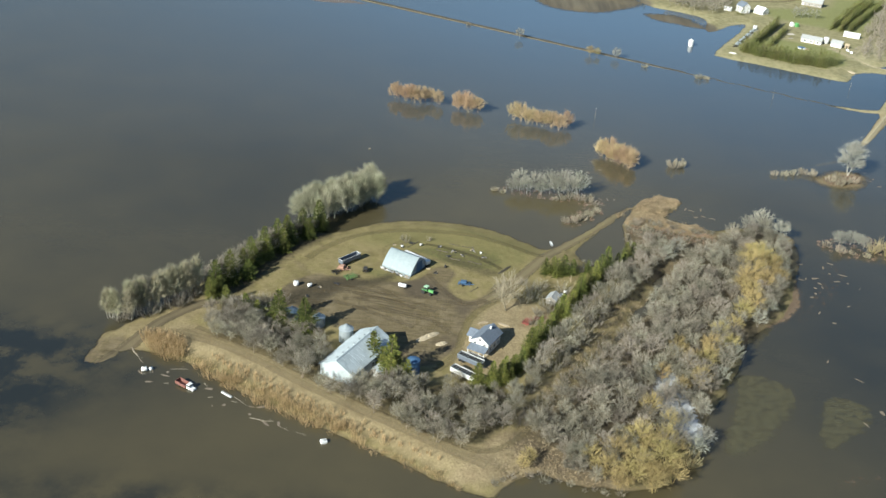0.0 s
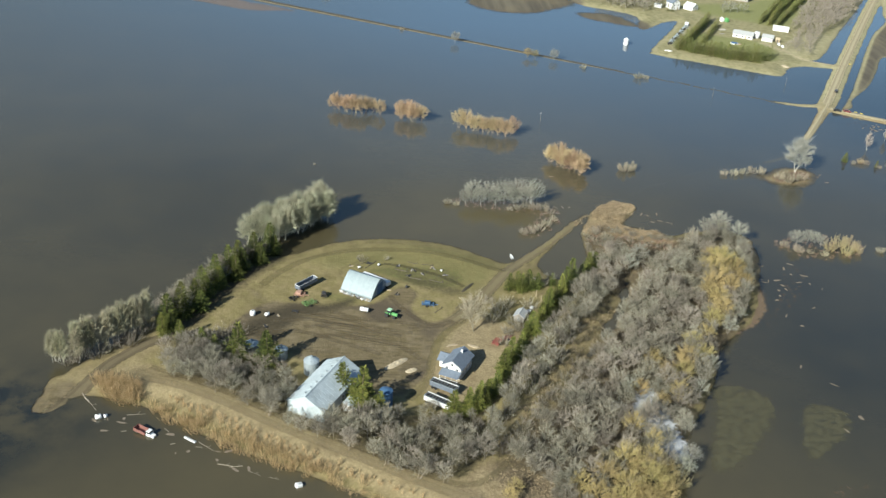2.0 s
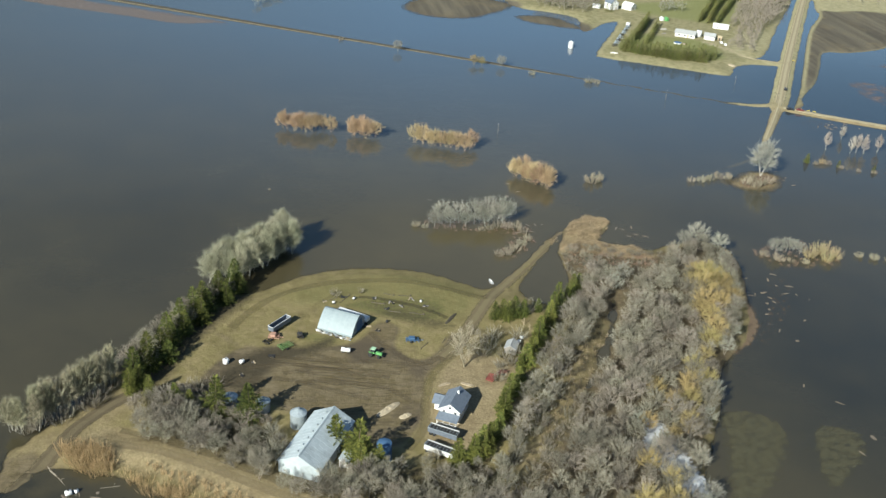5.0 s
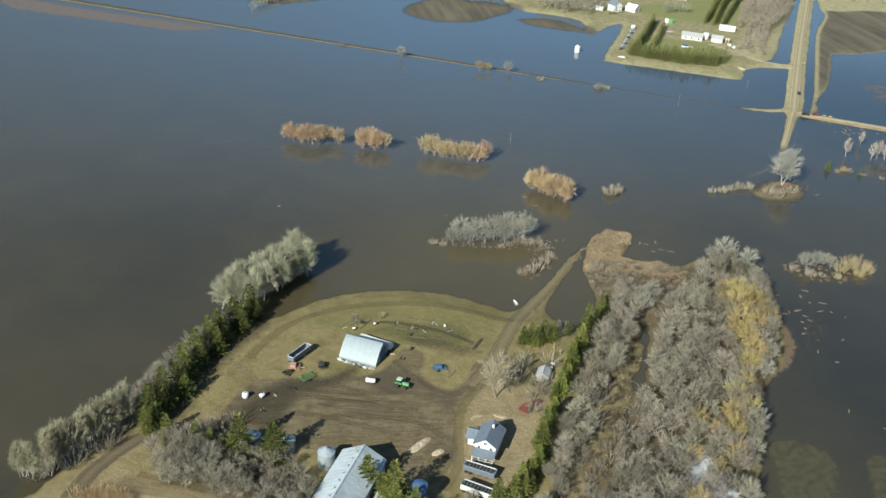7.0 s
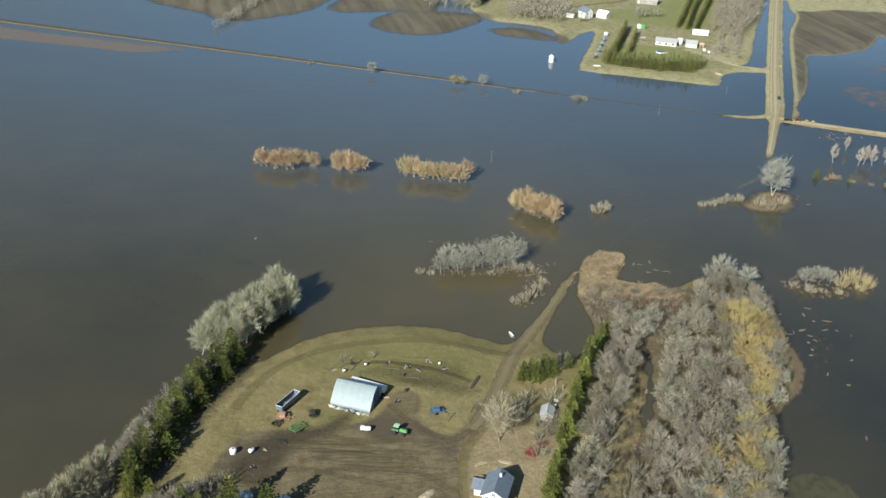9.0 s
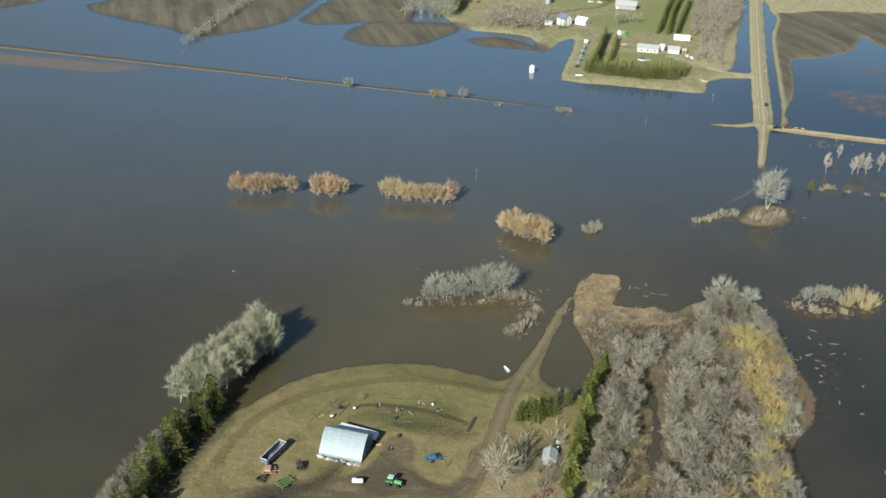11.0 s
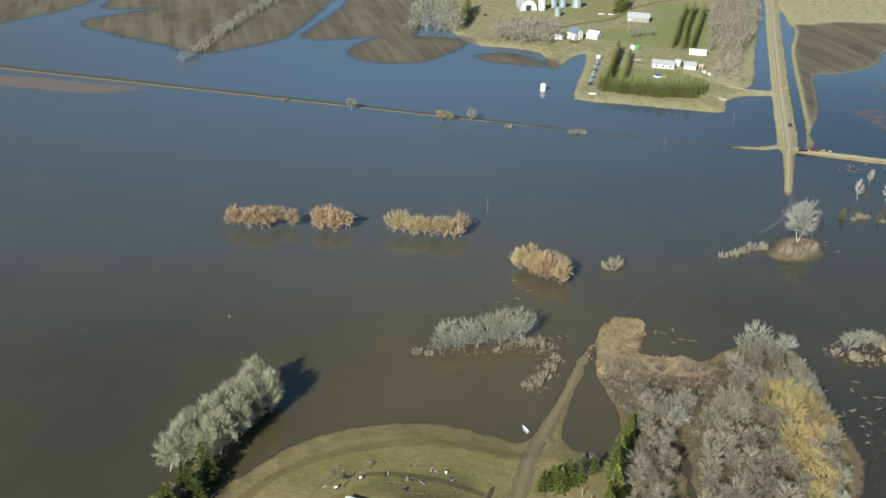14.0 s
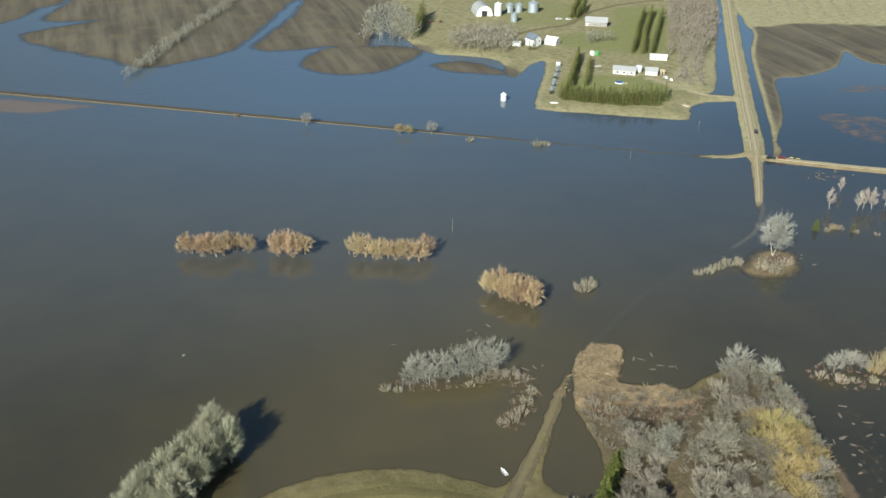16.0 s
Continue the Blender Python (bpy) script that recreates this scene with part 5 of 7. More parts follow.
GREY_ROOF = plain("pale_grey_roof", (0.32, 0.325, 0.32), (0.41, 0.41, 0.4), 1.0, 0.6, 0.0, 0.06, 0.1)
DARK_GLASS = plain("window_glass", (0.02, 0.025, 0.03), (0.04, 0.045, 0.05), 1.0, 0.08, 0.0, 0.0, spec=0.6)
DARK = plain("dark_metal", (0.025, 0.025, 0.027), (0.06, 0.058, 0.055), 3.0, 0.6, 0.2)
RUBBER = plain("tyre_rubber", (0.018, 0.018, 0.018), (0.035, 0.034, 0.032), 5.0, 0.9)
GREEN = plain("green_machine_paint", (0.09, 0.27, 0.08), (0.15, 0.38, 0.14), 2.0, 0.4, 0.0, 0.08, 0.02, (0.12, 0.2, 0.08))
YELLOW = plain("yellow_rim_paint", (0.55, 0.42, 0.04), (0.65, 0.5, 0.07), 2.0, 0.5)
RED = plain("faded_red_paint", (0.16, 0.068, 0.055), (0.24, 0.12, 0.10), 2.0, 0.55, 0.0, 0.1, 0.02, (0.28, 0.12, 0.08))
RUST = plain("rusty_iron", (0.22, 0.095, 0.055), (0.34, 0.17, 0.11), 2.0, 0.9, 0.0, 0.2)
TRAILER_GREY = plain("grey_trailer_side", (0.11, 0.13, 0.16), (0.18, 0.20, 0.235), 1.0, 0.5, 0.2, 0.08)
WOOD = plain("weathered_planks", (0.30, 0.24, 0.16), (0.44, 0.36, 0.25), 3.0, 0.9, 0.0, 0.15, 0.2)
BARN_GREY = plain("grey_barn_boards", (0.24, 0.22, 0.2), (0.34, 0.31, 0.28), 2.0, 0.9, 0.0, 0.05, 0.2)
SAND = plain("pale_gravel_heap", (0.34, 0.28, 0.19), (0.48, 0.40, 0.28), 1.5, 0.95, 0.0, 0.05, 0.6, kind="position")
TARP = plain("blue_tarp", (0.04, 0.12, 0.30), (0.06, 0.17, 0.38), 2.0, 0.5)
TERRACOTTA = plain("salmon_machine_paint", (0.28, 0.16, 0.115), (0.36, 0.22, 0.165), 2.0, 0.7)
ICE = plain("grey_white_ice", (0.55, 0.58, 0.62), (0.75, 0.78, 0.82), 1.0, 0.5, 0.0, 0.05, 0.2)


def on(x, y, deg=0.0, sink=0.03, z=None):
    """A pose on the ground, turned."""
    return pose(x, y, (ground_z(x, y) if z is None else z) - sink, 0, 0, deg)


def add_window(parent, x, y, z, w, h, face, frame_mat=None):
    """A window on a wall: frame and pane; face is the wall's outward turn about z in degrees."""
    m = pose(x, y, z, 0, 0, face)
    bm = bmesh.new()
    for sx, sz, px, pz in ((w + 0.24, 0.12, 0, -0.12), (w + 0.24, 0.12, 0, h), (0.12, h, -w / 2 - 0.06, 0), (0.12, h, w / 2 + 0.06, 0), (0.06, h, 0, 0)):
        add_box(bm, sx, 0.12, sz, px, 0.0, pz)
    bm.transform(m)
    ob = part("window", bm, frame_mat or BRIGHT_WHITE, parent)
    bm = boxed(w, 0.05, h, 0, 0.0, 0, bevel=0)
    bm.transform(m)
    part("pane", bm, DARK_GLASS, ob)


def add_door(parent, x, y, z, w, h, face, material):
    m = pose(x, y, z, 0, 0, face)
    bm = boxed(w, 0.12, h, 0, 0.0, 0, bevel=0.02)
    bm.transform(m)
    ob = part("door", bm, material, parent)
    bm = boxed(0.08, 0.1, 0.2, w * 0.36, -0.1, h * 0.5, bevel=0.01)
    bm.transform(m)
    part("handle", bm, DARK, ob)


def gable_building(name, m, length, width, eave, ridge, wall_mat, roof_mat, label, category, over=0.5, ribs=0, windows=(), doors=(), group=""):
    """Walls with gables at the y ends, a two-slope roof with thickness and standing ribs."""
    ob = thing(name, m, label, category, group)
    w, l = width / 2, length / 2
    part("wall", prism([(-w, -0.3), (w, -0.3), (w, eave), (0, ridge), (-w, eave)], -l, l), wall_mat, ob)
    slope = (ridge - eave) / w
    for side in (-1, 1):
        prof = [(0, ridge + 0.05), (side * (w + over), eave - slope * over + 0.05), (side * (w + over), eave - slope * over + 0.23), (0, ridge + 0.25)]
        bm = prism(prof, -l - over, l + over)
        slab = part("roof", bm, roof_mat, ob)
        for k in range(ribs):
            y = -l + length * (k + 0.5) / ribs
            seam = prism([(0, ridge + 0.24), (side * (w + over), eave - slope * over + 0.22), (side * (w + over), eave - slope * over + 0.27), (0, ridge + 0.29)], y - 0.04, y + 0.04)
            part("seam", seam, roof_mat, slab)
    part("ridge_cap", prism([(-0.3, ridge + 0.2), (0.3, ridge + 0.2), (0, ridge + 0.42)], -l - over, l + over), roof_mat, ob)
    for args in windows:
        add_window(ob, *args)
    for args in doors:
        add_door(ob, *args)
    return ob


# ---- the farmyard ----
def build_quonset():
    ob = thing("arched_shed", on(-11.9, 365.4, -30.3 + 90), "white arched metal farm shed with a dark end wall", "shed")
    n, w, h = 18, 6.2, 6.3
    arch = [(-w * math.cos(math.pi * k / n), 0.9 + (h - 0.9) * (1 - abs(math.cos(math.pi * k / n)) ** 1.55)) for k in range(n + 1)]
    outer = [(-w, -0.3), *arch, (w, -0.3)]
    inner = [(x * 0.97, z - 0.12 if z > 0 else z) for x, z in outer]
    part("roof", prism([*outer, *inner[::-1]], -7.0, 7.0), WHITE_SHEET, ob)
    big = [(x * 1.008, z + 0.05 if z > 0 else z) for x, z in outer]
    for k in range(24):
        y = -6.9 + 13.8 * k / 23
        part("rib", prism([*big, *outer[::-1]], y - 0.08, y + 0.08), WHITE_SHEET, ob)
    end = [(x * 0.96, z - 0.15 if z > 0 else z) for x, z in outer]
    # The seen end lies in shade; its blue-grey puts that shade into the colour.
    for y, mat in ((-6.9, BLUE_GREY), (6.7, WHITE_PAINT)):
        part("end_wall", prism(end, y, y + 0.2), mat, ob)
    add_door(ob, 0, -7.0, 0, 4.2, 4.4, 0, BLUE_STEEL)
    add_window(ob, 4.0, -6.95, 1.4, 0.9, 1.0, 0)
    bm = bmesh.new()
    for k in range(12):
        add_box(bm, 0.1, 0.12, 1.0, 6.32, -6.4 + 1.16 * k, 0.0)
    add_box(bm, 0.06, 13.8, 0.12, 6.34, 0, 0.95)
    part("side_rail", bm, WHITE_PAINT, ob)


build_quonset()
barn = gable_building("barn", on(-24.5, 293.6, -27.4), 25.5, 13.2, 4.3, 7.8, STAINED_SHEET, STAINED_SHEET, "large white sheet-metal barn with stained roof and roof vents", "barn", 0.4, 14,
                      windows=((-6.65, -4, 1.6, 1.2, 1.0, 90), (-6.65, 4, 1.6, 1.2, 1.0, 90), (6.65, 0, 1.6, 1.2, 1.0, 90)), doors=((0, 12.78, 0, 4.4, 4.0, 0, GALV), (-3.5, -12.8, 0, 1.0, 2.1, 0, GALV)))
for k in range(7):
    part("roof_vent", boxed(0.35, 0.6, 0.4, -1.2, -10.5 + 3.4 * k, 7.4, ry=-28), GALV, barn)
leanto = thing("lean_to", on(-14.5, 288.0, -27.4), "low white sheet-metal lean-to beside the barn", "shed")
part("wall", boxed(5.0, 7.0, 2.6, 0, 0, -0.2, bevel=0.02), WHITE_PAINT, leanto)
part("roof", boxed(5.6, 7.6, 0.18, 0, 0, 2.6, ry=8), STAINED_SHEET, leanto)


def grain_bin(name, x, y, r, h, roof, mat, label, group="", z=None):
    ob = thing(name, on(x, y, 15, z=z), label, "grain bin", group)
    rings = max(5, int(h / 0.45))
    prof = [(r, -0.2)]
    for k in range(rings * 2 + 1):
        prof.append((r + (0.05 if k % 2 else 0.0), h * k / (rings * 2)))
    part("wall", lathe(prof, 28), mat, ob, smooth=False)
    part("roof", lathe([(r + 0.15, h - 0.05), (r * 0.16, h + roof), (r * 0.14, h + roof + 0.05)], 28), mat, ob)
    part("cap", lathe([(r * 0.18, h + roof), (r * 0.18, h + roof + 0.3), (0.05, h + roof + 0.45)], 12), mat, ob)
    for k in range(14):
        a = 6.2832 * k / 14
        bm = bmesh.new()
        slope = math.degrees(math.atan2(roof, r * 0.84))
        add_box(bm, r * 0.84 / math.cos(radians(slope)), 0.08, 0.07, 0, 0, 0)
        bm.transform(pose(math.cos(a) * r * 0.58, math.sin(a) * r * 0.58, h + roof * 0.5, 0, slope, math.degrees(a)))
        part("rib", bm, mat, ob)
    add_door(ob, 0, -r - 0.06, 0.2, 0.8, 1.5, 0, mat)
    bm = bmesh.new()
    for sx in (-0.22, 0.22):
        add_box(bm, 0.05, 0.05, h, r * 0.7 + sx, -r * 0.76, 0)
    for k in range(int(h / 0.4)):
        add_box(bm, 0.44, 0.04, 0.04, r * 0.7, -r * 0.76, 0.3 + 0.4 * k)
    part("ladder", bm, DARK, ob)
    return ob


grain_bin("grain_bin", -29.7, 306.8, 2.55, 5.2, 1.4, GALV, "galvanised steel grain bin beside the barn", "bins of the farm")
grain_bin("grain_bin", -40.6, 315.6, 2.2, 3.8, 1.2, GALV, "pale galvanised steel grain bin among trees", "bins of the farm")
grain_bin("grain_bin", -51.0, 319.4, 2.3, 3.6, 1.2, BLUE_GREY, "blue-grey steel grain bin among trees", "bins of the farm")
blue_silo = thing("feed_silo", on(-4.8, 287.2), "tall blue steel feed silo beside the barn", "silo")
part("wall", lathe([(2.3, -0.2), (2.3, 7.0), (2.25, 7.1), (1.2, 7.45), (0.4, 7.6)], 28), BLUE_STEEL, blue_silo)
for z in (1.5, 3.0, 4.5, 6.0):
    part("hoop", lathe([(2.3, z), (2.37, z + 0.05), (2.3, z + 0.1)], 28), BLUE_STEEL, blue_silo)
add_door(blue_silo, 0, -2.33, 0.2, 0.8, 1.4, 0, DARK)


def build_house():
    ob = thing("farmhouse", on(20.6, 309.6, -28.0), "two-storey white farmhouse with blue-grey shingle roof", "house")
    w, l, eave, ridge = 3.3, 5.0, 4.6, 6.9
    part("wall", prism([(-w, -0.3), (w, -0.3), (w, eave), (0, ridge), (-w, eave)], -l, l), WHITE_PAINT, ob)
    sl = (ridge - eave) / w
    for side in (-1, 1):
        part("roof", prism([(0, ridge + 0.03), (side * 4.0, eave - 0.5 * sl + 0.03), (side * 4.0, eave - 0.5 * sl + 0.22), (0, ridge + 0.25)], -l - 0.4, l + 0.5), SHINGLE, ob)
    # wing to the west with a lower gable
    part("wing_wall", boxed(3.4, 4.6, 2.9, -4.9, 1.8, -0.3, bevel=0.02), WHITE_PAINT, ob)
    bm = prism([(-2.9, 2.6), (0, 4.4), (2.9, 2.6), (2.9, 2.8), (0, 4.62), (-2.9, 2.8)], -2.2, 2.6)
    bm.transform(pose(-4.9, 1.8, 0, 0, 0, 90))
    part("wing_roof", bm, SHINGLE, ob)
    # porch to the south
    bm = bmesh.new()
    add_box(bm, 6.8, 3.2, 0.35, 0, -l - 1.5, -0.15)
    part("porch_floor", bm, WOOD, ob)
    part("porch_roof", boxed(7.2, 3.7, 0.2, 0, -l - 1.55, 2.75, rx=14), SHINGLE, ob)
    for x in (-3.2, -1.1, 1.1, 3.2):
        part("post", boxed(0.16, 0.16, 2.5, x, -l - 2.9, 0.1, bevel=0.02), BRIGHT_WHITE, ob)
    bm = bmesh.new()
    add_box(bm, 6.4, 0.08, 0.1, 0, -l - 2.9, 0.95)
    for k in range(22):
        add_box(bm, 0.05, 0.05, 0.8, -3.1 + 0.295 * k, -l - 2.9, 0.15)
    part("railing", bm, BRIGHT_WHITE, ob)
    part("chimney", boxed(0.7, 0.7, 1.5, 0.5, 2.0, 6.2, bevel=0.03), BRIGHT_WHITE, ob)
    add_window(ob, 0, -l - 0.02, 4.9, 0.8, 0.9, 0)
    for x in (-1.9, 1.9):
        add_window(ob, x, -l - 0.02, 3.1, 0.9, 1.1, 0)
        add_window(ob, x, -l - 0.02, 0.9, 0.9, 1.3, 0)
    for y in (-3, 0.2, 3.2):
        add_window(ob, w + 0.02, y, 3.1, 0.9, 1.1, 90)
        add_window(ob, w + 0.02, y, 0.9, 0.9, 1.3, 90)
    add_window(ob, -w - 0.02, -3, 3.1, 0.9, 1.1, 90)
    add_door(ob, 0, -l - 0.05, 0.15, 0.95, 2.1, 0, WOOD)


build_house()


def add_wheel(parent, x, y, r, w, rim=None, axis_y=True, z=None):
    """A tyre with its rim; the axle lies along y, or along x."""
    turn = pose(x, y, r if z is None else z, 90 if axis_y else 0, 0 if axis_y else 90, 0)
    bm = lathe([(r * 0.55, -w / 2), (r * 0.92, -w / 2), (r, -w * 0.3), (r, w * 0.3), (r * 0.92, w / 2), (r * 0.55, w / 2)], 18)
    bm.transform(turn)
    ob = part("wheel", bm, RUBBER, parent)
    bm = lathe([(r * 0.56, -w * 0.42), (r * 0.2, -w * 0.3), (r * 0.2, w * 0.3), (r * 0.56, w * 0.42)], 14)
    bm.transform(turn)
    part("rim", bm, rim or GALV, ob)


def hopper_trailer(m, length, label, side_mat, cover, group="grain trailers"):
    """A grain trailer along x: sloping-bottomed tub, top rails, bows or open, wheels and landing legs."""
    ob = thing("grain_trailer", m, label, "trailer", group)
    l, w = length / 2, 1.28
    bm = bmesh.new()
    t = 0.08
    for s in (-1, 1):
        add_box(bm, length, t, 1.7, 0, s * w, 1.15)
        add_box(bm, t, 2 * w, 1.7, s * l, 0, 1.15)
    for k in range(int(length / 0.8)):
        for s in (-1, 1):
            add_box(bm, 0.08, 0.1, 1.66, -l + 0.4 + 0.8 * k, s * (w + 0.06), 1.17)
    part("body", bm, side_mat, ob)
    for c in (-l / 2, l / 2):
        bm = bmesh.new()
        vs = [bm.verts.new((c + a * l * 0.48, b * w, 1.18)) for a, b in ((-1, -1), (1, -1), (1, 1), (-1, 1))]
        ws = [bm.verts.new((c + a * 0.4, b * 0.4, 0.5)) for a, b in ((-1, -1), (1, -1), (1, 1), (-1, 1))]
        bm.faces.new(ws)
        for i in range(4):
            bm.faces.new((vs[i], vs[(i + 1) % 4], ws[(i + 1) % 4], ws[i]))
        part("hopper", bm, side_mat, ob)
    bm = bmesh.new()
    for s in (-1, 1):
        add_box(bm, length + 0.1, 0.14, 0.14, 0, s * w, 2.83)
        add_box(bm, 0.14, 2 * w, 0.14, s * l, 0, 2.83)
    part("top_rail", bm, BRIGHT_WHITE if cover == "open" else GALV, ob)
    if cover == "bows":
        for k in range(9):
            bm = bmesh.new()
            add_box(bm, 0.09, 2 * w, 0.08, -l + length * (k + 0.5) / 9, 0, 2.9)
            part("bow", bm, GALV, ob)
        # Dark sheet added below the rim to make the tub's inside dark.
        part("load_cover", boxed(length - 0.2, 2 * w - 0.1, 0.1, 0, 0, 2.6, bevel=0), DARK, ob)
        part("rolled_tarp", cyl(0.2, length - 0.3, -l + 0.15, w - 0.1, 3.0, ry=90, seg=10), GREY_ROOF, ob)
    for x in (-l + 0.9, -l + 2.2):
        for s in (-1, 1):
            add_wheel(ob, x, s * 1.0, 0.5, 0.5)
    for s in (-1, 1):
        part("landing_leg", boxed(0.14, 0.14, 1.1, l - 2.2, s * 0.8, 0.02, bevel=0.01), DARK, ob)
    part("drawbar", boxed(1.6, 0.5, 0.2, l + 0.5, 0, 0.95, bevel=0.03), DARK, ob)


hopper_trailer(on(-34.6, 365.4, 49), 10.0, "empty open grey grain trailer parked on grass", TRAILER_GREY, "open")
hopper_trailer(on(15.2, 297.6, -33), 9.8, "dark grey grain trailer with cover bows by the house", TRAILER_GREY, "bows")
hopper_trailer(on(12.8, 289.0, -36), 10.0, "white-sided grain trailer with cover bows near the house", BRIGHT_WHITE, "bows")
van = thing("box_trailer", on(-7.4, 370.2, -36), "long low white trailer parked behind the arched shed", "trailer")
part("body", boxed(13.0, 2.5, 1.5, 0, 0, 1.0, bevel=0.06), BRIGHT_WHITE, van)
part("chassis", boxed(13.0, 1.0, 0.25, 0, 0, 0.85, bevel=0.02), DARK, van)
part("door", boxed(0.08, 2.3, 1.3, 6.53, 0, 1.1, bevel=0.02), WHITE_PAINT, van)
for x in (4.6, 5.9):
    for s in (-1, 1):
        add_wheel(van, x, s * 0.95, 0.5, 0.5)
for s in (-1, 1):
    part("landing_leg", boxed(0.14, 0.14, 0.9, -4.6, s * 0.8, 0, bevel=0.01), DARK, van)


def build_tractor():
    ob = thing("tractor", on(-1.6, 344.6, -32), "green farm tractor with cab standing on the dirt yard", "tractor")
    part("hood", boxed(2.6, 1.0, 1.0, 1.5, 0, 1.15, bevel=0.12), GREEN, ob)
    part("grille", boxed(0.1, 0.8, 0.8, 2.84, 0, 1.2, bevel=0.02), DARK, ob)
    part("chassis", boxed(4.6, 0.7, 0.6, 0.3, 0, 0.7, bevel=0.05), DARK, ob)
    cab = part("cab", boxed(1.7, 1.8, 0.7, -0.9, 0, 1.3, bevel=0.08), GREEN, ob)
    part("glass", boxed(1.55, 1.65, 1.15, -0.9, 0, 2.0, bevel=0.05), DARK_GLASS, cab)
    part("roof", boxed(1.95, 2.0, 0.3, -0.9, 0, 3.1, bevel=0.1), plain("pale_green_roof", (0.3, 0.48, 0.3), (0.4, 0.58, 0.4), 2.0, 0.4, 0.0, 0.02), cab)
    for s in (-1, 1):
        for x in (-1.6, ):
            add_wheel(ob, x, s * 1.25, 0.95, 0.75, YELLOW)
        add_wheel(ob, 1.8, s * 1.05, 0.68, 0.55, YELLOW)
        part("fender", boxed(1.6, 0.7, 0.12, -1.6, s * 1.2, 1.95, bevel=0.04), GREEN, ob)
    part("exhaust", cyl(0.07, 1.3, 0.9, 0.35, 2.1, seg=8), DARK, ob)
    part("weight", boxed(0.5, 0.9, 0.5, 3.05, 0, 0.7, bevel=0.06), DARK, ob)
    ob.scale = (0.92, 0.92, 0.92)


build_tractor()


def implement(name, m, mat, label, length=4.0, width=3.0, rows=5, tanks=None, wheels=True, group="idle farm implements", height=0.7):
    """A drawn implement: a frame of bars, shanks below it, a hitch, wheels."""
    ob = thing(name, m, label, "farm implement", group)
    bm = bmesh.new()
    for k in range(rows):
        add_box(bm, 0.16, width, 0.16, -length / 2 + length * k / max(1, rows - 1), 0, height)
    for s in (-1, -0.33, 0.33, 1):
        add_box(bm, length, 0.16, 0.16, 0, s * width * 0.48, height + 0.16)
    part("frame", bm, mat, ob)
    for k in range(rows):
        for j in range(4):
            bm = bmesh.new()
            add_box(bm, 0.1, 0.08, height, -length / 2 + length * k / max(1, rows - 1), -width * 0.42 + width * 0.28 * j, 0.02, ry=10)
            part("shank", bm, mat, ob)
    part("hitch", boxed(1.8, 0.18, 0.18, length / 2 + 0.8, 0, height * 0.8, bevel=0.02), mat, ob)
    if wheels:
        for s in (-1, 1):
            add_wheel(ob, -length * 0.1, s * (width / 2 + 0.2), 0.45, 0.3)
    if tanks:
        part("hopper", boxed(length * 0.5, width * 0.8, 0.9, -0.2, 0, height + 0.3, bevel=0.12), tanks, ob)
    return ob


OLD_GREEN = plain("faded_green_paint", (0.07, 0.15, 0.045), (0.13, 0.21, 0.08), 2.0, 0.7, wear=(0.14, 0.1, 0.06))
implement("cultivator", on(-32.8, 352.2, 35), OLD_GREEN, "green cultivator frame lying on the grass", 4.6, 3.4, 6)
implement("seed_drill", on(-36.8, 358.6, -12), TERRACOTTA, "faded salmon-red seed drill on the grass", 3.8, 3.0, 4, TERRACOTTA)
implement("disc_harrow", on(-39.2, 355.4, 40), DARK, "dark disc harrow on the grass", 2.6, 2.2, 3)
implement("baler", on(-27.4, 358.6, 100), DARK, "dark old machine with a pale drum", 3.6, 1.8, 4, DARK)
implement("sprayer", on(12.6, 353.0, -5), BLUE_STEEL, "blue drawn implement on the grass patch", 4.6, 2.2, 4, BLUE_STEEL)
BRIGHT_RED = plain("bright_red_paint", (0.22, 0.045, 0.045), (0.32, 0.075, 0.07), 2.0, 0.5, 0.0, 0.1, 0.02, (0.3, 0.1, 0.08))
implement("hay_rake", on(36.6, 327.2, 60), BRIGHT_RED, "red hay rake among shrubs", 4.2, 2.6, 5)
implement("plough", on(41.0, 330.2, 20), RED, "faded red plough among shrubs", 3.2, 1.8, 3)


def tank(name, m, r, length, lying, label, mat=BRIGHT_WHITE, group="white tanks"):
    ob = thing(name, m, label, "tank", group)
    prof = [(r * 0.3, 0), (r * 0.8, 0.05), (r, 0.2), (r, length - 0.2), (r * 0.8, length - 0.05), (r * 0.3, length)]
    bm = lathe(prof, 20)
    if lying:
        bm.transform(pose(-length / 2, 0, r + 0.35, 0, 90, 0))
    part("shell", bm, mat, ob, smooth=True)
    if lying:
        for x in (-length * 0.3, length * 0.3):
            part("cradle", boxed(0.2, r * 1.7, 0.75, x, 0, 0, bevel=0.02), DARK, ob)
    part("lid", cyl(0.25, 0.15, 0, 0, (2 * r + 0.33) if lying else length, seg=10), DARK, ob)
    return ob


tank("fuel_tank", on(-11.8, 347.6, -18), 0.8, 3.4, True, "white horizontal fuel tank on a cradle")
tank("water_tank", on(-53.2, 343.4), 1.05, 1.9, False, "upright white plastic tank on the grass")
tank("water_tank", on(-47.8, 342.8, 40), 0.7, 1.8, True, "white plastic tank lying on the grass")
tank("barrel", on(-14.0, 381.4, 20), 0.45, 1.2, True, "white barrel lying on the grass")
tank("barrel", on(-6.0, 384.0, 50), 0.45, 1.2, True, "white barrel lying on the grass")
tank("barrel", on(19.6, 380.6, 50), 0.4, 1.0, False, "white barrel lying on the grass")
tank("barrel", on(4.8, 366.4, 0), 0.5, 1.1, False, "dark drum beside the yard", DARK, "")


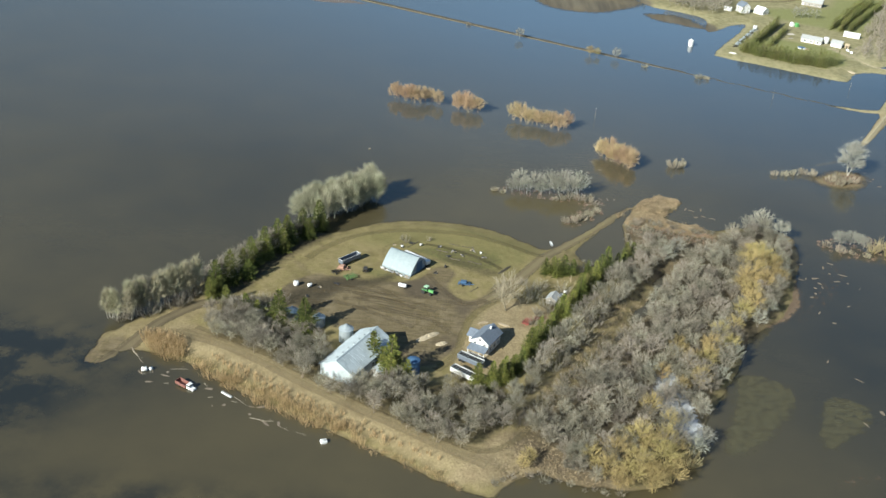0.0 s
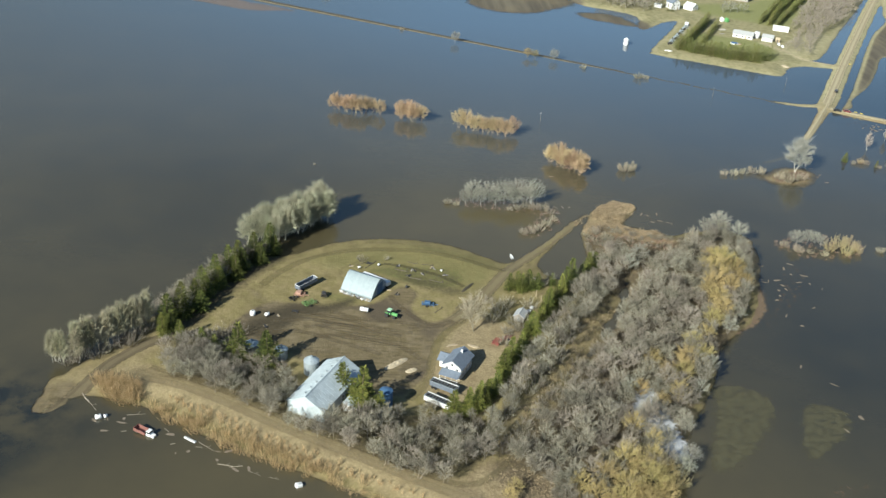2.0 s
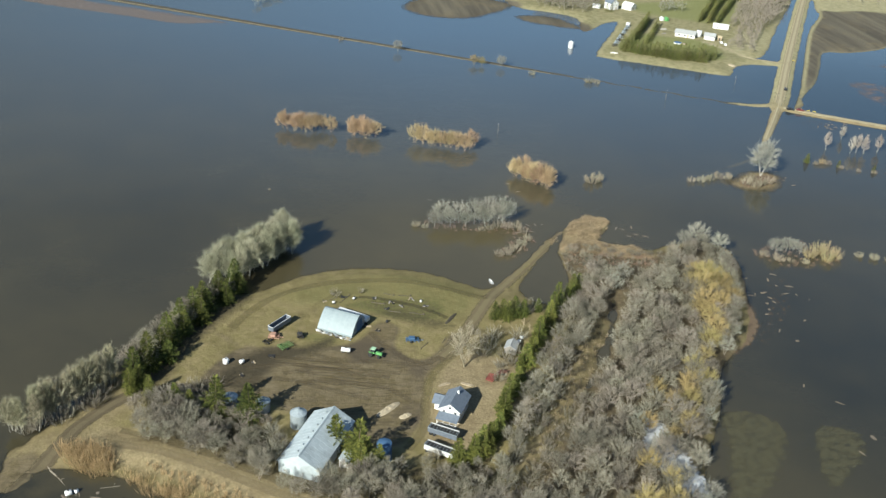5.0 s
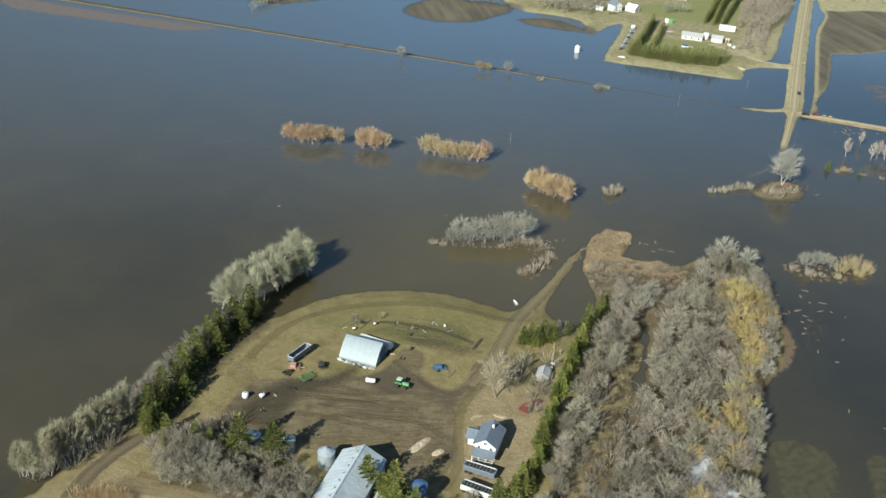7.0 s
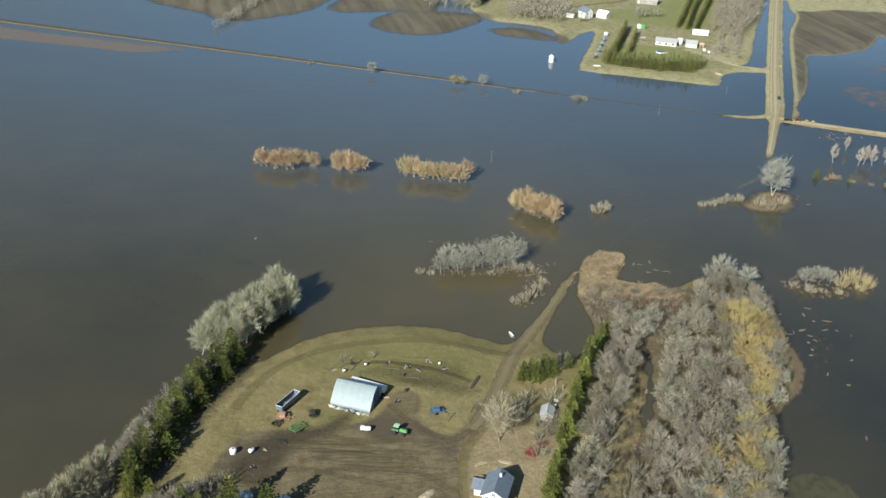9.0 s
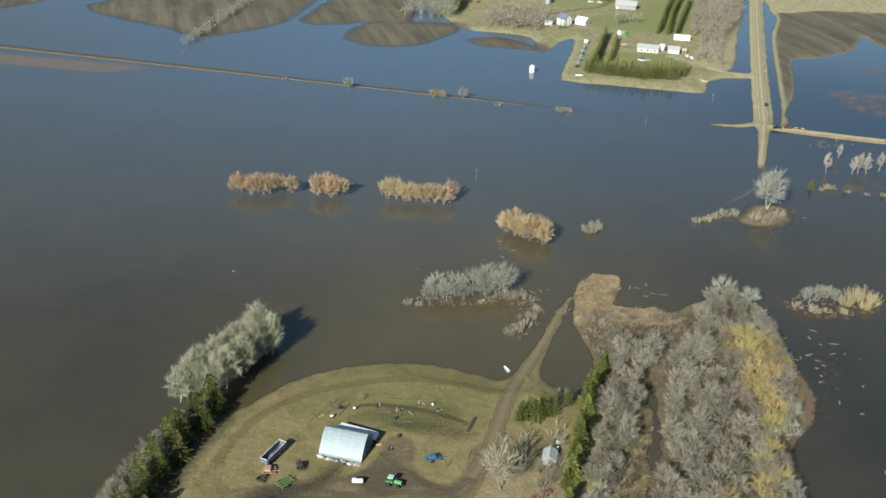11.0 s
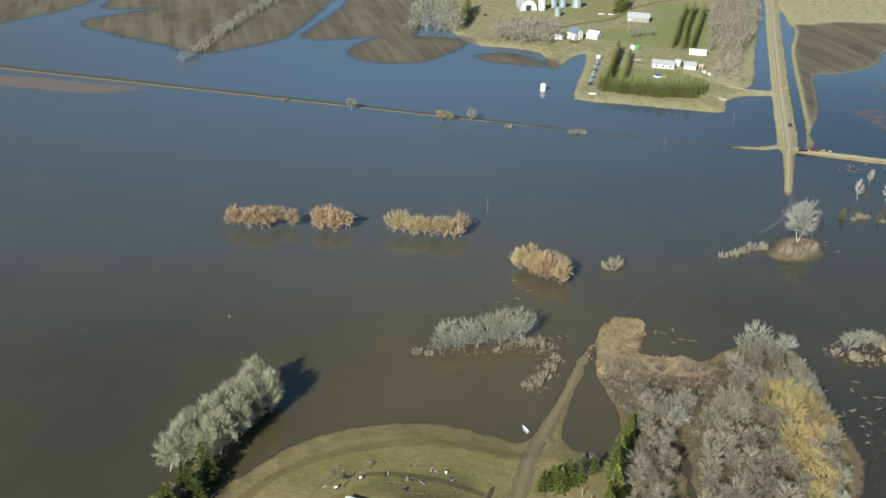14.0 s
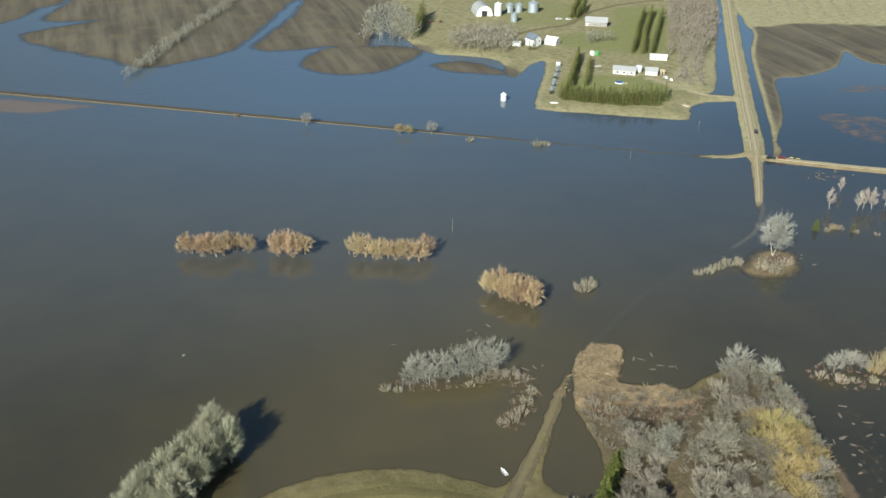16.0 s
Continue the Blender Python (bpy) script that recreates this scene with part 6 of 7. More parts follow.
def heap(name, m, length, width, height, mat, label, category):
    """A loose heap with an uneven crest."""
    bm = bmesh.new()
    n, k = 20, 9
    rows = []
    for i in range(n + 1):
        u = -1 + 2 * i / n
        row = []
        for j in range(k + 1):
            v = -1 + 2 * j / k
            e = max(0.0, 1 - abs(u) ** 3 - v * v)
            z = height * e ** 0.8 * (1 + 0.5 * noise.noise(Vector((u * 4, v * 2, 3))))
            row.append(bm.verts.new((u * length / 2 + 0.3 * noise.noise(Vector((v * 3, u * 3, 1))), v * width / 2 * (1 + 0.2 * noise.noise(Vector((u * 3, 7, v)))), z - 0.15)))
        rows.append(row)
    for a, b in zip(rows, rows[1:]):
        for j in range(k):
            bm.faces.new((a[j], b[j], b[j + 1], a[j + 1]))
    me = bpy.data.meshes.new(name)
    bm.to_mesh(me)
    bm.free()
    me.materials.append(mat)
    ob = new(name, me)
    ob.matrix_world = m
    return tagged(ob, label, category)


heap("spoil_mound", on(-0.6, 313.2, 42), 11.5, 3.0, 0.9, SAND, "long pale gravel heap on the dirt yard", "heap")
heap("soil_bank", on(29.2, 367.6, 55), 10.3, 1.8, 0.6, plain("black_soil", (0.045, 0.039, 0.028), (0.085, 0.072, 0.05), 1.5, 0.95, kind="position"), "long low bank of dark soil on the grass", "heap")
heap("spoil_mound", on(4.6, 309.2, 30), 5.0, 2.6, 0.7, SAND, "small tan gravel heap on the dirt yard", "heap")


def lumber(m, n, label, mat=WOOD, length=4.0):
    ob = thing("lumber_pile", m, label, "lumber")
    r = random.Random(n * 7 + int(length))
    for k in range(n):
        part("board", boxed(length * r.uniform(0.7, 1.1), 0.28, 0.12, r.uniform(-0.3, 0.3), -0.5 + 0.32 * (k % 4), 0.03 + 0.13 * (k // 4), rz=r.uniform(-7, 7), bevel=0), mat, ob)


lumber(on(27.6, 324.6, -28), 8, "pile of pale boards behind the house")
lumber(on(20.0, 325.4, 15), 6, "scattered weathered boards behind the house")
lumber(on(24.0, 322.0, 70), 5, "loose weathered boards behind the house")
lumber(on(-26, 308.2, 10), 6, "white boards stacked behind the barn", BRIGHT_WHITE, 2.4)
lumber(on(-73.5, 311.5, 20), 5, "white board dropped by the track", BRIGHT_WHITE, 2.0)
scrap_r = random.Random(5)
for k in range(13):
    u = -6.6 + 1.1 * k
    x, y = -11.9 + u * 0.863 - 7.4 * 0.504, 365.4 - u * 0.504 - 7.4 * 0.863
    ob = thing("scrap_pile", on(x + scrap_r.uniform(-0.3, 0.3), y + scrap_r.uniform(-0.4, 0.4), scrap_r.uniform(0, 180)), "small pile of pale scrap along the shed wall", "scrap", "scrap along the shed wall")
    for j in range(5):
        part("plank", boxed(scrap_r.uniform(0.5, 1.4), scrap_r.uniform(0.15, 0.6), scrap_r.uniform(0.1, 0.5), scrap_r.uniform(-0.5, 0.5), scrap_r.uniform(-0.4, 0.4), 0.05 * j, rz=scrap_r.uniform(0, 180), bevel=0), scrap_r.choice((WHITE_PAINT, WOOD, GALV, BARN_GREY, DARK)), ob)
for x, y, d in ((-17, 383, 20), (-10, 386, 80), (2, 384, 30), (8, 381, 120), (12, 378, 40), (16, 383, 10), (6, 376, 60), (21, 377, 100), (-48, 336, 30), (-44, 343, 70), (-38, 347, 10), (-3, 364, 40), (1, 361, 10)):
    ob = thing("scrap_pile", on(x, y, d), "dark heap of old boards and iron on the grass", "scrap", "scrap on the grass")
    for j in range(4):
        part("plank", boxed(scrap_r.uniform(0.8, 2.6), scrap_r.uniform(0.2, 0.7), scrap_r.uniform(0.1, 0.4), scrap_r.uniform(-0.6, 0.6), scrap_r.uniform(-0.6, 0.6), 0.02, rz=scrap_r.uniform(0, 180), bevel=0), scrap_r.choice((DARK, DARK, WOOD, BARN_GREY)), ob)
DARK_RAIL = plain("dark_weathered_rail", (0.06, 0.05, 0.04), (0.12, 0.1, 0.08), 2.0, 0.9)
for x, y, d, l in ((-9.5, 384.5, 52, 7.5), (-14, 385, 30, 4), (8, 387, -25, 4.5), (14, 385.5, -10, 5), (3, 380.5, -20, 5.5), (17, 372, -22, 6), (8.5, 374, -18, 5), (16.5, 349.5, 50, 5), (24, 352, 60, 3.5)):
    ob = thing("fallen_rail", on(x, y, d), "dark weathered rail lying in the grass", "rail", "fallen rails")
    part("rail", boxed(l, 0.22, 0.2, 0, 0, 0.03, bevel=0.03), DARK_RAIL, ob)
    part("stub", boxed(0.2, 0.2, 0.9, l * 0.42, 0, 0.0, bevel=0.03), DARK_RAIL, ob)
old_shed = gable_building("old_shed", on(47.5, 344.5, -25), 5.0, 4.0, 2.2, 3.4, BARN_GREY, GREY_ROOF, "small derelict grey shed among shrubs", "shed", 0.3, windows=((0, -2.55, 0.9, 0.8, 0.8, 0),), doors=((2.05, 0, 0, 0.9, 1.9, 90, WOOD),))
for x, y in ((51.5, 349.0), (53.0, 351.5)):
    tank("barrel", on(x, y, x * 10), 0.6, 1.4, True, "pale drum lying among shrubs")
for x, y, h in ((56.0, 361.0, 3.2), (57.6, 358.0, 2.4)):
    ob = thing("fence_post", on(x, y, 10), "rough wooden fence post by the spruces", "post", "fence posts")
    part("post", cyl(0.16, h, seg=8, r2=0.12), WOOD, ob)
    part("brace", boxed(0.12, 0.12, h * 0.9, 0.6, 0, 0.0, ry=-35, bevel=0.01), WOOD, ob)


DARK_POLE = plain("dark_pole_wood", (0.13, 0.12, 0.10), (0.2, 0.18, 0.15), 2.0, 0.9)


def pole(x, y, h, label, group="power poles"):
    ob = thing("utility_pole", on(x, y, 60, z=max(ground_z(x, y), -0.5)), label, "pole", group)
    part("post", cyl(0.12, h, seg=8, r2=0.07), DARK_POLE, ob)
    part("crossarm", boxed(1.8, 0.1, 0.12, 0, 0.12, h - 0.8, bevel=0.01), DARK_POLE, ob)
    for s in (-0.85, 0, 0.85):
        part("insulator", cyl(0.06, 0.18, s, 0.12, h - 0.66, seg=6), BRIGHT_WHITE, ob)


pole(88.5, 563, 7.0, "weathered utility pole standing in the flood")
pole(155, 394.5, 7.0, "weathered utility pole at the wood's edge")
pole(32.6, 447.5, 6.0, "weathered utility pole beside drowned trees")
pole(209, 622, 7.0, "weathered utility pole standing in the flood")
pole(269, 653, 6.0, "weathered utility pole standing in the flood")


def build_boat(m, label):
    ob = thing("rowing_boat", m, label, "boat")
    bm = bmesh.new()
    rows = []
    for i in range(11):
        u = i / 10
        half = 0.85 * (1 - max(0, (u - 0.45) / 0.55) ** 2.2) + 0.02
        keel = 0.05 + 0.5 * max(0, (u - 0.6) / 0.4) ** 2
        top = 0.6 + 0.25 * u * u
        x = -2.6 + 5.2 * u
        rows.append([bm.verts.new(p) for p in ((x, -half, top), (x, -half * 0.75, keel + 0.12), (x, 0, keel), (x, half * 0.75, keel + 0.12), (x, half, top), (x, half * 0.9, top), (x, half * 0.62, keel + 0.22), (x, 0, keel + 0.12), (x, -half * 0.62, keel + 0.22), (x, -half * 0.9, top))])
    for a, b in zip(rows, rows[1:]):
        for j in range(10):
            bm.faces.new((a[j], a[(j + 1) % 10], b[(j + 1) % 10], b[j]))
    bm.faces.new(rows[0]), bm.faces.new(rows[-1][::-1])
    bmesh.ops.recalc_face_normals(bm, faces=bm.faces)
    part("hull", bm, BRIGHT_WHITE, ob)
    for x in (-1.6, 0.0, 1.2):
        part("bench", boxed(0.35, 1.2, 0.06, x, 0, 0.45, bevel=0), GREY_ROOF, ob)
    motor = part("motor", boxed(0.4, 0.35, 0.6, -2.8, 0, 0.5, bevel=0.06), DARK, ob)
    part("shaft", boxed(0.12, 0.12, 0.9, -2.8, 0, -0.35, bevel=0.01), DARK, motor)


build_boat(pose(50.8, 397.4, -0.12, 0, 0, 98) @ Matrix.Scale(0.74, 4), "white open motor boat moored at the grass bank")


# ---- things left in the flood by the dike ----
def build_truck():
    ob = thing("grain_truck", pose(-79.4, 275.0, -0.75, 0, 4, -30), "half-drowned old grain truck with red box and white cab", "truck")
    part("chassis", boxed(7.0, 1.0, 0.3, 0, 0, 0.7, bevel=0.02), DARK, ob)
    bm = bmesh.new()
    for s in (-1, 1):
        add_box(bm, 4.4, 0.1, 1.1, -1.4, s * 1.15, 1.05)
        add_box(bm, 0.1, 2.3, 1.1, -1.4 + s * 2.2, 0, 1.05)
        for k in range(6):
            add_box(bm, 0.12, 0.08, 1.1, -3.2 + 0.75 * k, s * 1.24, 1.05)
    add_box(bm, 4.4, 2.3, 0.1, -1.4, 0, 1.02)
    part("box", bm, RED, ob)
    cab = part("cab", boxed(1.5, 2.0, 1.0, 1.8, 0, 1.0, bevel=0.12), BRIGHT_WHITE, ob)
    part("roof", boxed(1.3, 1.8, 0.14, 1.7, 0, 2.62, bevel=0.06), BRIGHT_WHITE, cab)
    part("glass", boxed(1.2, 1.75, 0.62, 1.7, 0, 2.0, bevel=0.03), DARK_GLASS, cab)
    part("hood", boxed(1.4, 1.6, 0.75, 3.2, 0, 0.95, bevel=0.14), BRIGHT_WHITE, ob)
    for x in (-2.4, 2.9):
        for s in (-1, 1):
            add_wheel(ob, x, s * 0.95, 0.5, 0.4, RED)


build_truck()
tank("tank", pose(-95.2, 282.4, -0.5, 0, 0, 20), 0.8, 2.0, True, "white tank half sunk in the flood")
tank("tank", pose(-93.2, 283.2, -0.55, 0, 0, 60), 0.6, 1.2, True, "white drum half sunk in the flood")
hutch = thing("poly_crate", pose(-30.6, 251.0, -0.35, 4, 6, 25), "white plastic crate afloat by the dike", "crate")
part("body", boxed(2.0, 1.5, 1.3, 0, 0, 0, bevel=0.12), BRIGHT_WHITE, hutch)
part("lid", boxed(0.7, 0.7, 0.12, 0.2, 0, 1.3, bevel=0.04), GREY_ROOF, hutch)
punt = thing("white_trough", pose(-65.2, 272.0, -0.1, 0, 0, -35), "long white trough afloat beside the brush", "trough")
part("shell", boxed(4.6, 0.8, 0.45, 0, 0, 0, bevel=0.1), BRIGHT_WHITE, punt)
part("inside", boxed(4.2, 0.5, 0.06, 0, 0, 0.42, bevel=0.01), GREY_ROOF, punt)
DRIFTWOOD = plain("grey_driftwood", (0.2, 0.17, 0.125), (0.32, 0.275, 0.21), 2.0, 0.9)


def log(x, y, deg, length, rad, mat, label="pale drift log lying in shallow water"):
    ob = thing("drift_log", pose(x, y, 0.02, 0, 0, deg), label, "log", "drift logs")
    part("log", cyl(rad, length, -length / 2, 0, 0, ry=90, seg=7, r2=rad * 0.6), mat, ob)
    part("branch", cyl(rad * 0.4, length * 0.25, length * 0.1, 0, 0, ry=60, rz=40, seg=5, r2=0.02), mat, ob)


for x, y, d, l, r_ in ((-53, 260.2, -12, 6, 0.18), (-49.6, 259.6, 8, 5, 0.16), (-60, 269, -40, 8, 0.12), (-62, 268.5, -10, 2.4, 0.15), (-99, 289.5, -55, 9, 0.14),
                           (-103, 295, -62, 8, 0.3), (-101, 292, -55, 4, 0.3), (-84, 284.5, 6, 7, 0.14), (-73, 276.6, -48, 3, 0.15), (-70, 270, 20, 2, 0.15), (-44, 256.6, -30, 5, 0.1), (-38, 254.4, -20, 4, 0.1), (-86, 276, 10, 2, 0.2)):
    log(x, y, d, l * 0.8, r_ * 0.7, DRIFTWOOD)
heap("snag", pose(-37.4, 491.7, -0.1, 0, 0, 30), 1.8, 1.0, 0.8, plain("dark_snag", (0.1, 0.09, 0.075), (0.18, 0.16, 0.13)), "grey snag breaking the open water", "snag")


# ---- the farm beyond the gravel road ----
ranch = gable_building("ranch_house", on(276.5, 763.0, 60.0), 15.0, 8.0, 2.8, 4.6, WHITE_PAINT, GREY_ROOF, "long low white ranch house with pale grey roof", "house", 0.5,
                       windows=((-4.02, -5, 0.9, 1.6, 1.1, 90), (-4.02, 0, 0.9, 1.6, 1.1, 90), (-4.02, 4.5, 0.9, 1.6, 1.1, 90), (4.02, 0, 0.9, 1.6, 1.1, 90)), doors=((-4.05, -2.4, 0, 1.0, 2.1, 90, WOOD),))
part("chimney", boxed(0.8, 0.8, 1.3, 0.6, 3, 4.0, bevel=0.03), BARN_GREY, ranch)
gable_building("garage", on(293.5, 756.5, 60.0), 8.0, 7.5, 2.8, 4.4, WHITE_PAINT, GREY_ROOF, "white garage with pale roof beside the ranch house", "garage", 0.4, windows=((0, -4.02, 1, 1.0, 0.9, 0),), doors=((-3.8, 0, 0, 4.0, 2.3, 90, BRIGHT_WHITE),))
tank("propane_tank", on(286.6, 761.5, 60), 2.0, 5.0, False, "tall white tank beside the ranch house", BRIGHT_WHITE, "")
gable_building("long_shed", on(315.0, 786.5, 62.0), 12.0, 4.5, 2.6, 3.6, BRIGHT_WHITE, BRIGHT_WHITE, "long narrow white shed with white roof", "shed", 0.2, windows=((-2.27, 2, 0.9, 0.9, 0.8, 90),), doors=((-2.3, -2, 0, 1.6, 2.0, 90, WHITE_PAINT),))
gable_building("porch_shed", on(300.5, 754.0, 60), 3.0, 3.0, 2.2, 3.0, WOOD, WOOD, "small brown shed beside the garage", "shed", 0.2, doors=((-1.55, 0, 0, 0.9, 1.9, 90, DARK),))
pool = thing("garden_pool", on(263.0, 743.5, -30), "round blue garden pool with a small deck", "pool")
part("wall", lathe([(2.9, 0), (2.9, 0.7), (2.75, 0.75)], 24), WHITE_PAINT, pool)
part("cover", lathe([(2.7, 0.77), (2.4, 0.79), (0.2, 0.82)], 24), TARP, pool)
part("deck", boxed(2.6, 2.2, 0.7, 4.2, 0, 0, bevel=0.03), WOOD, pool)
for x, y, c in ((274, 808, BRIGHT_WHITE), (277.5, 807, GREEN)):
    gable_building("hut", on(x, y, 20), 3.0, 2.4, 2.0, 2.8, c, c, "small painted garden hut on the lawn" if c is GREEN else "small white garden hut on the lawn", "hut", 0.15, doors=((1.25, 0, 0, 0.8, 1.7, 90, WOOD),))
heap("rubble_mound", on(205.5, 717.5, -20), 6.0, 3.0, 0.6, plain("white_rubble", (0.55, 0.53, 0.48), (0.7, 0.68, 0.63), 2.0, 0.9), "pale rubble heap on the shore", "heap")
heap("rubble_mound", on(283.5, 693.5, -40), 7.0, 4.5, 0.8, SAND, "pale gravel heap beside the lane", "heap")
heap("rubble_mound", on(266, 782, 10), 7.0, 4.0, 0.8, plain("pale_rubble", (0.36, 0.33, 0.29), (0.5, 0.46, 0.4), 2.0, 0.9), "grey rubble heap beyond the ranch house", "heap")
lumber(on(262, 770, 20), 8, "stack of grey boards by the ranch house", BARN_GREY, 4.0)
for k in range(12):
    x, y = 211 + 26.5 * k / 11, 735 + 50 * k / 11
    implement("seeder", on(x, y, -28 + 6 * (k % 3)), GALV if k % 3 else DARK, "grey idle seeder in the machinery row", 2.6, 3.2, 3, GALV if k % 2 else None, True, "machinery row on the shore", 0.9)
tank("van_tank", on(239.5, 789.5, 60), 1.6, 3.0, False, "white upright tank at the end of the machinery row", BRIGHT_WHITE, "")
house_b = gable_building("white_house", on(243.0, 844.0, 20.0), 9.0, 7.5, 5.4, 8.4, BRIGHT_WHITE, SHINGLE, "two-storey white house with dark steep roof", "house", 0.4,
                         windows=((-1.8, -4.52, 3.3, 0.9, 1.2, 0), (1.8, -4.52, 3.3, 0.9, 1.2, 0), (-1.8, -4.52, 0.9, 0.9, 1.2, 0), (0, -4.52, 5.9, 0.8, 0.9, 0), (3.77, 0, 3.3, 0.9, 1.2, 90)), doors=((1.6, -4.54, 0, 0.9, 2.0, 0, WOOD),))
gable_building("white_cottage", on(258.0, 843.0, 40.0), 9.0, 8.0, 2.9, 5.4, BRIGHT_WHITE, BRIGHT_WHITE, "white cottage with white roof near the shore", "house", 0.3, windows=((-1.8, -4.52, 1, 1, 1.0, 0), (1.8, -4.52, 1, 1, 1.0, 0)), doors=((0, -4.54, 0, 0.9, 2.0, 0, WOOD),))
gable_building("low_shed", on(231.0, 846.0, 60.0), 6.0, 3.5, 2.2, 3.0, BRIGHT_WHITE, BRIGHT_WHITE, "low white shed beside the bare wood", "shed", 0.2, doors=((-1.8, 0, 0, 1.4, 1.8, 90, WHITE_PAINT),))
gable_building("grey_barn", on(314.0, 886.0, 62.0), 17.0, 9.0, 3.4, 6.2, BARN_GREY, GREY_ROOF, "long grey barn with a pale metal roof", "barn", 0.4, 8,
               windows=tuple((-4.52, -6.5 + 2.6 * k, 1.2, 1.0, 0.8, 90) for k in range(6)), doors=((-4.55, 7.0, 0, 1.6, 2.4, 90, WHITE_PAINT),))


def build_far_arch():
    ob = thing("arched_shed", on(238.0, 942.0, -6), "white arched shed with an open dark doorway", "shed")
    n, w, h = 14, 7.0, 8.6
    arch = [(-w * math.cos(math.pi * k / n), 0.2 + h * math.sin(math.pi * k / n) ** 0.85) for k in range(n + 1)]
    inner = [(x * 0.97, z * 0.97) for x, z in arch]
    part("roof", prism([*arch, *inner[::-1]], -9, 9), GREY_ROOF, ob)
    bm = prism(inner, -8.9, -8.7)
    part("end_wall", bm, BRIGHT_WHITE, ob)
    add_door(ob, 0, -8.95, 0, 4.6, 4.6, 0, DARK)


build_far_arch()
for x, y, r_, h, roof, mat in ((249, 934, 3.0, 9.5, 1.2, BRIGHT_WHITE), (262.5, 943, 3.2, 6.4, 1.5, GALV), (270.0, 941, 3.0, 6.2, 1.4, GALV), (281.5, 938, 4.2, 7.6, 1.8, GALV), (254.5, 912, 2.6, 6.0, 1.4, GALV)):
    grain_bin("grain_bin", x, y, r_, h, roof, mat, "white round-topped farm silo" if mat is BRIGHT_WHITE else "galvanised grain bin of the far farmyard", "bins of the far farm")
flood_bin = grain_bin("hopper_bin", 178.0, 733.5, 1.8, 4.4, 1.0, BRIGHT_WHITE, "white hopper bin standing alone in the flood", "", z=-0.4)


def build_car(m, paint, label, long=4.6):
    ob = thing("car", m, label, "car", "parked vehicles")
    l = long / 2
    part("body", prism([(-l, 0.35), (l, 0.35), (l, 0.8), (l * 0.5, 1.0), (-l, 1.05)], -0.9, 0.9), paint, ob)
    cab = part("cabin", prism([(-l * 0.7, 1.0), (l * 0.4, 0.98), (l * 0.12, 1.6), (-l * 0.55, 1.62)], -0.78, 0.78), paint, ob)
    part("glass", prism([(-l * 0.66, 1.06), (l * 0.36, 1.05), (l * 0.1, 1.55), (-l * 0.53, 1.56)], -0.8, 0.8), DARK_GLASS, cab)
    for x in (-l * 0.62, l * 0.62):
        for s in (-1, 1):
            add_wheel(ob, x, s * 0.82, 0.36, 0.24)
    for s in (-1, 1):
        part("headlight", boxed(0.06, 0.35, 0.16, l, s * 0.6, 0.62, bevel=0.01), BRIGHT_WHITE, ob)


BLACK_PAINT = plain("black_car_paint", (0.015, 0.016, 0.02), (0.03, 0.03, 0.035), 2.0, 0.25, 0.0, 0.05, spec=0.5)
MAROON = plain("maroon_car_paint", (0.12, 0.02, 0.02), (0.18, 0.035, 0.03), 2.0, 0.3, 0.0, 0.05, spec=0.5)
build_car(on(297.5, 638.0, 60), BLACK_PAINT, "dark pickup-sized car parked on the gravel road", 5.2)
build_car(on(282.5, 600.5, -20), BLACK_PAINT, "dark car parked at the road junction", 5.0)
build_car(on(288.0, 598.5, -30), MAROON, "maroon car parked at the road junction", 4.6)
build_car(on(299.0, 740.0, 75), BRIGHT_WHITE, "white car parked on the farm lane", 4.8)
build_car(on(298.0, 745.5, 80), BRIGHT_WHITE, "white van parked on the farm lane", 5.2)
build_car(on(292.0, 909.0, -10), BRIGHT_WHITE, "white car parked by the grain bins", 5.2)
build_car(on(299.0, 906.0, -10), BRIGHT_WHITE, "white car parked beside the grain bins", 4.4)
build_car(on(190.0, 926.0, 10), RED, "red machine parked by the far wood", 5.0)
build_car(on(196.5, 924.0, 40), RED, "red machine parked near the far wood", 4.0)
for x, y in ((292.5, 596.5), (295.5, 594.5), (290.5, 602.5), (335, 702)):
    ob = thing("road_barrier", on(x, y, -30), "pale barrier at the flooded junction", "barrier", "road barriers")
    part("board", boxed(1.8, 0.1, 0.35, 0, 0, 0.75, bevel=0.01), YELLOW, ob)
    for s in (-0.7, 0.7):
        part("leg", boxed(0.08, 0.6, 0.8, s, 0, 0, bevel=0.01), WOOD, ob)

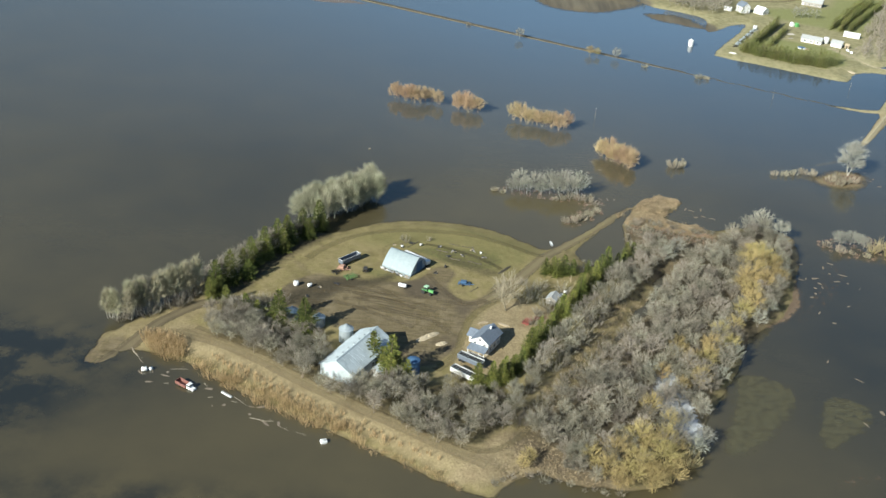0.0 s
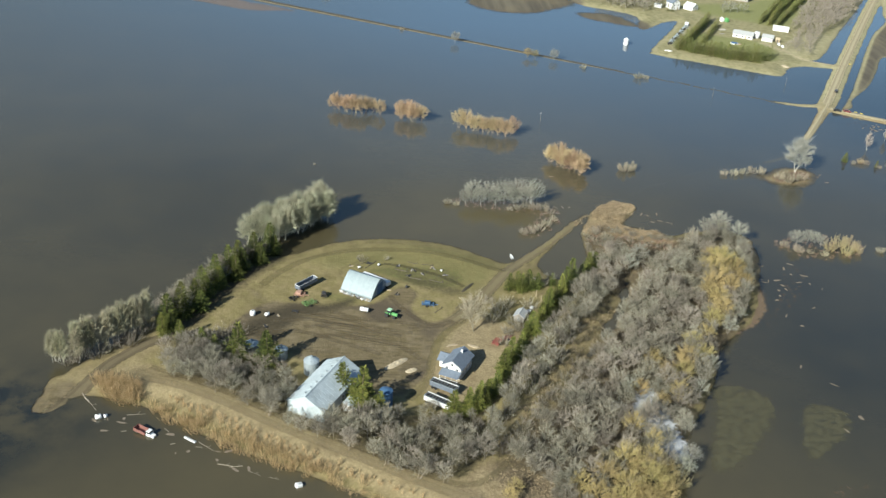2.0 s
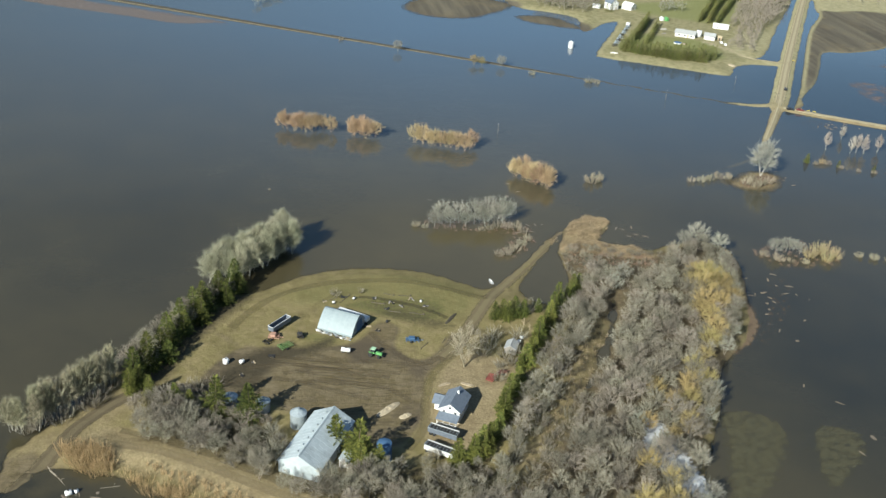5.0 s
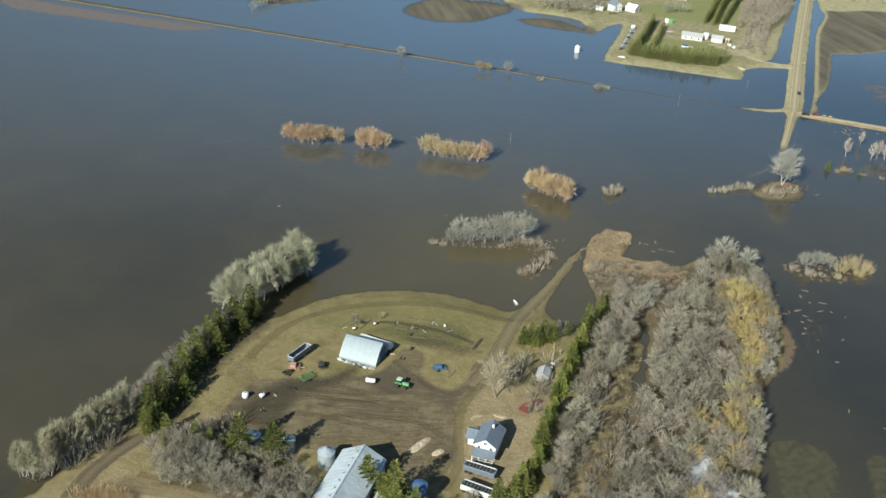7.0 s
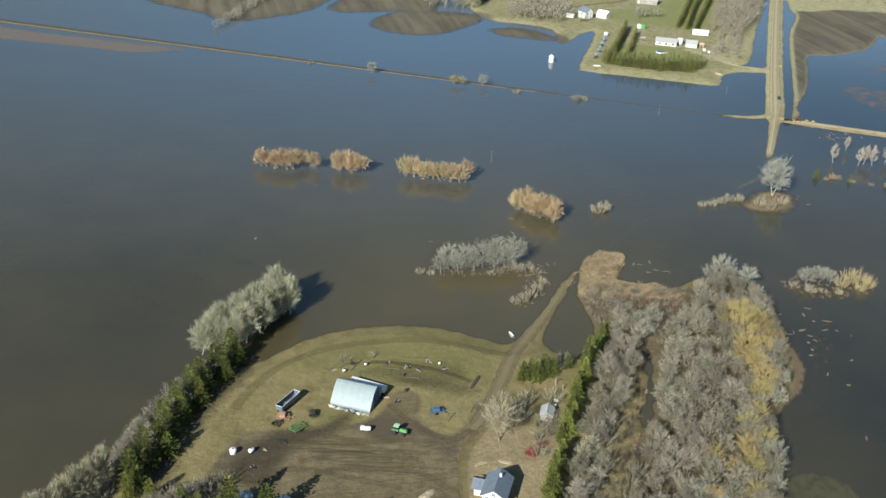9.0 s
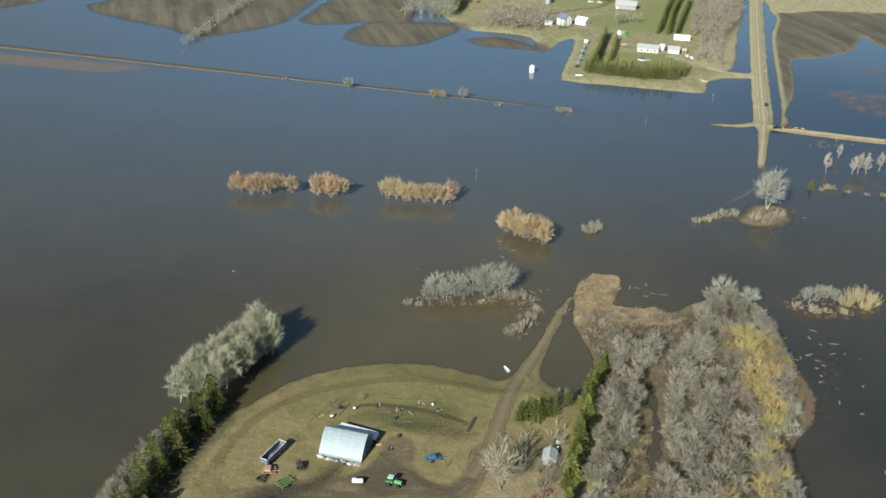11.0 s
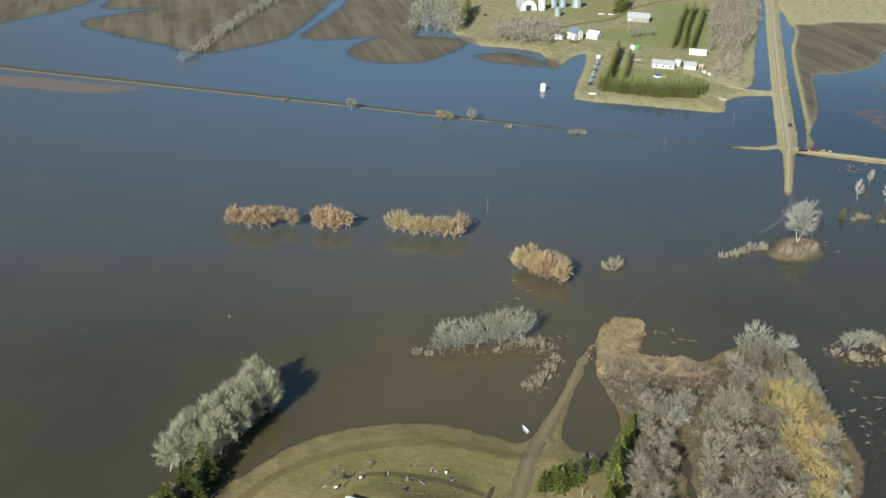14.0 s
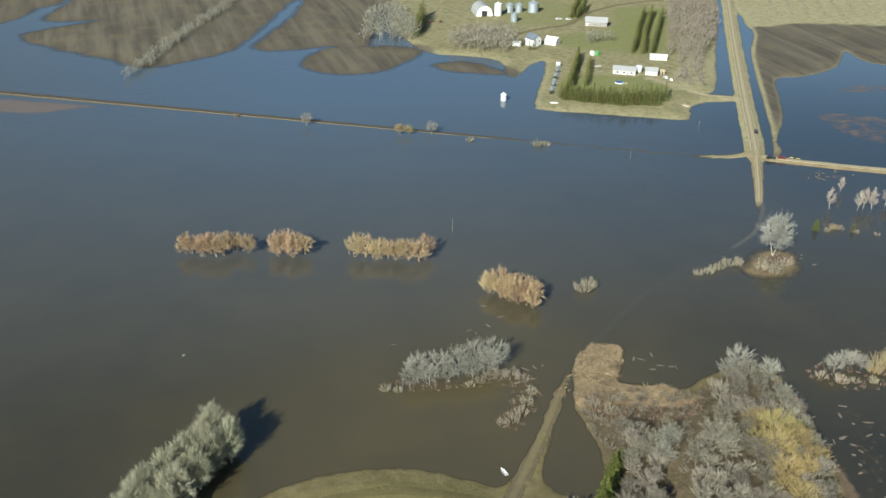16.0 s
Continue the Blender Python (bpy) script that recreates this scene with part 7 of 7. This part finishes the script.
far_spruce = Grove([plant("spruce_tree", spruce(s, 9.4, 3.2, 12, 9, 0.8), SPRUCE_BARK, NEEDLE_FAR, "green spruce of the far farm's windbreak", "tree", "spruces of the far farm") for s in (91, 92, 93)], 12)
rf = random.Random(9)
for line, gap, size in (([(215, 722), (228, 712), (243, 703), (268, 696)], 2.9, 1.0), ([(213, 726), (228, 716), (244, 707), (276, 702)], 3.0, 0.95), ([(216, 731), (232, 722), (246, 713), (280, 710)], 3.4, 0.9), ([(221, 733), (234, 755), (245, 775), (262, 806)], 3.2, 0.88), ([(238, 742), (252, 768), (266, 794)], 4.0, 0.7),
                        ([(305, 806), (325, 838), (345, 872), (366, 906)], 3.9, 0.82), ([(311, 802), (331, 838), (353, 873), (374, 906)], 3.9, 0.85), ([(317, 800), (338, 834), (361, 870), (382, 904)], 4.0, 0.82),
                        ([(304, 913), (312, 924), (324, 942), (334, 958)], 3.8, 1.1), ([(309, 911), (318, 923), (329, 940)], 3.8, 1.0), ([(168, 892), (178, 915), (188, 945)], 4.2, 1.3), ([(236, 834), (240, 832)], 4, 0.8)):
    for x, y in along(line, gap, 0.7, rf.randrange(999)):
        far_spruce.put(x, y, size * rf.uniform(0.85, 1.15))
far_spruce.close()


def far_tree(s):
    return bare_tree(700 + s, 9.5, 3.8, 3.8, 9, 4, 11, 1.5, 1 + s % 2, 0.15, 0.58)


def young_tree(s):
    return bare_tree(720 + s, 9.5, 3.6, 3.8, 7, 3, 8, 1.5, 1, 0.16, 0.58)


def wood(name, places, label, mat, seed, make=far_tree):
    thicket(name, places, make, mat, label, "wood", seed)


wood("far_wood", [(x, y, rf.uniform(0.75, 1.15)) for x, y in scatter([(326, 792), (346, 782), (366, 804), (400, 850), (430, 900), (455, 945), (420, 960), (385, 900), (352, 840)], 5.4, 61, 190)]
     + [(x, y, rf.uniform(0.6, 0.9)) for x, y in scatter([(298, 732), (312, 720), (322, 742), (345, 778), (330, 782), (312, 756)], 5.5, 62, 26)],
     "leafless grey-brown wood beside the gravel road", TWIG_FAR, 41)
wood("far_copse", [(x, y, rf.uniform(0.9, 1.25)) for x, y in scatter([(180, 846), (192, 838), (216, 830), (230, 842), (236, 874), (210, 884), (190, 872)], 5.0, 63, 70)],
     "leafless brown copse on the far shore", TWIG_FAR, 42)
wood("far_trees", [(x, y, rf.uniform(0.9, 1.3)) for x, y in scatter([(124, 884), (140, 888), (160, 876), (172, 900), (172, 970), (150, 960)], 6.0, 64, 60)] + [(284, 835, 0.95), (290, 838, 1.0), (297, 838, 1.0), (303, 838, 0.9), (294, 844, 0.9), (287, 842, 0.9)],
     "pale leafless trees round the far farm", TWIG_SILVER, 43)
hedge = [(x, y, rf.uniform(0.45, 0.85)) for x, y in along([(-46, 839), (-31, 871), (2, 943), (40, 1017), (80, 1100)], 2.6, 2.2, 65)] + [(x + 3, y - 1, rf.uniform(0.4, 0.7)) for x, y in along([(-40, 850), (2, 940), (40, 1014)], 4.0, 2.0, 66)]
wood("field_hedge", hedge, "pale leafless hedge of bushes between fields", TWIG_SILVER, 44, young_tree)
rows = []
for k in range(8):
    rows += [(x, y, rf.uniform(0.35, 0.55)) for x, y in along([(474 + 13 * k, 878 - 4 * k), (512 + 13 * k, 950 - 4 * k)], 6.5, 0.8, 70 + k)]
wood("orchard_rows", rows, "young leafless trees in planted rows", TWIG_GREY, 45, young_tree)


# ---- drift and drowned plants at the surface ----
def drift(name, outline, mat, label, category, lift=0.015, cell=1.2, fade=5.0):
    """A thin raft at the water's surface; u falls from the middle to the rim."""
    poly = curve_through(outline)
    lo, hi = poly.min(0) - 1, poly.max(0) + 1
    gx, gy = np.arange(lo[0], hi[0] + cell, cell), np.arange(lo[1], hi[1] + cell, cell)
    x, y = np.meshgrid(gx, gy)
    d = inside_distance(x.ravel(), y.ravel(), poly)
    w = len(gx)
    keep, faces = d > -1.0, []
    for j in range(len(gy) - 1):
        for i in range(w - 1):
            q = (j * w + i, j * w + i + 1, (j + 1) * w + i + 1, (j + 1) * w + i)
            if all(keep[k] for k in q):
                faces.append(q)
    zz = lift + 0.006 * np.sin(x.ravel() * 3.1) * np.cos(y.ravel() * 2.7)
    me = bpy.data.meshes.new(name)
    me.from_pydata(np.stack([x.ravel(), y.ravel(), zz], 1).tolist(), [], faces)
    lay = me.uv_layers.new(name="UVMap")
    u = np.clip(d / fade, 0, 1)
    idx = np.zeros(len(me.loops), np.int32)
    me.loops.foreach_get("vertex_index", idx)
    lay.data.foreach_set("uv", np.stack([u[idx], u[idx]], 1).astype(np.float32).ravel())
    me.materials.append(mat)
    tagged(new(name, me), label, category, kind="stuff")


DROWNED = mat_material("drowned_weed", (0.06, 0.058, 0.037), (0.15, 0.136, 0.078), 1.2, 0.74, 0.64)
MUD_SHOAL = mat_material("brown_mud_shoal", (0.14, 0.10, 0.065), (0.22, 0.16, 0.11), 0.9, 0.2, 0.75)
LITTER = mat_material("drift_litter", (0.13, 0.09, 0.06), (0.23, 0.165, 0.11), 1.2, 1.08, 0.75)
FLOES = mat_material("thin_ice", (0.40, 0.41, 0.43), (0.64, 0.66, 0.68), 1.9, 0.6)
SHOAL = mat_material("purple_brown_shoal", (0.18, 0.135, 0.12), (0.27, 0.205, 0.18), 0.3, 0.9, 0.55)
drift("drowned_weed", [(104, 309), (122, 310), (134, 302), (135, 289), (126, 274), (112, 258), (98, 252), (90, 260), (97, 280), (102, 296)], DROWNED, "olive drowned weed bed under shallow water", "weed", fade=8.0)
drift("drowned_weed", [(137, 296), (150, 298), (158, 289), (154, 277), (143, 267), (130, 259), (126, 268), (131, 284)], DROWNED, "olive drowned weed patch under shallow water", "weed", fade=5.5)
drift("mud_shoal", [(146, 392), (154, 384), (154, 372), (151, 358), (142, 345), (130, 337), (130, 348), (138, 364), (143, 378)], MUD_SHOAL, "brown mud shoal along the edge of the wood", "shoal", fade=4.0)
drift("drift_litter", [(122, 248), (136, 258), (150, 256), (146, 246), (130, 240)], LITTER, "brown drift litter on the water", "litter")
drift("drift_litter", [(140, 348), (150, 362), (158, 380), (170, 398), (184, 396), (176, 372), (160, 352), (146, 336)], LITTER, "brown drift litter along the wood's edge", "litter")
drift("drift_litter", [(118, 446), (130, 440), (136, 430), (128, 428), (116, 436)], LITTER, "brown drift litter beside the reed point", "litter")
drift("drift_litter", [(46, 455), (70, 456), (88, 450), (86, 436), (80, 424), (66, 412), (54, 416), (62, 430), (56, 438), (36, 440), (22, 448)], LITTER, "reddish drift litter round the drowned bar", "litter")
drift("drift_litter", [(170, 424), (178, 400), (198, 397), (218, 404), (217, 428), (195, 429)], LITTER, "brown drift litter round a shrub bar", "litter")
drift("drift_litter", [(172, 500), (186, 488), (206, 479), (226, 486), (236, 502), (222, 512), (198, 504)], LITTER, "reddish drift litter round the cottonwood bar", "litter")
drift("drift_litter", [(245, 522), (262, 528), (290, 516), (330, 500), (320, 488), (270, 496), (248, 508)], LITTER, "brown drift litter along drowned brush", "litter")
drift("drift_litter", [(284, 592), (300, 584), (316, 570), (300, 560), (276, 570), (276, 584)], LITTER, "pale drift litter below the side road", "litter")
drift("thin_ice", [(84, 306), (92, 298), (94, 276), (94, 262), (86, 256), (78, 268), (74, 284), (78, 298)], FLOES, "patches of grey-white ice under the trees", "ice", 1.62)
drift("shoal", [(352, 664), (376, 658), (394, 640), (380, 606), (356, 602), (344, 622)], SHOAL, "purple-brown mud shoal under shallow water", "shoal", cell=2.5)
drift("shoal", [(380, 700), (420, 706), (460, 690), (440, 680), (395, 688)], SHOAL, "brown mud shoal under shallow water", "shoal", cell=2.5)
drift("shoal", [(-230, 880), (-170, 845), (-122, 820), (-60, 787), (-78, 783), (-104, 782), (-140, 800), (-220, 840)], mat_material("purple_mud_flat", (0.18, 0.142, 0.122), (0.25, 0.2, 0.172), 0.3, 0.4, 0.6), "purple-brown mud flat below the embankment", "shoal", cell=2.5)
drift("shoal", [(-80, 224), (-56, 226), (-50, 216), (-76, 212)], DROWNED, "dull drowned weed in shallow water", "weed")

# single floating scraps, too many to count
sc = random.Random(12)
vs, fs = [], []
for cx, cy, rx_, ry_, n in ((160, 372, 14, 24, 12), (125, 440, 10, 8, 7), (80, 446, 8, 6, 6), (172, 385, 16, 12, 9), (215, 496, 16, 10, 12), (-60, 265, 14, 8, 9), (-88, 280, 10, 6, 6), (150, 300, 30, 30, 4), (300, 575, 14, 10, 24), (70, 480, 40, 20, 6)):
    for _ in range(n):
        x, y, a = cx + sc.gauss(0, 0.5) * rx_, cy + sc.gauss(0, 0.5) * ry_, sc.uniform(0, 6.28)
        if ground_z(x, y) > 0:
            continue
        l, w, b = sc.uniform(0.4, 2.0), sc.uniform(0.15, 0.7), len(vs)
        for k in range(6):
            t = 6.2832 * k / 6
            px, py = l * math.cos(t) * sc.uniform(0.7, 1.2), w * math.sin(t) * sc.uniform(0.7, 1.2)
            vs.append((x + px * math.cos(a) - py * math.sin(a), y + px * math.sin(a) + py * math.cos(a), 0.05))
            vs.append((vs[-1][0], vs[-1][1], -0.08))
        fs.append(tuple(b + 2 * k for k in range(6)))
        fs += [(b + 2 * k, b + 2 * k + 1, b + (2 * k + 3) % 12, b + (2 * k + 2) % 12) for k in range(6)]
tagged(mesh_part("floating_scraps", vs, fs, plain("driftwood", (0.15, 0.12, 0.085), (0.26, 0.21, 0.16), 1.0, 0.9, kind="position")), "scattered driftwood scraps floating on the flood", "driftwood", kind="stuff")
